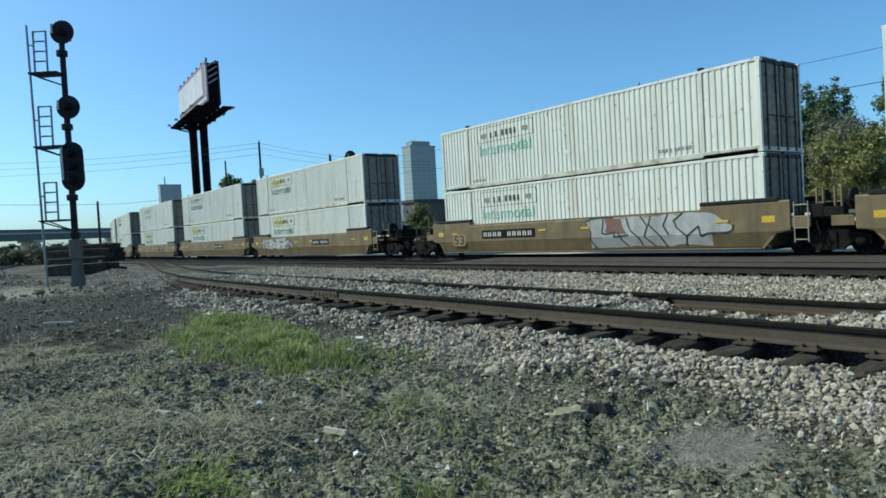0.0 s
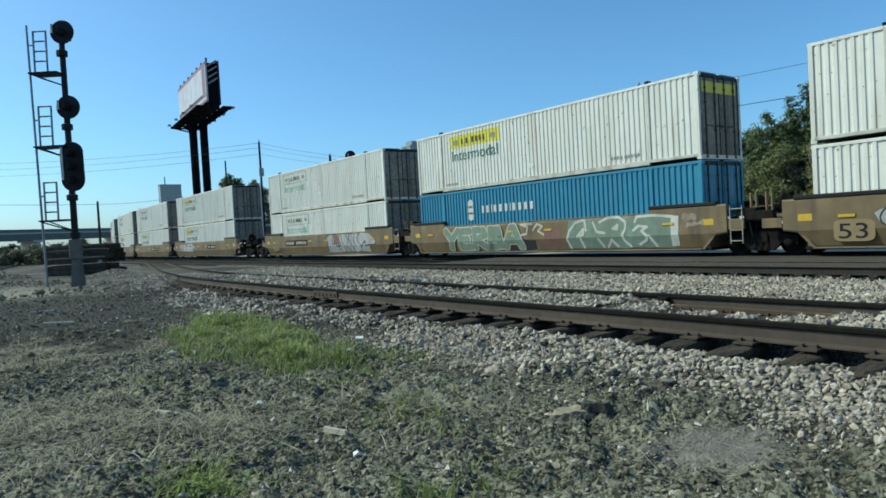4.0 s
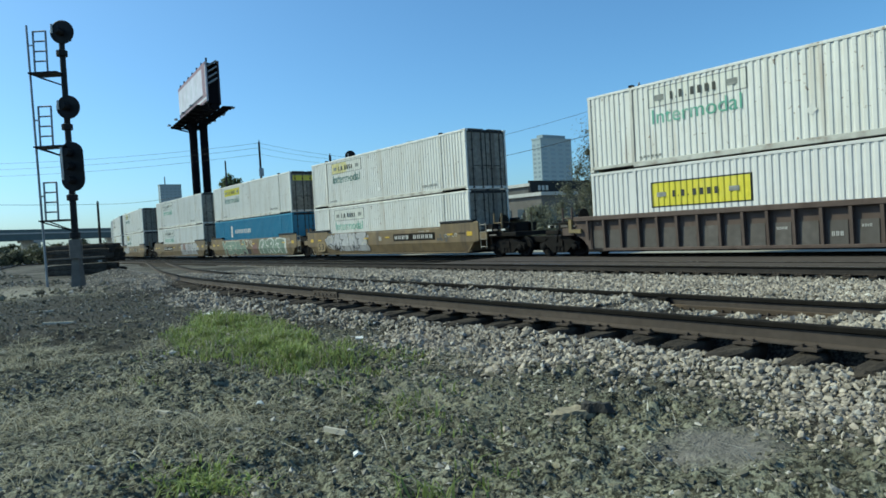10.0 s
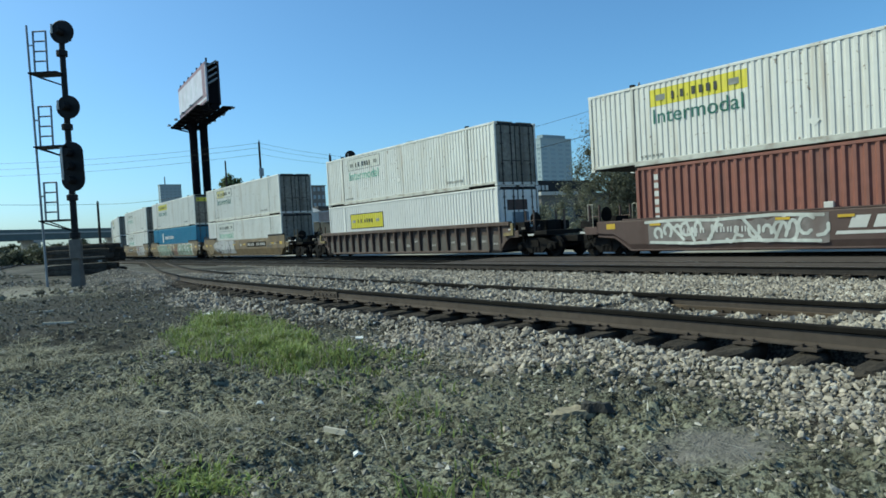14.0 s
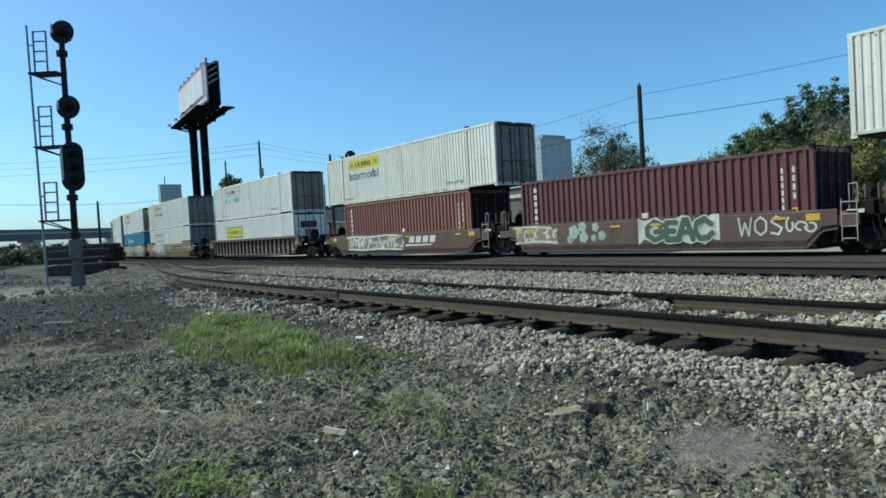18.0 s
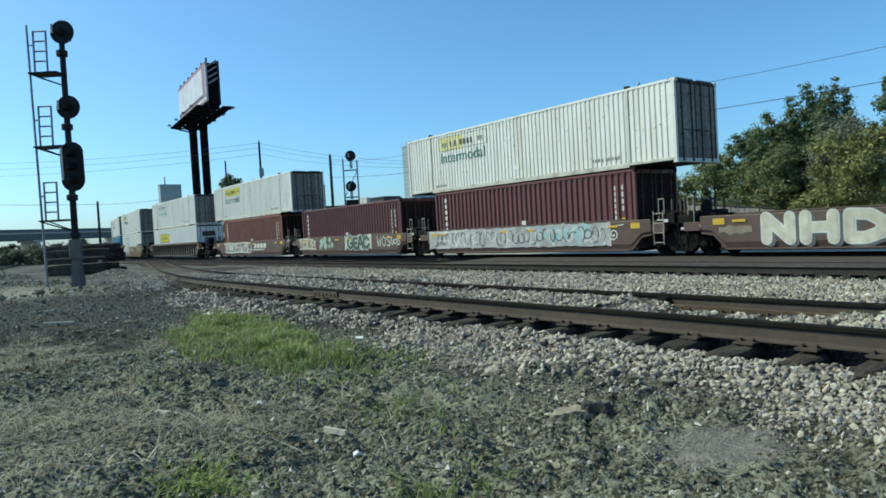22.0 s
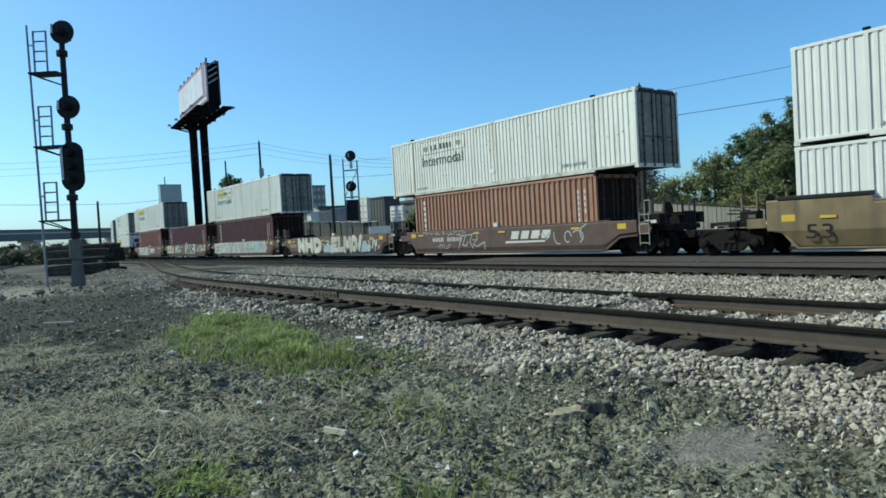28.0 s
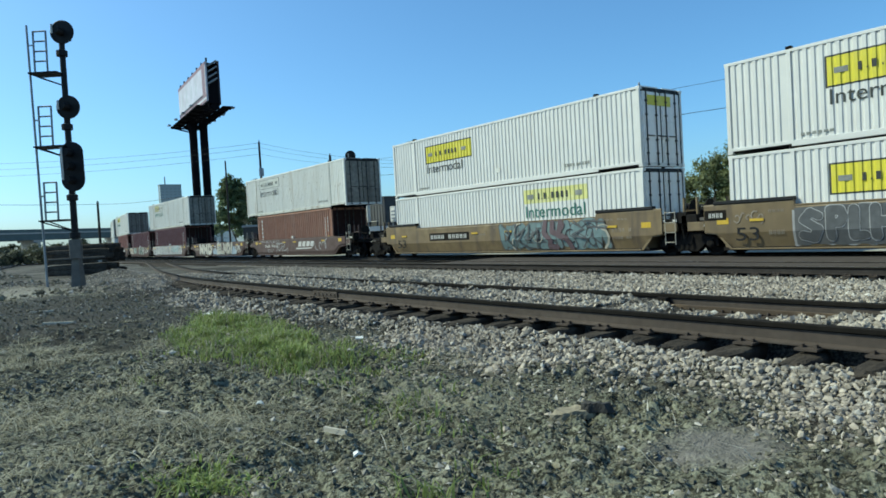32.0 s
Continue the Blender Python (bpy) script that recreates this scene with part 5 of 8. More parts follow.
scrawl(Bc, [[(-0.55, 1.42), (-0.1, 1.3), (-0.2, 1.0), (-0.6, 0.95)], [(-0.3, 1.42), (0.15, 1.4)], [(0.2, 1.15), (0.45, 1.4), (0.75, 1.3), (0.5, 1.1), (0.8, 0.95)]], TAG_CREAM, 0.045, True, "pale sprayed hooks")
field(Bc, 0.75, 1.75, 0.32, 1.25, TAG_RED, 22, True, "faded rust-red sprayed patch", rag=0.15)
field(Bc, 2.05, 6.95, 0.32, 1.47, TAG_GREEN, 23, True, "grey-green sprayed field", lean=0.12)
scrawl(Bc, [[(2.22, 0.37), (2.08, 0.7), (2.22, 1.04), (2.56, 1.36), (2.95, 1.44)], [(2.63, 0.83), (2.95, 1.1), (2.93, 0.87), (2.63, 0.83)], [(2.78, 0.72), (2.91, 0.37)], [(3.05, 1.44), (3.08, 1.04)], [(3.45, 1.33), (3.61, 0.97), (3.98, 0.91)], [(3.66, 0.69), (3.87, 0.39)], [(3.77, 1.33), (4.15, 1.47), (4.67, 1.48), (4.97, 1.29), (4.95, 1.04), (4.8, 0.83), (4.86, 0.62), (5.1, 0.39)], [(4.38, 1.06), (4.61, 1.19), (4.58, 1.04), (4.38, 1.06)], [(4.07, 0.37), (4.28, 0.65), (4.54, 0.39)], [(5.31, 0.97), (5.52, 1.12), (5.89, 1.07), (5.65, 0.94)], [(5.65, 0.94), (5.87, 0.74), (5.83, 0.6), (5.52, 0.46)], [(5.95, 0.77), (6.21, 0.39)], [(5.38, 1.27), (5.48, 1.45), (6.17, 1.47), (6.94, 1.39)]], TAG_PALE, 0.050, True, "white sprayed letter strokes")
field(Bc, 6.82, 7.12, 0.36, 1.42, TAG_PALE, 24, True, "white sprayed end stroke", y=-1.507, rag=0.03, lean=0.05)
field(Bc, 7.3, 7.85, 1.22, 1.46, TAG_TAN, 25, True, "cloudy tan sprayed blob", y=-1.507, rag=0.08)
field(Bc, 7.45, 8.1, 1.0, 1.2, TAG_TAN, 26, True, "cloudy tan sprayed blob", y=-1.507, rag=0.08)
digits(C, "53", -7.35, 0.50, 0.80, 0.45, BLACK)
graffiti(C, -6.0, -1.25, 0.44, 1.50, YS, TAG_SILVER, TAG_BLACK, 5, 31, 0.18, back=TAG_SILVER)
stencil_row(C, 0.15, 0.96, 0.32, 0.26, 2, STENCIL)
stencil_row(C, 4.1, 1.32, 0.95, 0.09, 7, TAG_CREAM)
stencil_row(C, 1.8, 0.98, 3.6, 0.24, 10, STENCIL, plate=RAIL_BLACK)
for k, (n, h) in enumerate(((4, 0.10), (0, 0), (3, 0.16), (5, 0.10), (0, 0), (4, 0.12), (0, 0), (3, 0.10), (4, 0.16), (3, 0.14), (5, 0.12), (4, 0.10))):
    if n:
        stencil_row(CARS["ribbed"], -8.01 + 0.785 * (9 + k), 0.80 - 0.12 * (k % 3), 0.34, h, n, STENCIL, y=-1.352)
field(SHORT[0], -5.7, 0.35, 0.44, 1.24, TAG_ASH, 41, False, "thin grey sprayed field", rag=0.16)
scrawl(SHORT[0], loops(-5.5, 0.3, 0.46, 1.22, 15, 41) + [[(-5.8, 1.22), (-4.6, 1.26), (-3.2, 1.2), (-1.2, 1.27), (0.2, 1.2)], [(-4.9, 1.2), (-4.3, 0.6)], [(-4.2, 1.22), (-3.9, 0.55)], [(-3.0, 1.24), (-3.4, 0.5)], [(-2.2, 1.22), (-1.6, 0.5)], [(-0.9, 1.2), (-1.2, 0.5)], [(-5.6, 0.52), (-4.0, 0.46), (-2.0, 0.52), (0.1, 0.46)]], TAG_PALE, 0.05, False, "white sprayed lines")
stencil_row(SHORT[0], -4.4, 0.78, 2.4, 0.20, 10, STENCIL, y=-1.520)
logo_bar(SHORT[0], 0.5, 0.62)
# the second short unit: an old cream piece, mint flowers, a green word and white handwriting
field(SHORT[1], -6.3, -3.9, 0.56, 1.28, TAG_TAN, 43, False, "flaked cream sprayed field", rag=0.14)
scrawl(SHORT[1], loops(-6.2, -3.7, 0.6, 1.25, 7, 44) + [[(-6.4, 1.26), (-5.2, 1.28), (-4.2, 1.2)], [(-6.3, 0.6), (-5.0, 0.66), (-3.9, 0.6)]], TAG_CREAM, 0.05, False, "cream sprayed loops")
for cx, cz, cr in ((-3.0, 1.0, 0.26), (-2.55, 1.18, 0.2), (-2.5, 0.78, 0.22), (-3.2, 0.7, 0.16), (-1.9, 1.15, 0.16), (-1.6, 0.82, 0.18), (-2.0, 0.74, 0.13)):
    petals = Shape()
    for k in range(5):
        on_side(petals, [(cx + cr * 0.6 * math.cos(1.257 * k) + cr * 0.5 * math.cos(a), cz + cr * 0.6 * math.sin(1.257 * k) + cr * 0.5 * math.sin(a)) for a in np.linspace(0, 6.283, 11)[:-1]], -1.505 - 0.0004 * k, False)
    part("graffiti_flower", petals, TAG_MINT, SHORT[1], "pale mint sprayed flower")
field(SHORT[1], 0.05, 3.2, 0.46, 1.36, TAG_PALE, 46, False, "pale sprayed ground of the word", rag=0.2)
tag_word(SHORT[1], "GEAC", [(0.3, 1.2), (1.1, 1.75), (1.6, 2.35), (2.2, 3.05)], 0.50, 1.34, TAG_DEEP, TAG_PALE, 0.10, 47, False, "dark green sprayed letters", edge=0.045, y=-1.506)
scrawl(SHORT[1], [[(u * 0.42 + 3.85 + 0.5 * k, v * 0.55 + 0.66) for u, v in path] for k, ch in enumerate("WOS") for path in LETTER[ch]] + loops(5.3, 6.2, 0.65, 1.2, 3, 48), TAG_PALE, 0.030, False, "thin white sprayed handwriting")
# the third: whitewashed all over with loops and a spiral
field(SHORT[2], -6.55, 5.0, 0.42, 1.325, TAG_SILVER, 51, False, "pale sprayed field over most of the side", rag=0.05)
field(SHORT[2], 1.2, 2.9, 0.62, 1.2, TAG_CYAN, 52, False, "pale cyan sprayed patch", y=-1.505, rag=0.25)
field(SHORT[2], 3.1, 4.0, 0.55, 1.28, TAG_CYAN, 53, False, "pale cyan sprayed patch", y=-1.505, rag=0.25)
scrawl(SHORT[2], loops(-5.0, 4.8, 0.46, 1.30, 34, 54) + [[(-6.0, 0.5), (-4.9, 0.52), (-4.9, 0.85), (-6.0, 0.85), (-6.0, 0.5)], [(-6.4, 1.25), (-5.0, 1.22), (-3.4, 1.3)]], TAG_PALE, 0.045, False, "white sprayed loops")
scrawl(SHORT[2], loops(-6.2, 4.8, 0.48, 1.28, 30, 55), TAG_SLATE, 0.022, False, "dark sprayed lines", y=-1.514)
scrawl(SHORT[2], [[(4.1 + 0.32 * k + (0.24 - 0.016 * j) * math.cos(0.75 * j + k), 0.86 + (0.24 - 0.016 * j) * math.sin(0.75 * j + k)) for j in range(13)] for k in (0.6, 3.2)] + [[(4.2, 1.1), (4.9, 1.12), (5.6, 1.2)]], TAG_PALE, 0.022, False, "white sprayed spirals")
# the fourth, empty: two cream words and pale blue bubbles
for k, (bx, bz, br) in enumerate(((-0.75, 0.45, 0.22), (-0.35, 0.55, 0.30), (0.1, 0.45, 0.26), (3.85, 0.52, 0.30), (4.25, 0.58, 0.34), (4.65, 0.48, 0.24))):
    part("graffiti_bubble", Shape().lathe([(YS - 0.0015 - 0.0003 * k, br), (YS - 0.0005 - 0.0003 * k, br)], "y", 18, (bx, 0, bz + 0.1)), TAG_BLUE, SHORT[3], "pale blue sprayed bubble")
tag_word(SHORT[3], "NHD", [(-4.75, -3.62), (-3.6, -2.4), (-2.42, -1.15)], 0.40, 1.32, TAG_CREAM, TAG_PALE, 0.125, 61, False, "cream sprayed block letters", edge=0.05, shade=TAG_SLATE)
tag_word(SHORT[3], "ELMO!", [(0.12, 1.05), (1.0, 1.8), (1.75, 2.75), (2.62, 3.45), (3.4, 4.12)], 0.38, 1.33, TAG_CREAM, TAG_PALE, 0.105, 63, False, "cream sprayed letters", edge=0.045, shade=TAG_SLATE)
scrawl(SHORT[3], [[(2.8, 0.5), (2.8, 1.2)], [(3.25, 0.5), (3.25, 1.2)], [(1.95, 0.5), (2.0, 1.15)], [(2.5, 0.5), (2.45, 1.15)], [(0.3, 0.9), (0.95, 0.92)], [(1.2, 0.5), (1.2, 1.2)]], TAG_SLATE, 0.02, False, "grey lines inside the letters", y=-1.530)
scrawl(SHORT[3], loops(4.6, 5.9, 0.42, 1.2, 9, 64) + loops(-0.95, 0.0, 0.7, 1.2, 3, 66), TAG_PALE, 0.028, False, "thin white sprayed handwriting")
field(SHORT[3], -6.1, -5.0, 0.72, 1.0, TAG_TAN, 65, False, "small tan patches", rag=0.1)
logo_bar(SHORT[4], 1.0, 0.62)
stencil_row(SHORT[4], -4.4, 0.78, 2.4, 0.24, 10, STENCIL)
scrawl(SHORT[4], loops(3.0, 5.9, 0.4, 1.25, 6, 71), TAG_SILVER, 0.028, False, "thin silver sprayed handwriting")
scrawl(SHORT[4], [[(-2.45, 1.12), (-1.9, 1.05), (-1.2, 1.1)], [(-2.0, 1.05), (-2.2, 0.72), (-2.35, 0.4)], [(-1.75, 1.05), (-2.0, 0.6), (-1.75, 0.55), (-1.6, 0.75)], [(-1.3, 1.05), (-1.45, 0.75), (-1.2, 0.42)], [(-1.25, 0.85), (-0.95, 0.82)], [(-0.95, 1.2), (-0.9, 0.9), (-1.2, 0.62), (-0.95, 0.52), (-0.4, 0.72), (-0.38, 0.4)]], TAG_SILVER, 0.026, False, "thin silver sprayed tag")
scrawl(SHORT[4], loops(-5.2, -1.7, 1.12, 1.32, 12, 74) + loops(-4.0, -2.9, 0.42, 0.68, 6, 75), TAG_SILVER, 0.014, False, "thin silver sprayed scribble")
J, K = CARS[149], CARS[169]
digits(J, "53", -7.75, 0.52, 0.78, 0.46, BLACK, patch=False)
stencil_row(J, -4.72, 0.92, 2.95, 0.24, 10, STENCIL, plate=RAIL_BLACK)
field(J, 0.9, 5.9, 0.32, 1.46, TAG_TEAL, 81, True, "teal sprayed field", rag=0.2, lean=0.05)
graffiti(J, 0.7, 6.5, 0.34, 1.46, YS - 0.002, TAG_TEAL, TAG_SLATE, 7, 81, 0.10)
scrawl(J, [[(3.35, 1.44), (3.25, 1.0), (3.6, 0.7), (3.5, 0.45), (3.9, 0.42)], [(3.75, 1.42), (3.7, 1.05), (4.0, 0.95), (4.3, 1.3)], [(4.2, 1.42), (4.05, 0.9), (4.5, 0.75), (4.7, 0.36)]], TAG_PLUM, 0.12, True, "dull plum sprayed strokes", y=-1.545)
scrawl(J, [[(0.7, 1.42), (1.2, 1.1), (1.0, 0.8), (1.5, 0.34)], [(1.6, 1.45), (1.5, 0.9), (2.1, 1.2), (1.7, 0.7), (2.4, 0.36)], [(2.4, 1.4), (2.3, 0.7), (2.9, 1.2), (2.8, 0.4)], [(4.9, 1.44), (5.4, 1.1), (4.8, 0.9), (5.6, 0.7), (5.3, 0.38)], [(5.5, 1.42), (6.4, 1.35)], [(5.6, 1.2), (6.5, 1.1)], [(5.8, 0.8), (6.2, 0.5)]], TAG_SLATE, 0.035, True, "dark sprayed outlines", y=-1.55)
digits(K, "53", -7.81, 0.50, 0.80, 0.48, BLACK, patch=False)
field(K, -6.05, -2.9, 0.30, 1.45, TAG_SILVER, 90, True, "pale edge of the sprayed piece", rag=0.10)
field(K, -5.98, -2.9, 0.32, 1.45, TAG_SLATE, 92, True, "slate grey sprayed ground", y=-1.5055, rag=0.06)
tag_word(K, "SPLH", [(-5.9, -5.12), (-5.15, -4.48), (-4.54, -3.98), (-4.02, -3.2)], 0.42, 1.43, TAG_SLATE, TAG_SILVER, 0.125, 91, True, "slate grey sprayed letters", edge=0.022, y=-1.508)
scrawl(K, loops(-7.85, -6.9, 1.02, 1.4, 5, 92), TAG_TAN, 0.022, True, "faint tan sprayed tag")
stencil_row(K, -6.75, 0.66, 0.5, 0.16, 4, TAG_TAN)
stencil_row(K, -6.75, 1.34, 0.5, 0.10, 4, TAG_TAN)
part("car_plate", Shape().box(-8.88, -8.12, -1.512, -1.502, 1.18, 1.50), RAIL_BLACK, K, "black plate with pale marks")
stencil_row(K, -8.72, 1.24, 0.52, 0.18, 4, STENCIL, y=-1.513)
for x0, z0, w0 in ((-1.5, 1.02, 0.3), (-0.9, 1.02, 0.45), (0.1, 1.30, 0.6)):
    stencil_row(J, x0, z0, w0, 0.11, 4, TAG_TAN)
stencil_row(J, 6.75, 0.92, 0.9, 0.16, 6, TAG_TAN)
stencil_row(J, 6.75, 0.66, 0.9, 0.12, 7, TAG_TAN)
stencil_row(J, 6.2, 1.36, 1.3, 0.08, 8, TAG_TAN)
scrawl(C, loops(5.7, 6.7, 0.84, 1.2, 6, 95), TAG_SLATE, 0.03, True, "dark sprayed tag")
scrawl(C, loops(6.35, 7.3, 0.98, 1.2, 5, 96), TAG_CREAM, 0.018, True, "thin cream sprayed tag")
stencil_row(C, 7.45, 1.10, 0.5, 0.12, 4, BLACK)
stencil_row(A, -1.0, 1.0, 0.5, 0.12, 4, TAG_TAN)

# ---- beside the line ----
TURN = 52.88  # the camera's right, about z
RH = Vector((math.cos(radians(TURN)), math.sin(radians(TURN)), 0))


def signal_head(parent, x, z, oval=False, r=0.43):
    """A black target disc with a lamp housing and visor."""
    s = Shape()
    if oval:
        ring = [(x + r * math.cos(a), z + (0.48 if math.sin(a) > 0 else -0.48) + r * math.sin(a)) for a in np.linspace(0, 2 * math.pi, 29)[:-1]]
        s.prism(ring, 1, -0.02, 0.02)
    else:
        s.lathe([(-0.03, r - 0.02), (-0.02, r), (0.02, r), (0.03, r - 0.02)], "y", 28, (x, 0, z))
    t = part("target", s, BLACK, parent, "black round target board")
    for dz in ((0.5, 0.0, -0.5) if oval else (0.0,)):
        v = Shape().lathe([(-0.42, 0.125), (-0.42, 0.14), (-0.02, 0.15), (-0.02, 0.10)], "y", 14, (x - 0.04, 0, z + dz))
        part("visor", v, BLACK, t)
    part("housing", Shape().box(x - 0.16, x + 0.16, 0.02, 0.36, z - (0.72 if oval else 0.24), z + (0.72 if oval else 0.24), 0.04), BLACK, t)
    # pale bar: the sun's glint on the hood, put into colour and shape
    part("hood_edge", Shape().box(x - 0.165, x - 0.095, -0.47, -0.42, z - (0.52 if oval else 0.15), z + (0.66 if oval else 0.17), 0.015), STENCIL, t, "pale bar for the sun's glint on the hood")


def signal_mast():
    m = thing("signal_mast", "tall black railway signal mast with round heads, platforms and ladder", "railway signal", at=pose(-28.14, 4.25, -0.04, 0, 0, TURN))
    part("mast", Shape().rod((0, 0.10, 0.3), (0.02, 0.10, 9.3), 0.125, 0.10, 12), BLACK, m)
    legs = Shape().rod((0, 0.1, 0.0), (0, 0.1, 1.25), 0.27, 0.17, 4)
    legs.box(-0.32, 0.32, -0.22, 0.42, -0.1, 0.08, 0.03)
    part("pedestal", legs, PEDESTAL, m, "grey steel pedestal")
    part("junction_box", Shape().box(-0.13, 0.31, -0.16, 0.0, 1.15, 1.85, 0.02), PEDESTAL, m, "grey junction box")
    for z in (2.0, 3.4, 6.0, 8.7):
        part("collar", Shape().lathe([(z - 0.12, 0.13), (z - 0.1, 0.19), (z + 0.1, 0.19), (z + 0.12, 0.13)], "z", 12, (0, 0.10, 0)), BLACK, m)
    signal_head(m, 0.11, 9.45)
    signal_head(m, 0.14, 6.71)
    signal_head(m, 0.14, 4.53, True)
    for z, top in ((7.97, 1.50), (5.30, 1.45), (2.60, 1.38)):
        s = Shape().box(-1.05, 0.0, -0.35, 0.35, z - 0.05, z)
        s.rod((-1.0, -0.3, z - 0.05), (0, 0.05, z - 0.45), 0.025, n=6).rod((-1.0, 0.3, z - 0.05), (0, 0.15, z - 0.45), 0.025, n=6)
        part("platform", s, BLACK, m, "dark grating platform with braces")
        for y in (-0.20,):
            rl = Shape()
            for x in (-0.86, -0.40):
                rl.rod((x, y, z), (x + 0.02, y, z + top), 0.036, n=6)
            for k in range(4):
                rl.rod((-0.86, y, z + top - 0.01 - k * 0.36), (-0.38, y, z + top - 0.01 - k * 0.36), 0.030, n=6)
            part("railing", rl, GALV, m, "galvanised platform railing")
        part("standoff", Shape().rod((-1.05, -0.2, z + top - 0.5), (-0.85, -0.2, z + top - 0.5), 0.025, n=6), GALV, m)
    part("ladder_rail", Shape().rod((-0.98, -0.2, 0.0), (-1.06, -0.2, 9.70), 0.045, 0.038, 8), GALV, m, "galvanised ladder rail")
    return m


def far_signal():
    m = thing("signal_mast", "railway signal mast behind the train with two dark heads", "railway signal", at=pose(-54.43, 30.83, -0.70, 0, 0, TURN))
    for x in (-0.42, 0.86):
        part("mast", Shape().rod((x, 0, 0), (x, 0, 9.1 if x < 0 else 8.9), 0.07, n=8), GALV, m)
    for z in (8.0, 5.55, 3.0):
        part("rung", Shape().box(-0.42, 0.86, -0.05, 0.05, z - 0.06, z + 0.06), GALV, m)
    part("brace", Shape().rod((-0.42, 0, 5.6), (0.86, 0, 8.0), 0.04, n=6), GALV, m)
    for x, z in ((0.30, 9.32), (0.20, 6.54)):
        signal_head(m, x, z, False, 0.48)
        part("bracket", Shape().box(x - 0.12, x + 0.12, 0.05, 0.2, z - 1.15, z - 0.35), STENCIL, m, "pale bracket")
    part("relay_case", Shape().box(-0.30, 0.75, -0.3, 0.3, 3.4, 5.3, 0.05), BLACK, m, "dark relay case")
    return m


PALE_GREY = material("poster_grey", (0.5, 0.52, 0.55), 0.6)


def billboard():
    """A 48-foot two-sided board on twin posts, with truss, catwalks and floodlights."""
    b = thing("billboard", "tall two-sided roadside billboard on twin dark posts", "billboard", at=pose(-79.65, 25.45, -0.7, 0, 0, -5.5))
    flat_black = material("billboard_black", (0.008, 0.008, 0.010), 0.95, vary=0.2, spec=0.02)
    for dx, dy in ((-1.9, 0.0), (-1.8, 1.20)):
        part("post", Shape().rod((dx, dy, 0), (dx, dy, 17.2), 0.46, n=14), flat_black, b)
    face = Shape().box(-7.3, 7.3, -0.30, -0.12, 17.25, 21.45, 0.02)
    near = part("front_face", face, material("poster_white", (0.50, 0.49, 0.54), 0.5, vary=0.12, grain=1.0), b, "pale poster face")
    pink = material("poster_pink", (0.24, 0.15, 0.175), 0.6, vary=0.15)
    dark = material("poster_plum", (0.030, 0.020, 0.030), 0.6, vary=0.15)
    part("poster_border", Shape().box(-7.3, 7.3, -0.306, -0.302, 17.27, 17.95), pink, near, "dull red poster strip")
    part("poster_border", Shape().box(-7.3, 7.3, -0.306, -0.302, 21.05, 21.43), pink, near, "dull red poster strip")
    part("poster_border", Shape().box(5.6, 7.0, -0.310, -0.306, 17.6, 21.43), pink, near)
    part("poster_strip", Shape().box(-7.3, 5.6, -0.308, -0.303, 17.95, 18.22), dark, near, "thin dark poster strip")
    part("poster_strip", Shape().box(-7.3, 7.3, -0.312, -0.308, 17.5, 17.75), PALE_GREY, near, "thin pale poster strip")
    for k in range(4):
        part("poster_block", Shape().box(-5.6 + k * 2.6, -4.9 + k * 2.6, -0.310, -0.303, 18.8, 20.4), PALE_GREY, near)
    part("back_face", Shape().box(-7.3, 7.3, 1.02, 1.18, 16.9, 21.6, 0.02), dark, b, "dark back poster face")
    for z in (17.1, 18.4, 19.8, 21.2):
        part("truss_beam", Shape().box(-7.2, 7.2, -0.12, 1.02, z, z + 0.14), flat_black, b)
    for k in range(7):
        x = -7.0 + k * 2.333
        part("upright", Shape().box(x - 0.09, x + 0.09, -0.12, 0.02, 16.6, 21.9).box(x - 0.09, x + 0.09, 0.88, 1.02, 16.6, 21.7).box(x - 0.06, x + 0.06, 0.0, 0.9, 17.4, 17.55), flat_black, b)
    # dark sheet added for the shade seen between the faces
    part("end_panel", Shape().box(7.2, 7.30, -0.1, 1.0, 17.0, 20.2), flat_black, b, "dark sheet for the shade inside the open end")
    for k in range(4):
        part("diagonal_brace", Shape().rod((7.33, -0.05, 19.1 + 0.62 * k), (7.33, 0.92, 19.75 + 0.62 * k), 0.10, n=6), GALV, b, "pale diagonal brace")
    part("torsion_beam", Shape().rod((-7.2, 0.6, 16.75), (7.2, 0.6, 16.75), 0.42, n=10), flat_black, b)
    for y0, y1 in ((-1.45, -0.35), (1.25, 2.25)):
        part("catwalk", Shape().box(-7.6, 7.7, y0, y1, 16.58, 16.72), flat_black, b, "dark catwalk")
        for k in range(7):
            x = -7.0 + k * 2.333
            part("catwalk_bracket", Shape().rod((x, 0.5, 16.15), (x, y0 if y0 < 0 else y1, 16.6), 0.10, n=6).box(x - 0.08, x + 0.08, min(y0, 0.4), max(y1, 0.4), 16.45, 16.6), flat_black, b)
        for k in range(4):
            x = -6.4 + k * 4.3
            e = -1 if y0 < 0 else 1
            yy = y0 if y0 < 0 else y1
            lamp = Shape().rod((x, yy, 16.65), (x, yy + e * 0.25, 16.75), 0.04, n=6).box(x - 0.3, x + 0.3, min(yy + e * 0.2, yy + e * 0.5), max(yy + e * 0.2, yy + e * 0.5), 16.70, 16.86)
            part("floodlight", lamp, GALV, b, "grey floodlight")
    return b


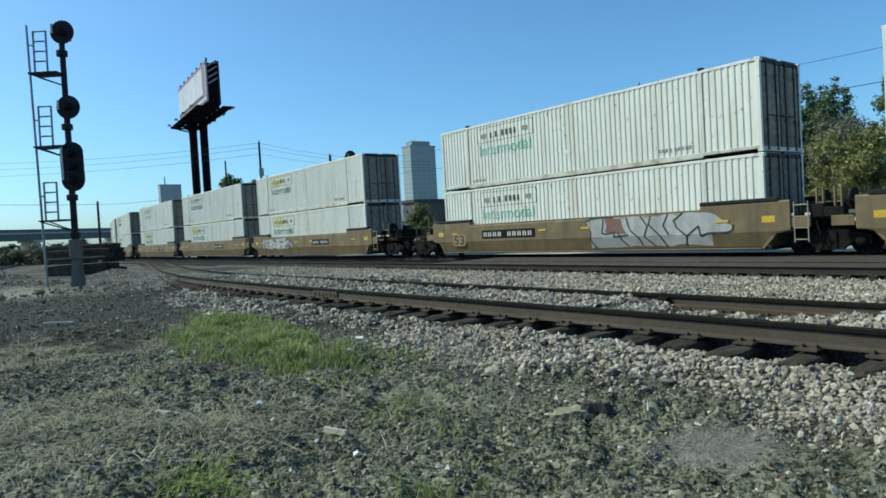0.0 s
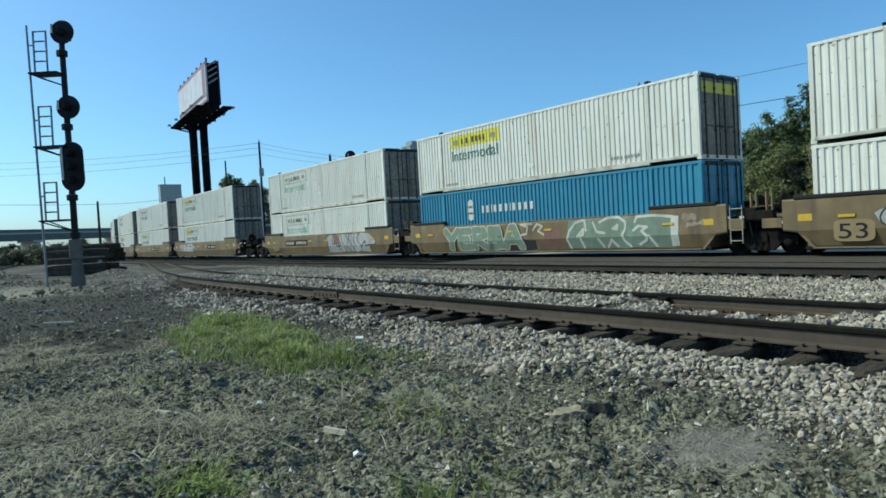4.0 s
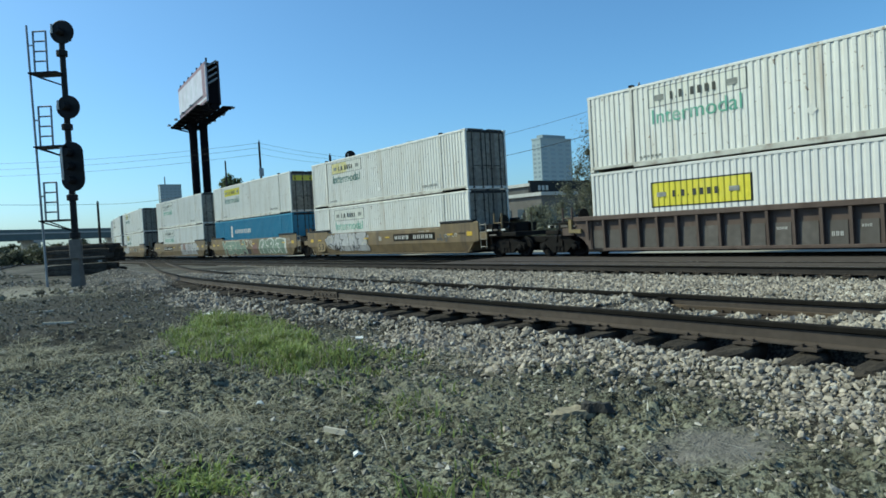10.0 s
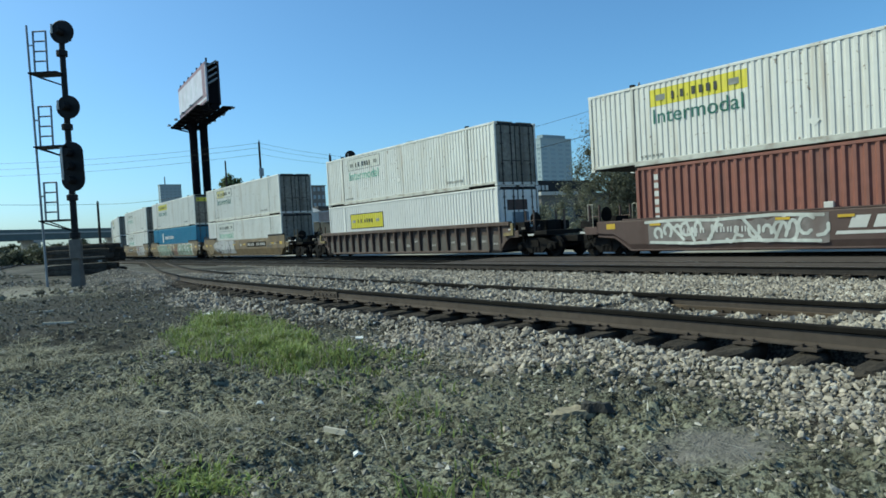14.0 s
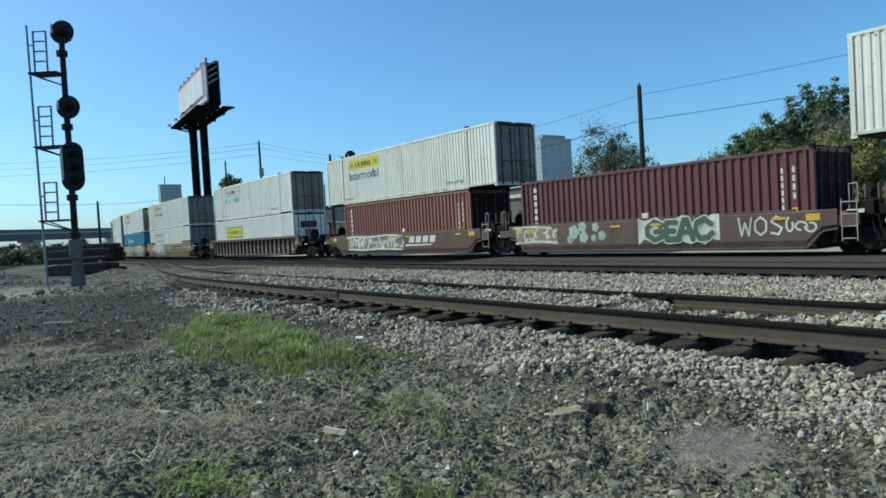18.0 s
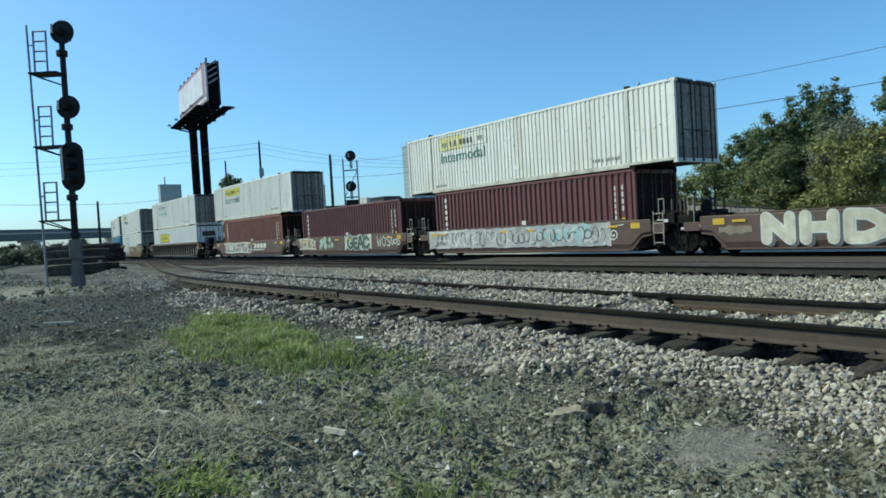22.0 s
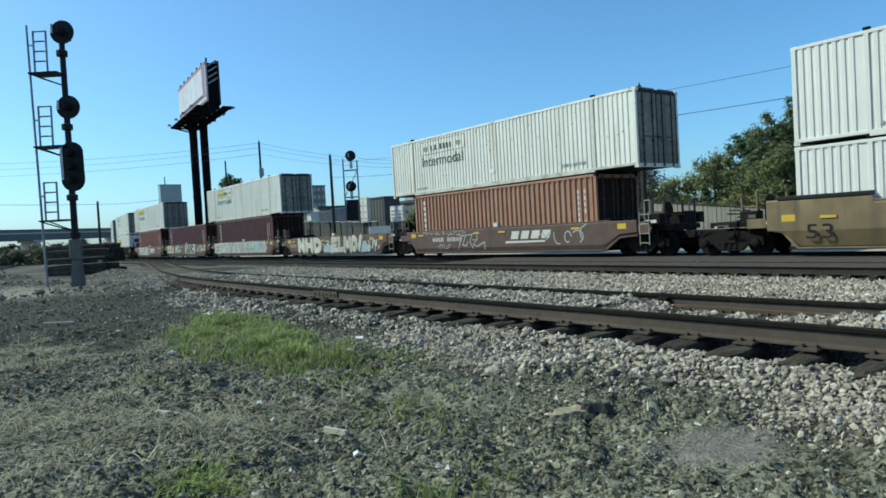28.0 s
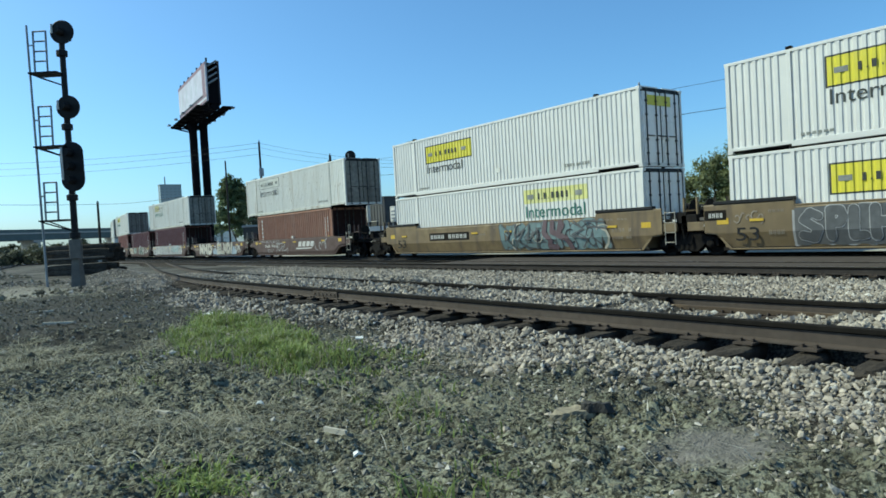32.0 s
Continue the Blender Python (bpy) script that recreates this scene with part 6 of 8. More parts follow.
def utility_pole(x, y, h, r=0.16, box=0.0, z0=-0.7):
    p = thing("utility_pole", "dark wooden utility pole behind the train", "utility pole", "poles along the line", at=pose(x, y, z0))
    part("shaft", Shape().rod((0, 0, 0), (0, 0, h - z0), r, r * 0.72, 12), WOOD_POLE, p)
    part("pole_top_pin", Shape().lathe([(h - z0, 0.03), (h - z0 + 0.08, 0.06), (h - z0 + 0.18, 0.045)], "z", 8), GALV, p)
    if box:
        part("transformer", Shape().lathe([(box - z0, 0.0), (box - z0 + 0.02, 0.26), (box - z0 + 0.85, 0.26), (box - z0 + 0.92, 0.1)], "z", 12, (0.42, -0.1, 0)), GALV, p, "grey pole transformer")
    return p


def wire(a, b, sag, r=0.014):
    a, b = Vector(a), Vector(b)
    n = 14
    pts = [a.lerp(b, k / n) - Vector((0, 0, sag * 4 * (k / n) * (1 - k / n))) for k in range(n + 1)]
    side = Vector((b.y - a.y, a.x - b.x, 0)).normalized()
    s, v = Shape(), []
    for p in pts:
        v += [p + side * r, p + Vector((0, 0, r)), p - side * r, p - Vector((0, 0, r))]
    s.add(v, [(4 * i + k, 4 * i + (k + 1) % 4, 4 * i + 4 + (k + 1) % 4, 4 * i + 4 + k) for i in range(n) for k in range(4)])
    return tagged(part("overhead_wire", s, BLACK), "dark overhead wire strung between poles", "wire", "wires along the line")


LEAF = {}


def leaf_material(name, colour):
    if name not in LEAF:
        m = material(name, colour, 0.6, vary=0.25, grain=3, spec=0.3)
        t = m.node_tree
        b = t.nodes["Principled BSDF"]
        b.inputs["Transmission Weight"].default_value = 0.0
        b.inputs["Subsurface Weight"].default_value = 0.0
        g = t.nodes.new("ShaderNodeNewGeometry")
        mx = t.nodes.new("ShaderNodeMix")
        mx.data_type, mx.blend_type = "RGBA", "MULTIPLY"
        rp = t.nodes.new("ShaderNodeValToRGB")
        rp.color_ramp.elements[0].color, rp.color_ramp.elements[1].color = (0.62, 0.65, 0.60, 1), (1.55, 1.5, 1.45, 1)
        t.links.new(g.outputs["Random Per Island"], rp.inputs[0])
        old = b.inputs["Base Color"].links[0].from_socket
        mx.inputs[0].default_value = 1.0
        t.links.new(old, mx.inputs[6])
        t.links.new(rp.outputs[0], mx.inputs[7])
        t.links.new(mx.outputs[2], b.inputs["Base Color"])
        tr = t.nodes.new("ShaderNodeBsdfTranslucent")
        t.links.new(mx.outputs[2], tr.inputs[0])
        ms = t.nodes.new("ShaderNodeMixShader")
        ms.inputs[0].default_value = 0.38
        out = t.nodes["Material Output"]
        t.links.new(b.outputs[0], ms.inputs[1])
        t.links.new(tr.outputs[0], ms.inputs[2])
        t.links.new(ms.outputs[0], out.inputs[0])
        LEAF[name] = m
    return LEAF[name]


def leaves_mesh(name, centres, radii, count, size, mat, r, flat=0.85):
    """Many small folded leaves in clumps round the given centres."""
    c = np.asarray(centres)
    w = np.asarray(radii) ** 2
    pick = r.choice(len(c), count, p=w / w.sum())
    d = r.normal(size=(count, 3))
    d /= np.linalg.norm(d, axis=1)[:, None]
    p = c[pick] + d * (np.asarray(radii)[pick] * np.minimum(np.abs(r.normal(0, 0.75, count)), 1.35))[:, None] * np.array([1, 1, flat])
    n = d * 1.0 + r.normal(size=(count, 3)) * 0.5 + np.array([0, 0, 0.5])
    n /= np.linalg.norm(n, axis=1)[:, None]
    u = np.cross(n, r.normal(size=(count, 3)))
    u /= np.linalg.norm(u, axis=1)[:, None]
    v = np.cross(n, u)
    s = (size * r.uniform(0.6, 1.5, count))[:, None]
    quad = np.stack([p - u * s, p - v * s * 0.45 + n * s * 0.12, p + u * s, p + v * s * 0.45 + n * s * 0.12], 1).reshape(-1, 3)
    return from_arrays(name, quad, np.arange(count * 4).reshape(-1, 4), mat)


def tree(x, y, height, spread, leaf, label, seed, count=5200, base=0.25, z0=-0.7, size=0.128, trunk=0.16, sparse=1.15, cone=False, density=4.6, spires=()):
    """A tree: tapered trunk, forking limbs and a ragged crown of small leaves."""
    r = np.random.default_rng(seed)
    t = thing("tree", label, "tree", "trees behind the line", at=pose(x, y, z0))
    s = Shape()
    top = height * 0.82
    bend = [Vector((0, 0, 0))]
    for k in range(1, 6):
        bend.append(Vector((r.normal() * 0.05 * height * k / 5, r.normal() * 0.05 * height * k / 5, top * k / 5)))
    for k in range(5):
        s.rod(bend[k], bend[k + 1], trunk * (1 - k * 0.17), trunk * (1 - (k + 1) * 0.17), 8)
    centres, radii = [], []
    n = 22
    for k in range(n):
        h = base + (1 - base) * (k + 0.5) / n
        i = min(4, int(h * 0.98 * 5))
        p = bend[i].lerp(bend[i + 1], h * 0.98 * 5 - i) if h < 0.98 else bend[5]
        width = spread * ((1 - h) * 1.1 + 0.05 if cone else math.sin(math.pi * min(1, (h - base) / (1 - base) * 0.75 + 0.22)) ** 0.8)
        a = k * 2.4 + r.uniform(-0.5, 0.5)
        q = Vector((p.x + math.cos(a) * width * r.uniform(0.45, 0.85), p.y + math.sin(a) * width * r.uniform(0.45, 0.85), height * h + r.uniform(-0.05, 0.06) * height))
        s.rod(p, q, trunk * 0.32, trunk * 0.08, 5)
        for j in range(8):
            centres.append(tuple(q + Vector((r.normal(), r.normal(), r.normal() * 0.8 - h * 0.3)) * spread * 0.30 * (1.25 - 0.7 * h)))
            radii.append(spread * (0.07 + 0.17 * r.uniform(0, 1) ** 2) * sparse)
    s.rod(bend[5], (bend[5].x, bend[5].y, height * 0.90), trunk * 0.15, trunk * 0.05, 5)
    for j in range(6):
        centres.append((bend[5].x + r.normal() * spread * 0.15, bend[5].y + r.normal() * spread * 0.15, height * r.uniform(0.72, 0.90)))
        radii.append(spread * 0.18 * sparse)
    for dx, dy, z1 in spires:
        s.rod((dx * 0.5, dy * 0.5, height * 0.5), (dx, dy, z1 - 0.3), trunk * 0.3, trunk * 0.05, 5)
        for k in range(14):
            z = height * 0.5 + (z1 - height * 0.5) * k / 13
            w = 1.25 - 0.065 * k
            centres += [(dx * (0.6 + 0.03 * k) + r.normal() * 0.45 * w, dy * (0.6 + 0.03 * k) + r.normal() * 0.45 * w, z) for _ in range(3)]
            radii += [0.95 * w * r.uniform(0.7, 1.1) for _ in range(3)]
    part("trunk", s, BARK, t)
    part("crown", leaves_mesh("crown", centres, radii, int(count * density), size, leaf, r), leaf, t)
    return t


signal_mast()
far_signal()
billboard()
utility_pole(-22.6, 31.0, 8.54)
utility_pole(-55.4, 29.6, 8.79)
utility_pole(8.0, 31.2, 8.6)
utility_pole(-71.6, 29.6, 12.25, 0.15, box=8.4)
utility_pole(-128.2, 46.0, 16.9, 0.2)
utility_pole(-132.3, 24.1, 9.9, 0.25)
utility_pole(-52.1, 47.1, 8.3, 0.12)
for z in (8.05, 6.68):
    wire((8.0, 31.2, z), (-22.6, 31.0, z), 0.35, 0.010 if z > 7 else 0.015)
    wire((-22.6, 31.0, z), (-55.4, 29.6, z + 0.1), 0.8, 0.010 if z > 7 else 0.015)
for k, z in enumerate((12.1, 11.6, 10.9)):
    wire((-71.6, 29.6, z), (-118.0, -8.0, 14.6 - 0.9 * k), 1.0, 0.016)
    wire((-71.6, 29.6, z), (-55.4, 41.0, 8.4 - 0.3 * k), 0.5, 0.012)
wire((-120.0, -12.0, 9.9), (-132.3, 24.1, 9.4), 0.3, 0.03)
wire((-132.3, 24.1, 9.4), (-110.0, 32.0, 9.0), 0.3, 0.03)

GREEN_A = leaf_material("leaf_mid_green", (0.122, 0.165, 0.084))
GREEN_B = leaf_material("leaf_olive", (0.172, 0.196, 0.092))
GREEN_C = leaf_material("leaf_yellow_green", (0.222, 0.230, 0.092))
GREEN_D = leaf_material("leaf_grey_green", (0.185, 0.198, 0.150))
GREEN_E = leaf_material("leaf_dark_bush", (0.075, 0.085, 0.055))
GREEN_F = leaf_material("leaf_silver_green", (0.125, 0.132, 0.098))
DECID = "leafy green tree behind the railway"
tree(-26.6, 61.0, 11.0, 2.7, GREEN_A, "tall dark green tree with pointed tufts", 1, 9000, 0.10, trunk=0.22, spires=((-1.7, -0.9, 11.6), (-0.6, -0.2, 12.6), (0.3, 0.4, 12.3), (1.1, 0.8, 12.9), (1.9, 1.2, 11.8), (0.8, -1.2, 11.0)))
tree(-30.2, 57.8, 8.6, 3.9, GREEN_A, DECID, 2, 8000, 0.08)
tree(-28.6, 58.6, 9.9, 2.9, GREEN_B, DECID, 20, 6500, 0.08)
tree(-32.6, 55.5, 6.6, 3.6, GREEN_B, "olive green bushy tree behind the railway", 3, 7000, 0.05)
tree(-35.6, 53.0, 4.8, 3.0, GREEN_C, "yellow-green bushy tree behind the railway", 4, 5200, 0.05)
tree(-19.8, 51.0, 6.6, 3.2, GREEN_C, "yellow-green bushy tree behind the railway", 5, 6500, 0.06)
tree(-22.2, 64.5, 13.2, 3.4, GREEN_A, "dark conical tree behind the railway", 6, 7500, 0.1, cone=True, sparse=0.9)
tree(-23.6, 58.5, 8.8, 3.6, GREEN_D, DECID, 7, 7000, 0.06)
tree(-27.8, 55.0, 6.2, 3.4, GREEN_B, "olive green bushy tree behind the railway", 8, 6500, 0.05)
tree(-15.5, 60.0, 11.0, 3.8, GREEN_A, DECID, 9, 5200, 0.08)
tree(-32.4, 40.3, 7.6, 3.7, GREEN_F, "sparse grey-green tree beside a utility pole", 10, 3600, 0.18, size=0.08, sparse=1.34, density=8.0)
tree(-31.2, 42.0, 6.4, 3.2, GREEN_F, "sparse grey-green tree beside a utility pole", 11, 2600, 0.16, size=0.08, sparse=1.35, density=7.0)
tree(-68.0, 57.0, 4.2, 2.6, GREEN_B, "low green bush on the lot", 12, 2600, 0.05)
tree(-61.0, 61.0, 4.0, 2.6, GREEN_D, "low green bush on the lot", 13, 2600, 0.05)
tree(-53.9, 38.2, 4.3, 1.9, GREEN_B, "low olive bush on the lot", 19, 3000, 0.05)
tree(-141.0, 52.0, 14.6, 4.6, GREEN_A, "green tree among distant buildings", 14, 3200, 0.3, size=0.35)
tree(-152.0, 60.0, 14.6, 4.6, GREEN_D, "green tree among distant buildings", 15, 3200, 0.3, size=0.35)
tree(-133.0, -3.6, 4.6, 3.4, GREEN_C, "olive bush beside the yard", 18, 2600, 0.05, size=0.25)

# ---- distant buildings ----
GLASS_DARK = material("window_glass_dark", (0.045, 0.060, 0.075), 0.15, vary=0.1, spec=0.7)
# paler glass: the haze over far windows put into the colour
GLASS_PALE = material("window_glass_pale", (0.20, 0.25, 0.28), 0.25, vary=0.08, spec=0.6)
SIDING_DARK = material("siding_dark", (0.085, 0.086, 0.084), 0.8, vary=0.12, grain=1.0, stain=(0.09, 0.08, 0.07), stain_amount=0.5, streak=True)
PANEL_BLUE = material("tower_panel_grey", (0.22, 0.275, 0.30), 0.7, vary=0.06, grain=0.2)
PANEL_PALE = material("tower_panel_pale", (0.27, 0.335, 0.36), 0.7, vary=0.05, grain=0.2)
BRICK_GREY = material("masonry_grey_brown", (0.12, 0.112, 0.105), 0.9, vary=0.15, grain=1.0)
ROOF_DARK = material("roof_dark", (0.05, 0.052, 0.055), 0.8, vary=0.15, grain=1.0)
METAL_WALL = material("metal_siding", (0.42, 0.42, 0.40), 0.6, vary=0.1, grain=1.0, stain=(0.2, 0.17, 0.13), stain_amount=0.4, streak=True)


def tower(x, y, a, b, h, storeys, wall, label, cap=0.0, window_cols=(3, 7)):
    """A high-rise with rows of windows set into two visible sides and a plant room on its roof."""
    t = thing("high_rise", label, "building", "distant towers", at=pose(x, y, -1.0))
    part("wall", Shape().box(0, a, 0, b, 0, h), wall, t)
    part("parapet", Shape().box(-0.4, a + 0.4, -0.4, b + 0.4, h, h + 1.2), wall, t)
    if cap:
        part("plant_room", Shape().box(a * 0.15, a * 0.85, b * 0.12, b * 0.85, h + 1.2, h + 1.2 + cap, 0.5), PANEL_BLUE, t)
    dz = (h - 6) / storeys
    win = Shape().box(0, 0.25, 0, b / window_cols[1] * 0.62, 0, dz * 0.5).mesh("window")
    win.materials.append(GLASS_PALE)
    win2 = Shape().box(0, a / window_cols[0] * 0.6, 0, 0.25, 0, dz * 0.5).mesh("window")
    win2.materials.append(GLASS_PALE)
    for k in range(storeys):
        z = 4 + k * dz
        if z < h * 0.28:
            continue
        for j in range(window_cols[1]):
            o = new("window", win)
            o.parent, o.location = t, (a - 0.2, b * (j + 0.2) / window_cols[1], z)
        for j in range(window_cols[0]):
            o = new("window", win2)
            o.parent, o.location = t, (a * (j + 0.2) / window_cols[0], -0.05, z)
    return t


tower(-494, 335, 13, 26.5, 76, 18, PANEL_BLUE, "grey high-rise tower with banded windows", 4.0, (2, 5))
tower(-424, 425, 10.5, 39, 76, 18, PANEL_PALE, "pale high-rise tower with vertical bays", 3.0, (2, 4))
tower(-940, 245, 10, 27, 82, 20, PANEL_BLUE, "blue-grey high-rise tower with an antenna", 0, (2, 5))
ant = thing("antenna", "thin roof antenna on a distant tower", "antenna", at=pose(-936, 253, 82))
part("rod", Shape().rod((0, 0, 0), (0, 0, 11), 1.0, 0.6, 6), GALV, ant)


def low_building(x, y, a, b, h, wall, roof, label, cols, turn=0.0, fascia=None, floors=1):
    t = thing("low_building", label, "building", at=pose(x, y, -0.8, 0, 0, turn))
    part("wall", Shape().box(0, a, 0, b, 0, h), wall, t)
    part("roof", Shape().box(-0.4, a + 0.4, -0.4, b + 0.4, h, h + 0.5), roof, t)
    rows = max(2, int(b / (5 if floors == 1 else 2.4)))
    for f in range(floors):
        z0, z1 = (h * 0.42, h * 0.72) if floors == 1 else (h * (f + 0.35) / floors, h * (f + 0.85) / floors)
        for j in range(cols):
            x0 = a * (j + 0.25) / cols
            w = part("window", Shape().box(x0, x0 + a / cols * 0.5, -0.08, 0.1, z0, z1), GLASS_DARK, t)
            part("sill", Shape().box(x0 - 0.1, x0 + a / cols * 0.5 + 0.1, -0.16, 0.0, z0 - 0.15, z0), CONCRETE, w)
        for j in range(rows):
            y0 = b * (j + 0.25) / rows
            part("window", Shape().box(a - 0.1, a + 0.08, y0, y0 + b / rows * 0.55, z0, z1), GLASS_PALE if floors > 1 else GLASS_DARK, t)
    part("door", Shape().box(a * 0.05, a * 0.05 + 1.1, -0.07, 0.1, 0, 2.2), METAL_WALL, t)
    if fascia:
        part("fascia", Shape().box(a + 0.02, a + 0.5, -0.3, b + 0.3, h - 1.6, h + 0.9), BLACK, t, "dark fascia board")
        s = Shape()
        for k in range(3):
            s.box(a + 0.5, a + 0.53, 1.5 + k * 0.9, 2.1 + k * 0.9, h - 0.7, h + 0.1)
        part("fascia_text_bar", s, STENCIL, t)
    return t


OFFICE = material("office_masonry", (0.13, 0.125, 0.12), 0.9, vary=0.12, grain=0.5)
STUCCO = material("office_stucco", (0.28, 0.275, 0.25), 0.9, vary=0.08, grain=0.5)
low_building(-370, 162, 15, 9, 27.5, STUCCO, ROOF_DARK, "office block with one pale side and rows of windows", 3, floors=6)
low_building(-352, 170.5, 4, 11, 31, OFFICE, ROOF_DARK, "dark office block with a flat roof", 1, floors=7)
low_building(-384, 158, 16, 18, 31, PANEL_BLUE, ROOF_DARK, "blue-grey office block with a dark roof", 3, floors=7)
low_building(-126, 58, 12, 30, 7.4, BRICK_GREY, ROOF_DARK, "low brick building with a dark roof", 3)
low_building(-112, 72, 9, 22, 7.6, SIDING_DARK, ROOF_DARK, "low metal-sided shed with a dark roof", 3)
low_building(-87.6, 80, 6.7, 16, 8.6, SIDING_DARK, METAL_WALL, "grey metal-sided warehouse with a dark fascia", 2, fascia=True)
low_building(-86, 88, 10, 22, 6.5, BRICK_GREY, ROOF_DARK, "low brick building with a dark roof", 3)
low_building(-79.9, 70, 11.4, 7, 6.3, BRICK_GREY, METAL_WALL, "low grey annexe with a pale eave and dark openings", 4)
low_building(-186.5, 150, 10.5, 9, 15.6, STUCCO, METAL_WALL, "pale building above the shed roofs", 2, floors=3)


def van(x, y, turn, label, tall=1.0):
    v = thing("van", label, "van", at=pose(x, y, -0.75, 0, 0, turn))
    ring = [(-2.6, 0.45), (2.55, 0.45), (2.6, 1.05), (1.95, 1.25), (1.35, 2.05), (0.9, 2.07 * tall), (-2.55, 2.1 * tall), (-2.6, 1.9 * tall)]
    part("body", Shape().prism(ring, 1, -0.95, 0.95), WHITE_NEW, v)
    part("windscreen", Shape().add([(1.96, -0.8, 1.27), (1.96, 0.8, 1.27), (1.40, 0.75, 2.0), (1.40, -0.75, 2.0)], [(0, 1, 2, 3)]).moved(Matrix.Translation((0.02, 0, 0.01))), GLASS_DARK, v)
    for sy in (-1, 1):
        part("side_window", Shape().box(0.3, 1.35, sy * 0.95 - 0.01, sy * 0.95 + 0.01, 1.3, 1.85), GLASS_DARK, v)
        for x0 in (-1.7, 1.65):
            wl = part("wheel", Shape().lathe([(-0.12, 0.34), (0.12, 0.34)], "y", 14, (x0, sy * 0.86, 0.34)), BLACK, v)
            part("rim", Shape().lathe([(-0.13, 0.2), (0.13, 0.2)], "y", 10, (x0, sy * 0.86, 0.34)), GALV, wl)
    return v


# the first two are stretched by tall to fit the camera's view
van(-54.6, 33.9, 150, "white van parked on the lot, heightened to fit the camera's view", 1.33)
van(-43.9, 36.0, 160, "white van parked on the lot, stretched tall to fit the camera's view", 1.62)
van(-64.8, 39.5, 52, "white van parked on the lot")
van(-70.5, 42.5, 40, "white van parked on the lot")


def cabinet(x, y, w, z, h, label):
    c = thing("trackside_cabinet", label, "cabinet", at=pose(x, y, -0.7, 0, 0, 6))
    z += 0.7
    part("body", Shape().box(0, w, 0, 0.3, z, z + h, 0.03), METAL_WALL, c)
    for k in range(2):
        part("door", Shape().box(0.08 + k * w / 2, w / 2 - 0.08 + k * w / 2, -0.03, 0.0, z + 0.15, z + h - 0.15), WHITE_NEW, c)
        for j in range(3):
            part("louvre", Shape().box(0.2 + k * w / 2, w / 2 - 0.2 + k * w / 2, -0.05, -0.03, z + 0.3 + j * (h - 0.5) / 3, z + 0.42 + j * (h - 0.5) / 3), GALV, c)
    for k in (0.15, w - 0.15):
        part("leg", Shape().rod((k, 0.15, 0), (k, 0.15, z), 0.06, n=6), GALV, c)
    return c


cabinet(-52.31, 33.77, 1.85, 2.35, 1.45, "pale trackside sign board on posts")
cabinet(-55.76, 32.57, 1.30, 2.5, 2.3, "pale tall trackside cabinet on legs")


WALL_PINK = material("crate_pink", (0.30, 0.245, 0.225), 0.85, vary=0.25, grain=2, stain=(0.16, 0.14, 0.13), stain_amount=0.6, streak=True)


def lot_wall():
    """A dark boundary wall with a pale coping, and a small open-fronted hut and a crate behind it."""
    w = thing("boundary_wall", "dark low boundary wall with a pale coping", "wall", at=pose(-78.0, 29.6, -0.8, 0, 0, TURN))
    part("panel", Shape().box(0, 8.9, 0, 0.3, 0, 3.8), SIDING_DARK, w)
    part("coping", Shape().box(-0.1, 9.0, -0.15, 0.4, 3.8, 4.05, 0.03), METAL_WALL, w, "pale coping")
    h = thing("hut", "small pale hut with a dark opening", "hut", at=pose(-79.2, 37.2, -0.8, 0, 0, 14))
    part("wall", Shape().box(0, 1.0, 0, 1.5, 0, 5.3).box(1.8, 2.6, 0, 1.5, 0, 5.3).box(1.0, 1.8, 0.9, 1.5, 0, 5.3), WHITE, h)
    part("roof", Shape().prism([(-0.3, 5.3), (2.9, 5.3), (1.3, 5.9)], 1, -0.2, 1.7), METAL_WALL, h)
    for x0, y0, w0, h0, name in ((-79.6, 45.0, 1.9, 6.5, "dark tall freight box on the lot"), (-75.3, 45.0, 4.0, 6.6, "dark wide freight box on the lot")):
        fb = thing("freight_box", name, "freight box", at=pose(x0, y0, -0.8, 0, 0, 4))
        part("body", Shape().box(0, w0, 0, 2.4, 0, h0, 0.04), ROOF_DARK, fb)
        part("lid", Shape().box(-0.1, w0 + 0.1, -0.1, 2.5, h0, h0 + 0.18), ROOF_DARK, fb)
        for k in range(int(w0 / 0.62)):
            part("stave", Shape().box(0.12 + 0.62 * k, 0.50 + 0.62 * k, -0.05, 0.0, 0.3, h0 - 0.25), SIDING_DARK, fb)
    c = thing("crate", "faded pink freight crate on the lot", "crate", at=pose(-70.6, 37.6, -0.8, 0, 0, 10))
    part("side", Shape().box(0, 2.5, 0, 1.6, 0, 5.3, 0.04), WALL_PINK, c)
    part("lid", Shape().box(-0.08, 2.58, -0.08, 1.68, 5.3, 5.42), METAL_WALL, c)
    c = thing("crate", "faded brown freight crate on the lot", "crate", at=pose(-73.6, 37.3, -0.8, 0, 0, 10))
    part("side", Shape().box(0, 2.6, 0, 1.6, 0, 5.1, 0.04), material("crate_faded", (0.36, 0.29, 0.25), 0.85, vary=0.2, grain=2), c)
    part("lid", Shape().box(-0.08, 2.68, -0.08, 1.68, 5.1, 5.25), METAL_WALL, c)


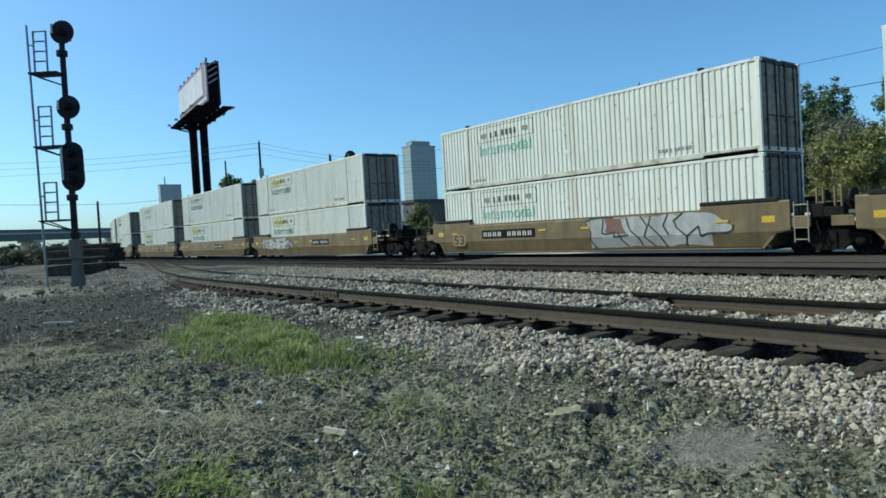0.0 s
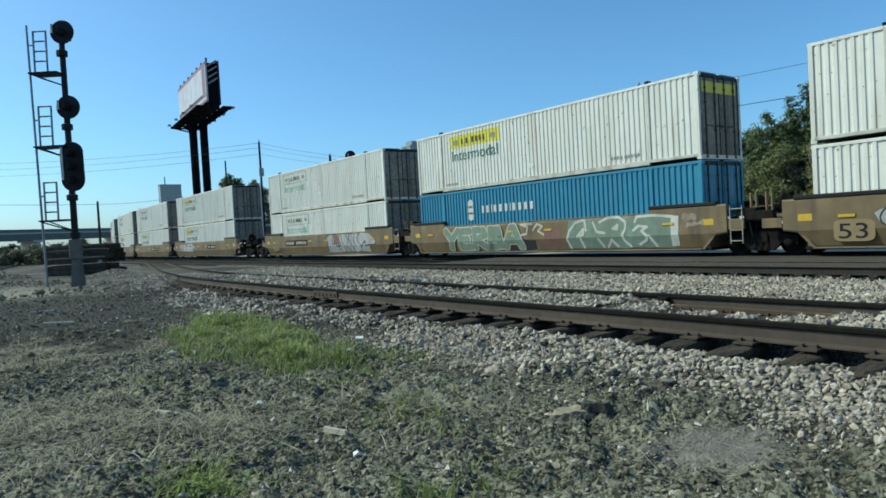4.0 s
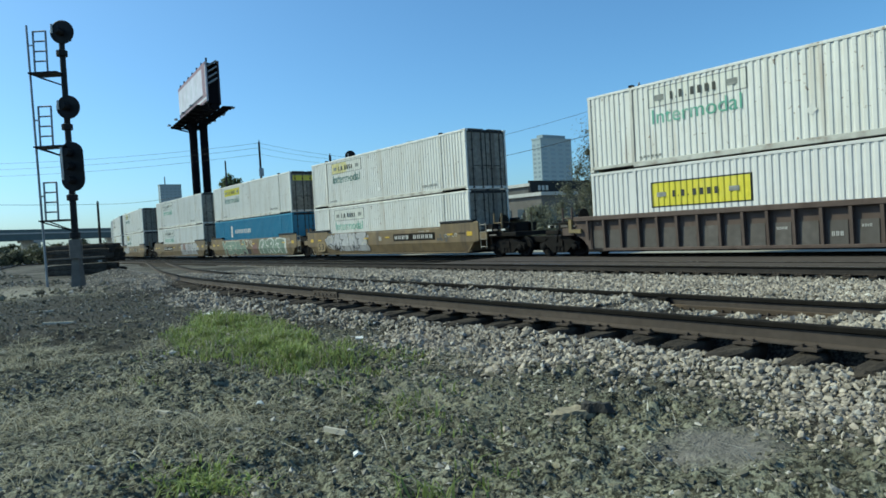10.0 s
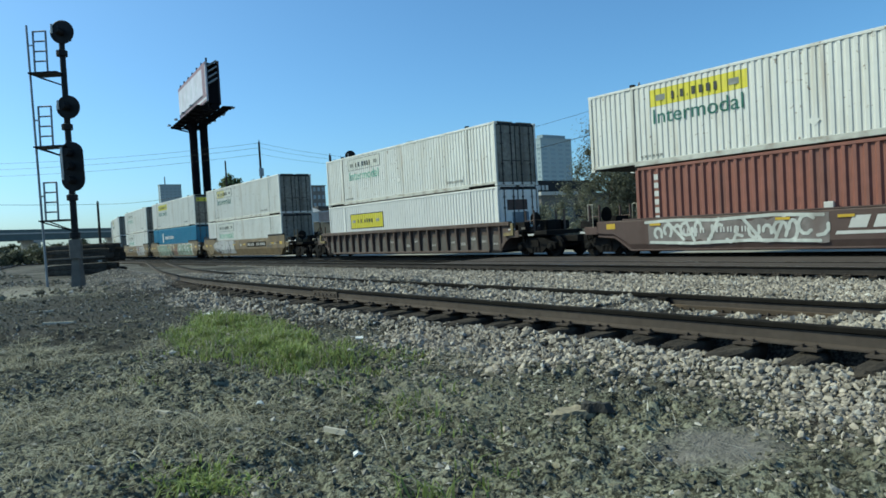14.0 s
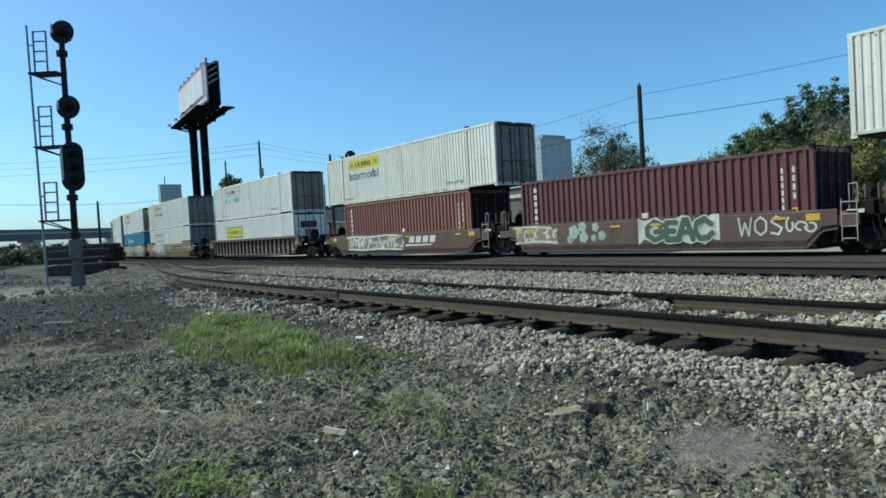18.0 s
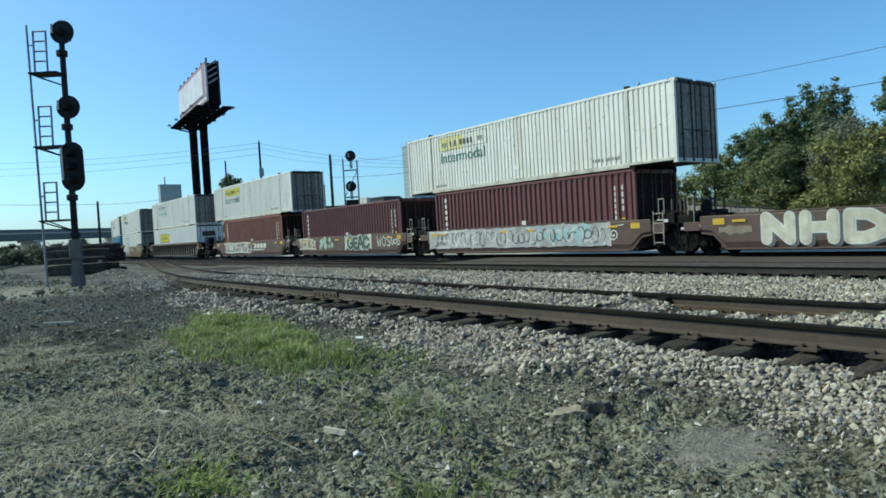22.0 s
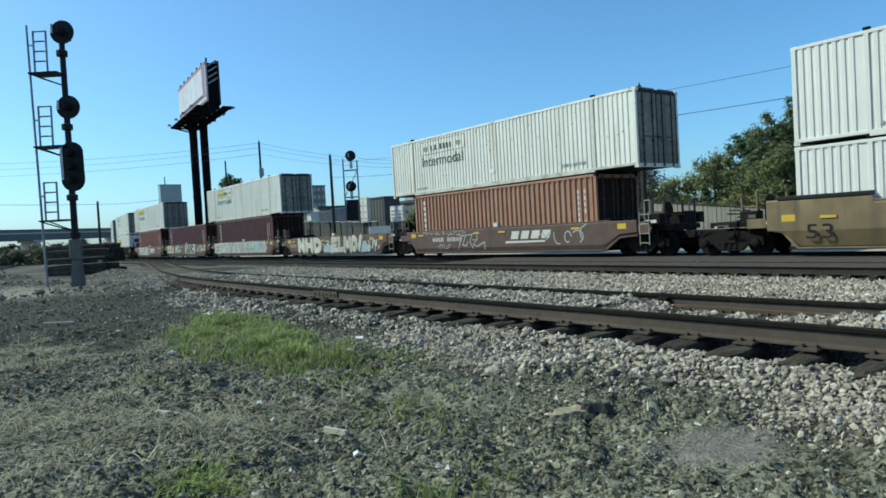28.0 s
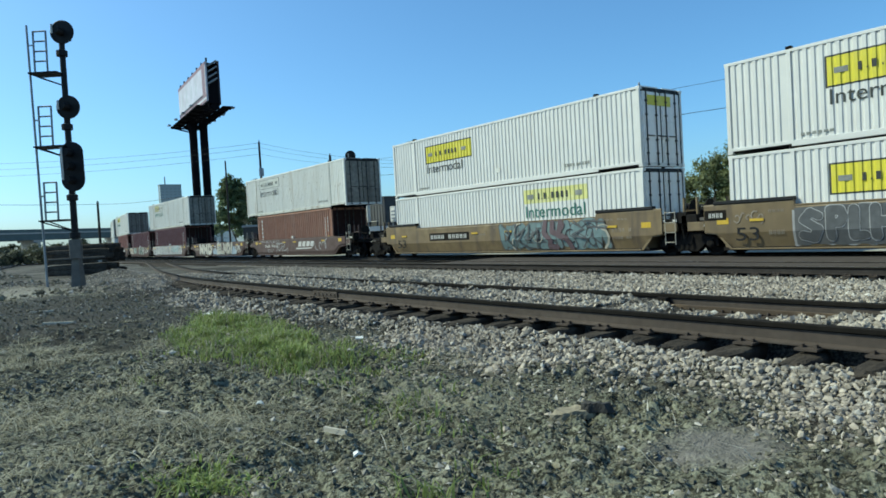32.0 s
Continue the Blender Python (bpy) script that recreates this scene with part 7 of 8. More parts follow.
def yard_wall():
    """A long dark sheet-pile wall behind the train, with posts and a pale rusted cap."""
    w = thing("yard_wall", "long dark grey panel wall at the back of the tracks", "wall", at=pose(-72.5, 33.4, -0.8, 0, 0, -1.5))
    panel = Shape().box(0.0, 2.36, 0, 0.12, 0, 4.0, 0.02).mesh("panel")
    panel.materials.append(material("yard_wall_panel", (0.048, 0.052, 0.048), 0.85, vary=0.25, grain=2, stain=(0.085, 0.08, 0.07), stain_amount=0.6, streak=True, per_object=0.5))
    for k in range(8):
        o = new("panel", panel)
        o.parent, o.location = w, (2.4 * k, 0, -0.10 * k)
        part("post", Shape().box(2.4 * k - 0.06, 2.4 * k + 0.02, -0.06, 0.0, 0, 4.05 - 0.10 * k), BLACK, w)
        part("cap", Shape().box(2.4 * k, 2.4 * k + 2.36, -0.05, 0.17, 4.0 - 0.10 * k, 4.06 - 0.10 * k), METAL_WALL, w, "pale cap")
    return w


lot_wall()
yard_wall()


def site_fence():
    """A pale sheet-and-plank fence beside the pole, stepping down panel by panel, with a coping along its top."""
    f = thing("fence", "pale weathered plank fence with a coping along its top", "fence", at=pose(-25.6, 36.0, -0.7))
    me = Shape()
    for k in range(3):
        me.box(0.03 + k * 0.27, 0.28 + k * 0.27, -0.02 + 0.012 * (k % 2), 0.02, 0.0, 1.0)
    me = me.mesh("plank_panel")
    me.materials.append(material("fence_pale", (0.23, 0.225, 0.205), 0.8, vary=0.3, grain=3, stain=(0.22, 0.2, 0.17), stain_amount=0.7, streak=True, per_object=0.35))
    n, w = 9, 0.84
    for k in range(n):
        top = 3.02 - 0.092 * k
        o = new("panel", me)
        o.parent, o.matrix_basis = f, pose(w * k, 0, 0.05, 0, 0, rng.uniform(-1.5, 1.5)) @ Matrix.Diagonal((1, 1, top - 0.1, 1))
        part("post", Shape().box(w * k - 0.05, w * k + 0.05, 0.03, 0.13, 0, top), WOOD_POLE, f)
    part("coping", Shape().rod((-0.1, 0, 3.04), (n * w, 0, 3.04 - 0.092 * n), 0.055, n=6), WOOD_POLE, f, "dark coping along the top")
    return f


site_fence()


def overpass():
    o = thing("overpass", "grey concrete road overpass on piers", "bridge", kind="structure", at=pose(-338.5, 27.9, -0.5, 0, 0, 124.6))
    steel = material("bridge_steel", (0.085, 0.115, 0.12), 0.7, vary=0.12, grain=0.4, stain=(0.07, 0.065, 0.06), stain_amount=0.5)
    part("girder", Shape().box(-160, 150, 0, 1.0, 7.7, 10.4), steel, o)
    part("girder", Shape().box(-160, 150, 9.0, 10.0, 7.7, 10.4), steel, o)
    part("deck", Shape().box(-160, 150, -0.6, 10.6, 10.4, 11.0), CONCRETE, o)
    part("parapet", Shape().box(-160, 150, -0.6, -0.3, 11.0, 12.4), steel, o)
    for x in (-120, -92, -64, -37, -14, 13, 62, 100, 128):
        pr = part("pier", Shape().box(x - 1.6, x + 1.6, 1.0, 9.0, -1, 6.9, 0.3), CONCRETE, o)
        part("pier_cap", Shape().box(x - 2.6, x + 2.6, 0.2, 9.8, 6.7, 7.7), CONCRETE, pr)
    return o


overpass()


def tie_stack():
    """Used ties stacked beside the siding."""
    st = thing("tie_stack", "stack of dark used timber ties behind the signal", "tie stack", at=pose(-43.7, 5.2, -0.10, 0, 0, TURN))
    r = random.Random(5)
    for layer in range(7):
        for k in range(6):
            if layer == 6 and k in (0, 5):
                continue
            o = new("timber", TIES[(layer + k) % 5])
            o.parent = st
            z = 0.18 + layer * 0.262 + (0.08 if layer > 2 else 0)
            o.matrix_basis = pose(1.75 + r.uniform(-0.3, 0.3), k * 0.27 + r.uniform(-0.02, 0.02), z, 0, 0, 90 + r.uniform(-2, 2)) @ Matrix.Diagonal((1, 1.3, 1.62, 1))
    for z in (0.80,):
        part("spacer", Shape().box(0.3, 0.5, -0.1, 1.5, z, z + 0.09), METAL_WALL, st)
        part("spacer", Shape().box(2.9, 3.1, -0.1, 1.5, z, z + 0.09), METAL_WALL, st)
    part("pale_timber", Shape().box(0.15, 3.35, -0.22, 1.5, 1.00, 1.12, 0.02), material("timber_weathered", (0.105, 0.095, 0.082), 0.9, vary=0.25, grain=5), st, "weathered pale timber between the bundles")
    return st


tie_stack()


def yard_track():
    """A track that swings off to the side beyond the signal."""
    track = thing("yard_track", "old yard track curving away beyond the signal", "railway track", kind="structure")
    line = [(-121.0, 15.6), (-96.5, 8.4), (-78.0, 4.6), (-58.0, 1.2), (-42.0, -0.6), (-30.0, -1.4)]
    pts = []
    for k in range(len(line) - 1):
        p0, p1, p2, p3 = line[max(k - 1, 0)], line[k], line[k + 1], line[min(k + 2, len(line) - 1)]
        for j in range(8):
            u = j / 8
            pts.append(tuple(0.5 * (2 * b + (c - a) * u + (2 * a - 5 * b + 4 * c - d) * u * u + (3 * b - a - 3 * c + d) * u ** 3) for a, b, c, d in zip(p0, p1, p2, p3)))
    for side in (-GAUGE / 2, GAUGE / 2):
        rail("rail", [(x, y + side, 0.14 + float(ground_z(x, y))) for x, y in pts], track)
    for k in range(len(pts) - 1):
        for j in range(3):
            x, y = pts[k][0] + (pts[k + 1][0] - pts[k][0]) * j / 3, pts[k][1] + (pts[k + 1][1] - pts[k][1]) * j / 3
            o = new("tie", TIES[(k + j) % 5])
            o.parent, o.matrix_basis = track, pose(x, y, float(ground_z(x, y)) - 0.02, 0, 0, math.degrees(math.atan2(pts[k + 1][1] - pts[k][1], pts[k + 1][0] - pts[k][0])))
    return track


yard_track()


def woods(name, places, count, size, leaf, label, seed):
    """A far belt of bushes and small trees."""
    r = np.random.default_rng(seed)
    c, rad = [], []
    for x, y, z, q in places:
        for k in range(14):
            c.append((x + r.normal() * q * 0.7, y + r.normal() * q * 0.7, z + abs(r.normal()) * q * 0.45))
            rad.append(q * r.uniform(0.2, 0.5))
    return tagged(new(name, leaves_mesh(name, c, rad, count, size, leaf, r)), label, "bushes", kind="stuff")


woods("far_woods", [(-430.0 - 0.9 * k, -130 + 5 * k, 0.0, 6.3) for k in range(60)], 26000, 1.2, GREEN_E, "belt of dark bushes beyond the overpass", 71)
woods("bushes", [(-170.0 - 6 * k, -24 + 9 * k, 0.0, 1.7 + 0.4 * (k % 3)) for k in range(6)], 7000, 0.4, GREEN_E, "dark bushes along the yard", 72)
woods("bushes", [(-107.0 - 0.8 * (k % 2), 2.2 + 1.7 * k, 0.0, 1.9 + 0.3 * (k % 3)) for k in range(6)], 9000, 0.22, GREEN_E, "dark scrub at the edge of the yard", 75)
woods("hedge", [(-36.0 + 1.75 * k, 50.5 + 0.7 * k, 0.2, 2.0) for k in range(14)], 16000, 0.13, GREEN_B, "low scrub under the trees", 73)
woods("hedge", [(-37.5 + 1.5 * k, 49.0 + 0.9 * k, 0.4, 1.7) for k in range(8)], 9000, 0.13, GREEN_C, "yellow-green brush at the foot of the trees", 76)
woods("hedge", [(-84.0 + 5.0 * k, 60.0 + 3.2 * k, 0.0, 2.0) for k in range(6)], 5000, 0.17, GREEN_D, "low scrub on the lot", 74)


def crossing():
    """Worn asphalt laid between the rails and up to the main line."""
    c = thing("crossing_panel", "worn grey asphalt laid between the tracks", "pavement", kind="structure")
    asphalt = material("worn_asphalt", (0.066, 0.056, 0.051), 0.9, vary=0.15, grain=6, blotch=0.4, stain=(0.085, 0.074, 0.068), stain_amount=0.6, bump=0.2, spec=0.12)
    for y0, y1 in ((16.86, 18.06), (18.26, 20.86)):
        part("slab", Shape().box(-23.0, 28.0, y0, y1, -0.2, -0.012, 0.01), asphalt, c)
    return c


crossing()


def rail_brace():
    """A yellow-brown bar added along the siding's far rail, standing in for its exposed web."""
    b = thing("rail_brace", "yellow-brown bar standing in for the siding rail's web", "rail brace", at=pose(-3.75, SIDING_Y + GAUGE / 2 - 0.05, 0.25))
    part("bar", Shape().box(-1.25, 1.35, -0.03, 0.012, 0.0, 0.062, 0.008), material("web_bar_rust", (0.060, 0.042, 0.027), 0.85, vary=0.25, grain=9, stain=(0.12, 0.085, 0.05), stain_amount=0.6), b)
    part("end_block", Shape().box(-1.36, -1.22, -0.05, 0.03, -0.01, 0.14, 0.01), RAIL_BLACK, b)
    return b


rail_brace()

# ---- stones, litter and plants on the ground ----
PHI = (1 + 5 ** 0.5) / 2
ICO_V = np.array([(-1, PHI, 0), (1, PHI, 0), (-1, -PHI, 0), (1, -PHI, 0), (0, -1, PHI), (0, 1, PHI), (0, -1, -PHI), (0, 1, -PHI), (PHI, 0, -1), (PHI, 0, 1), (-PHI, 0, -1), (-PHI, 0, 1)]) / 1.9
ICO_F = np.array([(0, 11, 5), (0, 5, 1), (0, 1, 7), (0, 7, 10), (0, 10, 11), (1, 5, 9), (5, 11, 4), (11, 10, 2), (10, 7, 6), (7, 1, 8), (3, 9, 4), (3, 4, 2), (3, 2, 6), (3, 6, 8), (3, 8, 9), (4, 9, 5), (2, 4, 11), (6, 2, 10), (8, 6, 7), (9, 8, 1)])
OCT_V = np.array([(1, 0, 0), (-1, 0, 0), (0, 1, 0), (0, -1, 0), (0, 0, 1), (0, 0, -1.0)])
OCT_F = np.array([(0, 2, 4), (2, 1, 4), (1, 3, 4), (3, 0, 4), (2, 0, 5), (1, 2, 5), (3, 1, 5), (0, 3, 5)])


DIRT_CLOD = material("dirt_clod", (0.220, 0.208, 0.155), 0.95, vary=0.3, grain=20, island=0.6, bump=0.4, spec=0.08)


def surface(x, y):
    return ground_z(x, y) + ground_relief(x, y)


def stones(name, x, y, size, mat, label, base=(ICO_V, ICO_F), jitter=0.34, sink=0.15, flat=0.75, lift=0.0, rough=0.45):
    """Angular stones strewn at the given places, as one mesh."""
    n = len(x)
    V, F = base
    P = V[None] * (1 + rng.uniform(-jitter, jitter, (n, len(V), 3)))
    P = P * (size[:, None, None] * rng.uniform(0.45, 1.45, (n, 1, 3)) * np.array([1, 1, flat]))
    a, b = rng.uniform(0, 2 * np.pi, n), rng.normal(0, 0.9, n)
    ca, sa, cb, sb = np.cos(a)[:, None], np.sin(a)[:, None], np.cos(b)[:, None], np.sin(b)[:, None]
    px, py, pz = P[..., 0], P[..., 1], P[..., 2]
    py, pz = py * cb - pz * sb, py * sb + pz * cb
    px, py = px * ca - py * sa, px * sa + py * ca
    z = surface(x, y) + size * flat * (0.5 - sink) + lift + size * rng.uniform(-0.35, rough, n)
    verts = np.stack([px + x[:, None], py + y[:, None], pz + z[:, None]], -1).reshape(-1, 3)
    faces = (F[None] + (np.arange(n) * len(V))[:, None, None]).reshape(-1, 3)
    return tagged(new(name, from_arrays(name, verts, faces, mat)), label, "ballast", kind="stuff")


def scatter(n, x0, x1, y0, y1, keep):
    x, y = rng.uniform(x0, x1, n), rng.uniform(y0, y1, n)
    m = keep(x, y)
    return x[m], y[m]


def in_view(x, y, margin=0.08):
    """Inside the camera's view wedge on the plan, widened by margin."""
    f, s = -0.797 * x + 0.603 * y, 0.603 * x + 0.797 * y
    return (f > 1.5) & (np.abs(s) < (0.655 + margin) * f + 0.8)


def bed_edge(x):
    """Where the siding's stone shoulder runs out on the near side."""
    return siding_y(x) - 1.92 + 0.55 * value_noise(x, x * 0 + 3.3, 1.6, 21) + 0.3 * value_noise(x, x * 0 + 9.1, 0.5, 22) - 0.25 * np.exp(-((x + 1.8) / 1.6) ** 2)


def off_ties(x, y):
    """True off the timber ties' tops, which mostly lie bare."""
    k = (8.0 - x) / 0.53
    on = (np.abs(k - np.round(k)) * 0.53 < 0.115) & (np.abs(y - siding_y(x)) < 1.28)
    rails = np.abs(np.abs(y - siding_y(x)) - GAUGE / 2) < 0.09
    bare = np.clip(1.02 - 0.9 * np.clip(value_noise(x, y, 0.8, 61), 0, 1) - 0.35 * np.clip((-9 - x) / 6, 0, 1), 0, 0.96)
    return ~(on & (rng.uniform(0, 1, len(x)) < bare)) & ~rails


def shoulder(x, y, fade=0.75):
    """Thick on the bed, thinning out over its edge."""
    e = bed_edge(x)
    p = np.clip((y - e) / fade + 0.55, 0.02, 1)
    return rng.uniform(0, 1, len(x)) < p


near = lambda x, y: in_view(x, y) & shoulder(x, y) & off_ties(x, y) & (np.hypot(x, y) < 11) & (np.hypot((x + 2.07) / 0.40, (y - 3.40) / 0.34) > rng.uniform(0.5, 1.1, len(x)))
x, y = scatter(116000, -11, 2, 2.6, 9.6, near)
m = ~((y < siding_y(x) - 0.8) & (y > siding_y(x) - 1.25) & (rng.uniform(0, 1, len(x)) < 0.72))
x, y = x[m], y[m]
size = (0.014 + 0.022 * rng.uniform(0, 1, len(x)) ** 1.5) * np.clip(np.hypot(x, y) / 6.2, 0.72, 1.05)
m = np.hypot(x, y) < 6.6
stones("ballast", x[m], y[m], size[m], STONE, "grey crushed stone ballast round the siding")
stones("ballast", x[~m], y[~m], size[~m] * 1.12, STONE, "grey crushed stone ballast round the siding", (OCT_V, OCT_F))
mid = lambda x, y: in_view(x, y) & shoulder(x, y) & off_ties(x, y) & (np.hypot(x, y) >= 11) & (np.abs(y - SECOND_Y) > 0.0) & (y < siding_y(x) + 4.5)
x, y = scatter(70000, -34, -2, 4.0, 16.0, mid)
m = (np.hypot(x + 20.6, y - 5.9) > 1.7) | (rng.uniform(0, 1, len(x)) < 0.12)
x, y = x[m], y[m]
stones("ballast", x, y, rng.uniform(0.028, 0.055, len(x)), STONE, "grey crushed stone ballast along the siding", (OCT_V, OCT_F))
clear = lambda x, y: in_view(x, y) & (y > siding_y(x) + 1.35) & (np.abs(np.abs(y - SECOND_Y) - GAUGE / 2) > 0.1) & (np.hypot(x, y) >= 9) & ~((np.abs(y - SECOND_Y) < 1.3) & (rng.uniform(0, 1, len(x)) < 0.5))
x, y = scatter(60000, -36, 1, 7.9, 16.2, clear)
stones("ballast", x, y, rng.uniform(0.030, 0.058, len(x)), STONE, "grey crushed stone ballast between the tracks", (OCT_V, OCT_F))
x, y = scatter(42000, -48, 1, 16.0, 20.7, clear)
stones("ballast", x, y, rng.uniform(0.035, 0.06, len(x)), STONE, "grey crushed stone ballast between the tracks", (OCT_V, OCT_F))
x, y = scatter(16000, -39, -21, 1.0, 8.2, lambda x, y: np.maximum(np.exp(-((x + 25.5) / 3.2) ** 2 - ((y - 5.3) / 1.1) ** 2), np.exp(-((x + 33.5) / 3.6) ** 2 - ((y - 6.6) / 1.1) ** 2) + 0.5 * np.exp(-((x + 30.0) / 2.4) ** 2 - ((y - 2.6) / 1.1) ** 2)) > rng.uniform(0, 1, len(x)))
stones("ballast", x, y, rng.uniform(0.02, 0.045, len(x)), STONE, "heaps of pale ballast beside the signal", (OCT_V, OCT_F))

# the same stones go on, more thinly drawn, along the siding outside the camera's view
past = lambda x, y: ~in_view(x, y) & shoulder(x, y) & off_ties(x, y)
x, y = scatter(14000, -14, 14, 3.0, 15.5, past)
stones("ballast", x, y, rng.uniform(0.028, 0.055, len(x)), STONE, "grey crushed stone ballast along the siding", (OCT_V, OCT_F))
x, y = scatter(9000, -9, 6, -5, 5.0, lambda x, y: ~in_view(x, y) & (y < bed_edge(x) + 0.25))
stones("cinder", x, y, 0.008 + 0.022 * rng.uniform(0, 1, len(x)) ** 2.5, PEBBLE, "dark grey cinders strewn on the dirt", (OCT_V, OCT_F))
dust = lambda x, y: rng.uniform(0, 1, len(x)) < 1.3 * np.exp(-((x + 2.07) / 0.36) ** 2 - ((y - 3.40) / 0.30) ** 2)
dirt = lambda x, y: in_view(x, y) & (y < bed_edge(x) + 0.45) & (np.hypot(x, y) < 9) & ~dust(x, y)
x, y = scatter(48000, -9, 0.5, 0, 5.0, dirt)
stones("cinder", x, y, 0.006 + 0.018 * rng.uniform(0, 1, len(x)) ** 2.5, PEBBLE, "dark grey cinders strewn on the dirt", (OCT_V, OCT_F), rough=0.0)
x, y = scatter(9000, -22, -5, 0, 5.0, lambda x, y: in_view(x, y) & (y < bed_edge(x) + 0.2) & (np.hypot(x, y) >= 7))
x2, y2 = scatter(4400, -9, 0.5, 0, 5.0, dirt)
stones("clod", x2, y2, 0.012 + 0.024 * rng.uniform(0, 1, len(x2)) ** 3, DIRT_CLOD, "grey clods of dry dirt", jitter=0.4, sink=0.45, flat=0.45, rough=0.0)
stones("cinder", x, y, 0.012 + 0.03 * rng.uniform(0, 1, len(x)) ** 3, PEBBLE, "dark grey cinders strewn on the dirt", (OCT_V, OCT_F))


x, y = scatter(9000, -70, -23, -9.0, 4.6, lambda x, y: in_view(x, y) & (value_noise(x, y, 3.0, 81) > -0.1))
stones("rubble", x, y, 0.03 + 0.09 * rng.uniform(0, 1, len(x)) ** 3, PEBBLE, "dark grey rubble strewn about the yard", (OCT_V, OCT_F))


def blades(name, x, y, height, mat, label, lean=0.45, width=0.006, category="grass"):
    """Bent grass blades, each of two quads that narrow to the tip."""
    n = len(x)
    a = rng.uniform(0, 2 * np.pi, n)
    d = np.stack([np.cos(a), np.sin(a), np.zeros(n)], 1)
    s = np.stack([-np.sin(a), np.cos(a), np.zeros(n)], 1) * (width * rng.uniform(0.6, 1.4, n))[:, None]
    h = height * rng.uniform(0.45, 1.25, n) * np.clip(1 + 0.7 * value_noise(x, y, 0.24, 17), 0.45, 1.7)
    l = (lean * rng.uniform(0.2, 1.6, n))[:, None]
    p0 = np.stack([x, y, surface(x, y) - 0.004], 1)
    up = np.array([0, 0, 1.0])
    p1 = p0 + d * h[:, None] * l * 0.35 + up * (h * 0.6)[:, None]
    p2 = p1 + d * h[:, None] * l * 0.9 + up * (h * (0.42 - 0.3 * np.clip(l[:, 0] - 0.3, 0, 1)))[:, None]
    v = np.stack([p0 - s, p0 + s, p1 + s * 0.8, p1 - s * 0.8, p2 + s * 0.15, p2 - s * 0.15], 1).reshape(-1, 3)
    i = np.arange(n)[:, None] * 6
    f = np.concatenate([i + np.array([[0, 1, 2, 3]]), i + np.array([[3, 2, 4, 5]])])
    return tagged(new(name, from_arrays(name, v, f, mat)), label, category, kind="stuff")


GRASS = leaf_material("grass_green", (0.215, 0.268, 0.088))
STRAW = leaf_material("dry_straw", (0.36, 0.345, 0.26))


def patch(n, cx, cy, rx, ry, turn, seed):
    """Places in a ragged oval patch."""
    r = np.random.default_rng(seed)
    u, v = r.uniform(-1.25, 1.25, n), r.uniform(-1.25, 1.25, n)
    edge = 1 + 0.28 * value_noise(u * 3 + seed, v * 3, 1.0, seed) + 0.2 * value_noise(u * 9, v * 9 + seed, 1.0, seed + 1)
    q = np.hypot(u, v) / edge
    gaps = np.clip(0.85 + 0.75 * value_noise(u * rx, v * ry, 0.55, seed + 2) + 0.5 * value_noise(u * rx, v * ry, 0.2, seed + 3), 0.06, 1)
    m = r.uniform(0, 1, n) < np.clip((1.05 - q) * 1.5, 0, 1) * gaps
    a = radians(turn)
    u, v = u[m] * rx, v[m] * ry
    return cx + u * math.cos(a) - v * math.sin(a), cy + u * math.sin(a) + v * math.cos(a)


x, y = patch(46000, -9.0, 3.35, 3.3, 0.85, 172, 31)
blades("grass", x, y, 0.105, GRASS, "patch of bright green grass on the dirt", 0.8, 0.0075)
x, y = patch(6500, -9.0, 3.3, 3.4, 0.95, 172, 35)
blades("dry_grass", x, y, 0.12, STRAW, "straw-coloured blades among the green grass", 0.8, 0.004, "dry grass")
x, y = patch(5200, -6.6, 2.95, 0.9, 0.7, 0, 33)
blades("grass", x, y, 0.12, GRASS, "patch of bright green grass on the dirt", 0.7)
for k, (cx, cy, rx, ry, n) in enumerate(((-4.1, 2.55, 0.55, 0.28, 620), (-3.6, 1.05, 0.50, 0.22, 1500), (-3.25, 2.55, 0.30, 0.16, 240), (-6.2, 3.35, 0.9, 0.45, 1600), (-8.0, 2.6, 0.9, 0.35, 900), (-5.2, 2.75, 0.6, 0.35, 500), (-5.6, 3.75, 0.55, 0.25, 420), (-4.3, 3.2, 0.5, 0.3, 180), (-2.6, 2.2, 0.25, 0.2, 90), (-2.55, 1.75, 0.2, 0.15, 120), (-6.9, 1.6, 0.6, 0.3, 160))):
    x, y = patch(n, cx, cy, rx, ry, 20 * k, 40 + k)
    blades("grass", x, y, 0.075, GRASS, "thin tuft of green grass on the dirt", 0.9)
x, y = scatter(46000, -13, -1.2, -0.6, 4.2, lambda x, y: in_view(x, y) & (value_noise(x, y, 0.9, 51) + 0.6 * value_noise(x, y, 0.3, 52) + 0.45 * np.exp(-((x + 7.5) / 2.2) ** 2 - ((y - 0.9) / 0.9) ** 2) + 0.4 * np.exp(-((x + 4.1) / 0.7) ** 2 - ((y - 1.6) / 0.5) ** 2) - 0.42 * np.clip(x + 5, 0, 3) > 0.46))
blades("dry_grass", x, y, 0.062, STRAW, "dry straw and dead grass lying on the dirt", 3.0, 0.0032, "dry grass")
x, y = scatter(260, -11, -1.4, 0.4, 4.0, lambda x, y: in_view(x, y) & (value_noise(x, y, 0.8, 91) > 0.1))
blades("dry_grass", x, y, 0.08, leaf_material("bleached_straw", (0.47, 0.46, 0.40)), "long bleached stalks lying on the dirt", 3.4, 0.0035, "dry grass")
x, y = scatter(700, -30, -20, 0.5, 5.0, in_view)
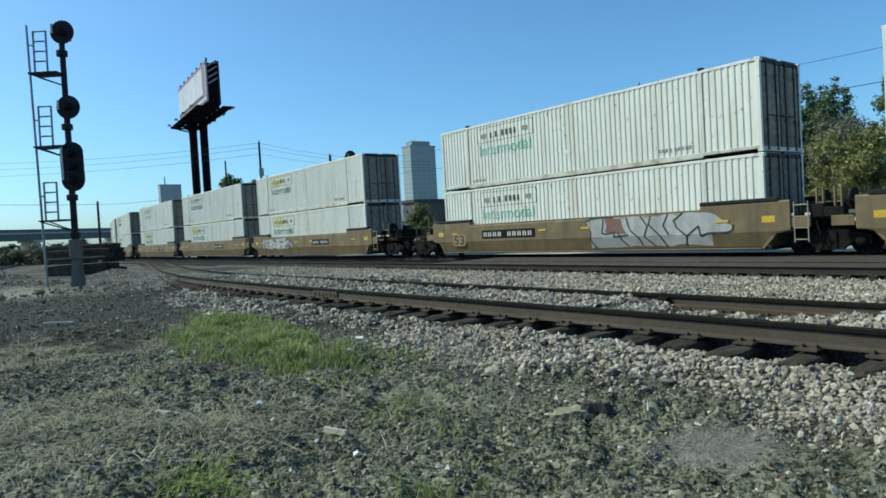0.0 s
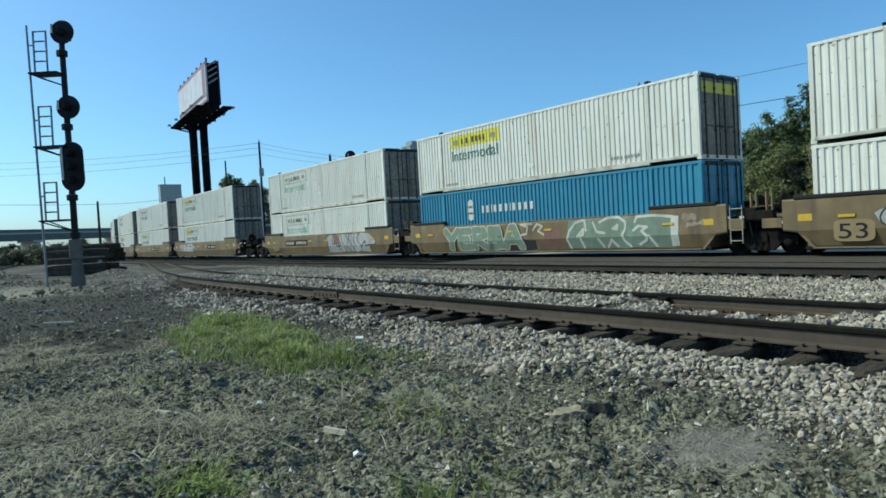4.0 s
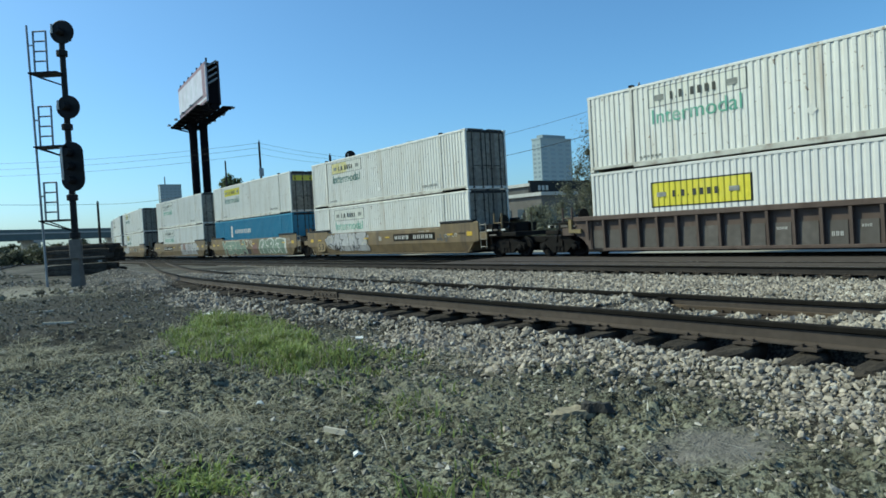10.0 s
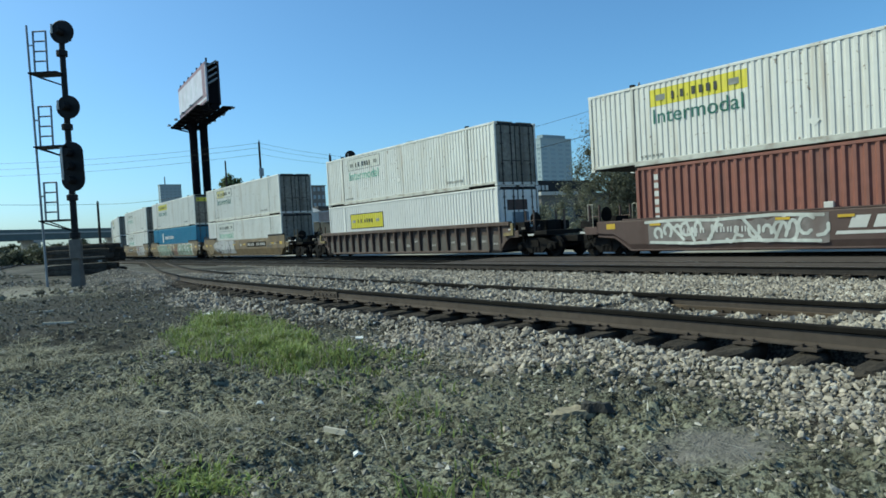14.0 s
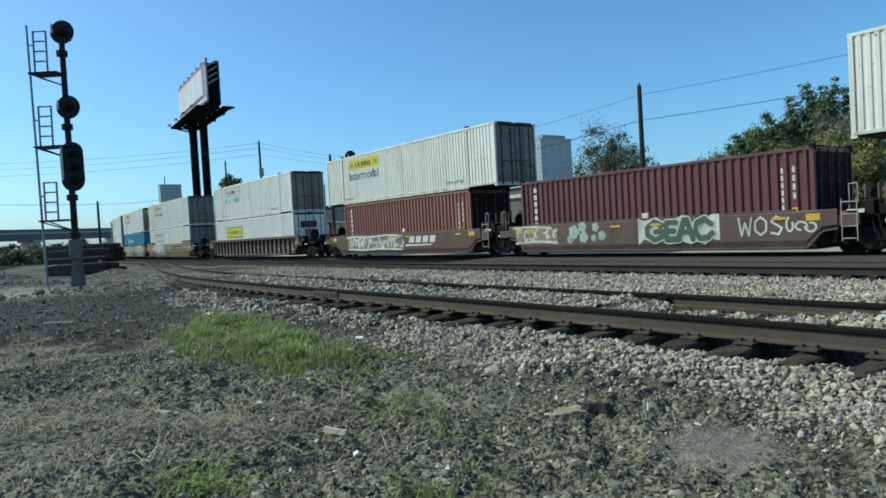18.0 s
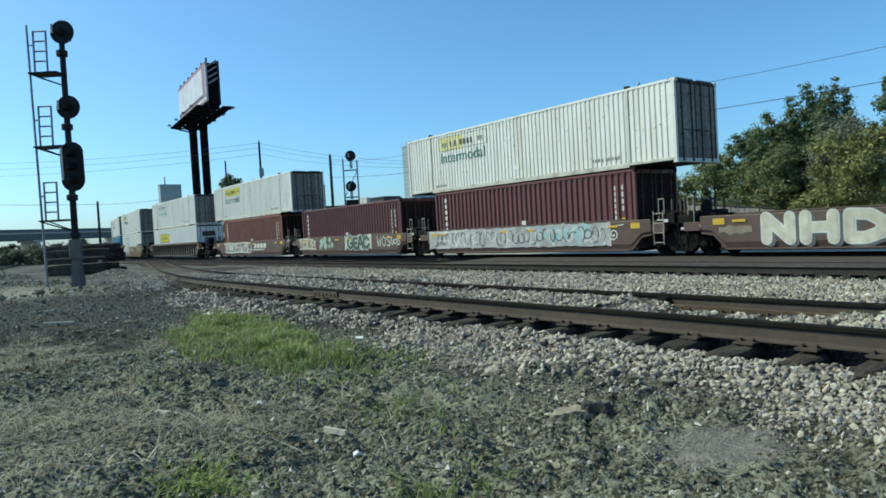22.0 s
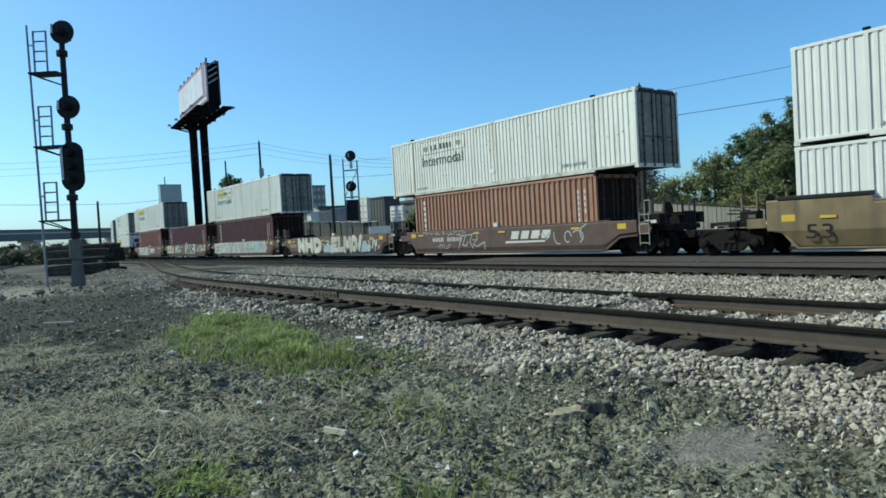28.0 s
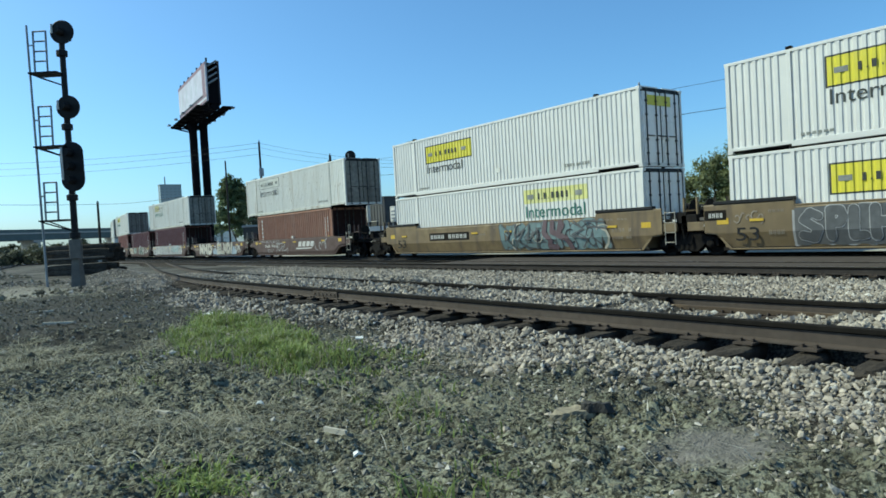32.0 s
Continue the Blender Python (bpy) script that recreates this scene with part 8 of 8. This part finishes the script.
blades("dry_grass", x, y, 0.08, STRAW, "dry straw and dead grass lying on the dirt", 2.0, 0.006, "dry grass")


def rock():
    r = random.Random(3)
    s = Shape()
    ring = [(-0.17, -0.05), (-0.09, -0.10), (0.02, -0.075), (0.10, -0.10), (0.17, -0.03), (0.15, 0.06), (0.04, 0.10), (-0.12, 0.07)]
    s.prism(ring, 2, -0.03, 0.032)
    s.v = [(x * (1.0 if z < 0 else 0.86) + (0.0 if z < 0 else -0.02), y * (1.0 if z < 0 else 0.8), z + (0 if z < 0 else r.uniform(-0.012, 0.012))) for x, y, z in s.v]
    me = s.mesh("rock")
    bm = bmesh.new()
    bm.from_mesh(me)
    bmesh.ops.triangulate(bm, faces=bm.faces[:])
    bmesh.ops.subdivide_edges(bm, edges=bm.edges[:], cuts=2)
    for v in bm.verts:
        v.co += Vector((r.uniform(-1, 1), r.uniform(-1, 1), r.uniform(-1, 1))) * 0.008
    bm.to_mesh(me)
    bm.free()
    ob = part("rock", me, material("rock_buff", (0.27, 0.235, 0.165), 0.9, vary=0.3, grain=14, bump=0.4))
    ob.matrix_basis = pose(-2.97, 3.24, float(surface(-2.97, 3.24)) + 0.045, 14, -8, 45) @ Matrix.Diagonal((0.98, 0.66, 0.85, 1))
    # dark stone added in place of the rock's shaded underside
    low = part("rock", me.copy(), None)
    low.data.materials.clear()
    low.data.materials.append(material("rock_underside_shade", (0.045, 0.042, 0.038), 0.95, vary=0.3, grain=14, bump=0.4))
    low.matrix_basis = pose(-2.86, 3.33, float(surface(-2.86, 3.33)) + 0.022, 0, 0, 40) @ Matrix.Diagonal((0.62, 0.55, 0.9, 1))
    tagged(low, "dark stone added for the buff rock's shaded underside", "rock")
    return tagged(ob, "buff broken flat rock lying on the dirt", "rock")


rock()


def scrap(name, label, category, x, y, verts, faces, mat, turn):
    ob = part(name, Shape().add(verts, faces), mat)
    ob.matrix_basis = pose(x, y, float(surface(x, y)) + (0.035 if category == "litter" else 0.015), 0, 0, turn)
    return tagged(ob, label, category)


def litter():
    """Bits of paper and wood on the dirt, each a bent thick scrap."""
    pale = material("litter_white", (0.66, 0.66, 0.62), 0.7, vary=0.1)
    wood = material("weathered_wood", (0.44, 0.41, 0.34), 0.9, vary=0.2)
    r = random.Random(9)
    for x, y, w, l, turn in ((-12.35, 3.95, 0.16, 0.26, 20), (-12.0, 4.12, 0.10, 0.18, 70), (-6.93, 3.94, 0.09, 0.15, 150), (-4.9, 1.9, 0.025, 0.06, 30), (-3.35, 1.85, 0.03, 0.05, 70), (-14.4, 15.3, 0.12, 0.22, 10)):
        v = [(-l / 2, -w / 2, 0), (0, -w / 2, 0.015), (l / 2, -w / 2, 0.01), (-l / 2, w / 2, 0.01), (0, w / 2, 0.02), (l / 2, w / 2, 0.0)]
        v += [(a, b, c + 0.012) for a, b, c in v]
        f = [(0, 1, 4, 3), (1, 2, 5, 4), (6, 9, 10, 7), (7, 10, 11, 8), (0, 6, 7, 1), (1, 7, 8, 2), (3, 4, 10, 9), (4, 5, 11, 10), (0, 3, 9, 6), (2, 8, 11, 5)]
        scrap("paper_scrap", "crumpled white scrap lying on the ground", "litter", x, y, v, f, pale, turn)
    for x, y, l, w, turn in ((-13.8, 1.75, 0.62, 0.05, 45), (-5.5, 1.35, 0.16, 0.04, 20), (-17.5, 1.9, 0.5, 0.05, 60), (-3.9, 2.0, 0.2, 0.02, 15)):
        v = [(a, b, c) for a in (-l / 2, l / 2) for b in (-w / 2, w / 2) for c in (-0.01, 0.025)]
        f = [(0, 1, 3, 2), (4, 6, 7, 5), (0, 4, 5, 1), (2, 3, 7, 6), (0, 2, 6, 4), (1, 5, 7, 3)]
        scrap("wood_stick", "weathered grey piece of wood on the dirt", "wood", x, y, v, f, wood, turn)


litter()


# ---- what moves ----
def motions():
    times = [float(k) for k in range(33)]
    for ob, u, z in MOVING:
        rows = []
        for t in times:
            x, y, a = main_line(u - travelled(t))
            rows.append((t, pose(x, y, z, 0, 0, math.degrees(a))))
        walk(ob, rows)
    for ob, ax in WHEELS:
        walk(ob, [(k / 10, Matrix.Translation((ax, 0, 0.42)) @ Matrix.Rotation(-travelled(k / 10) / 0.42, 4, "Y")) for k in range(321)])


motions()
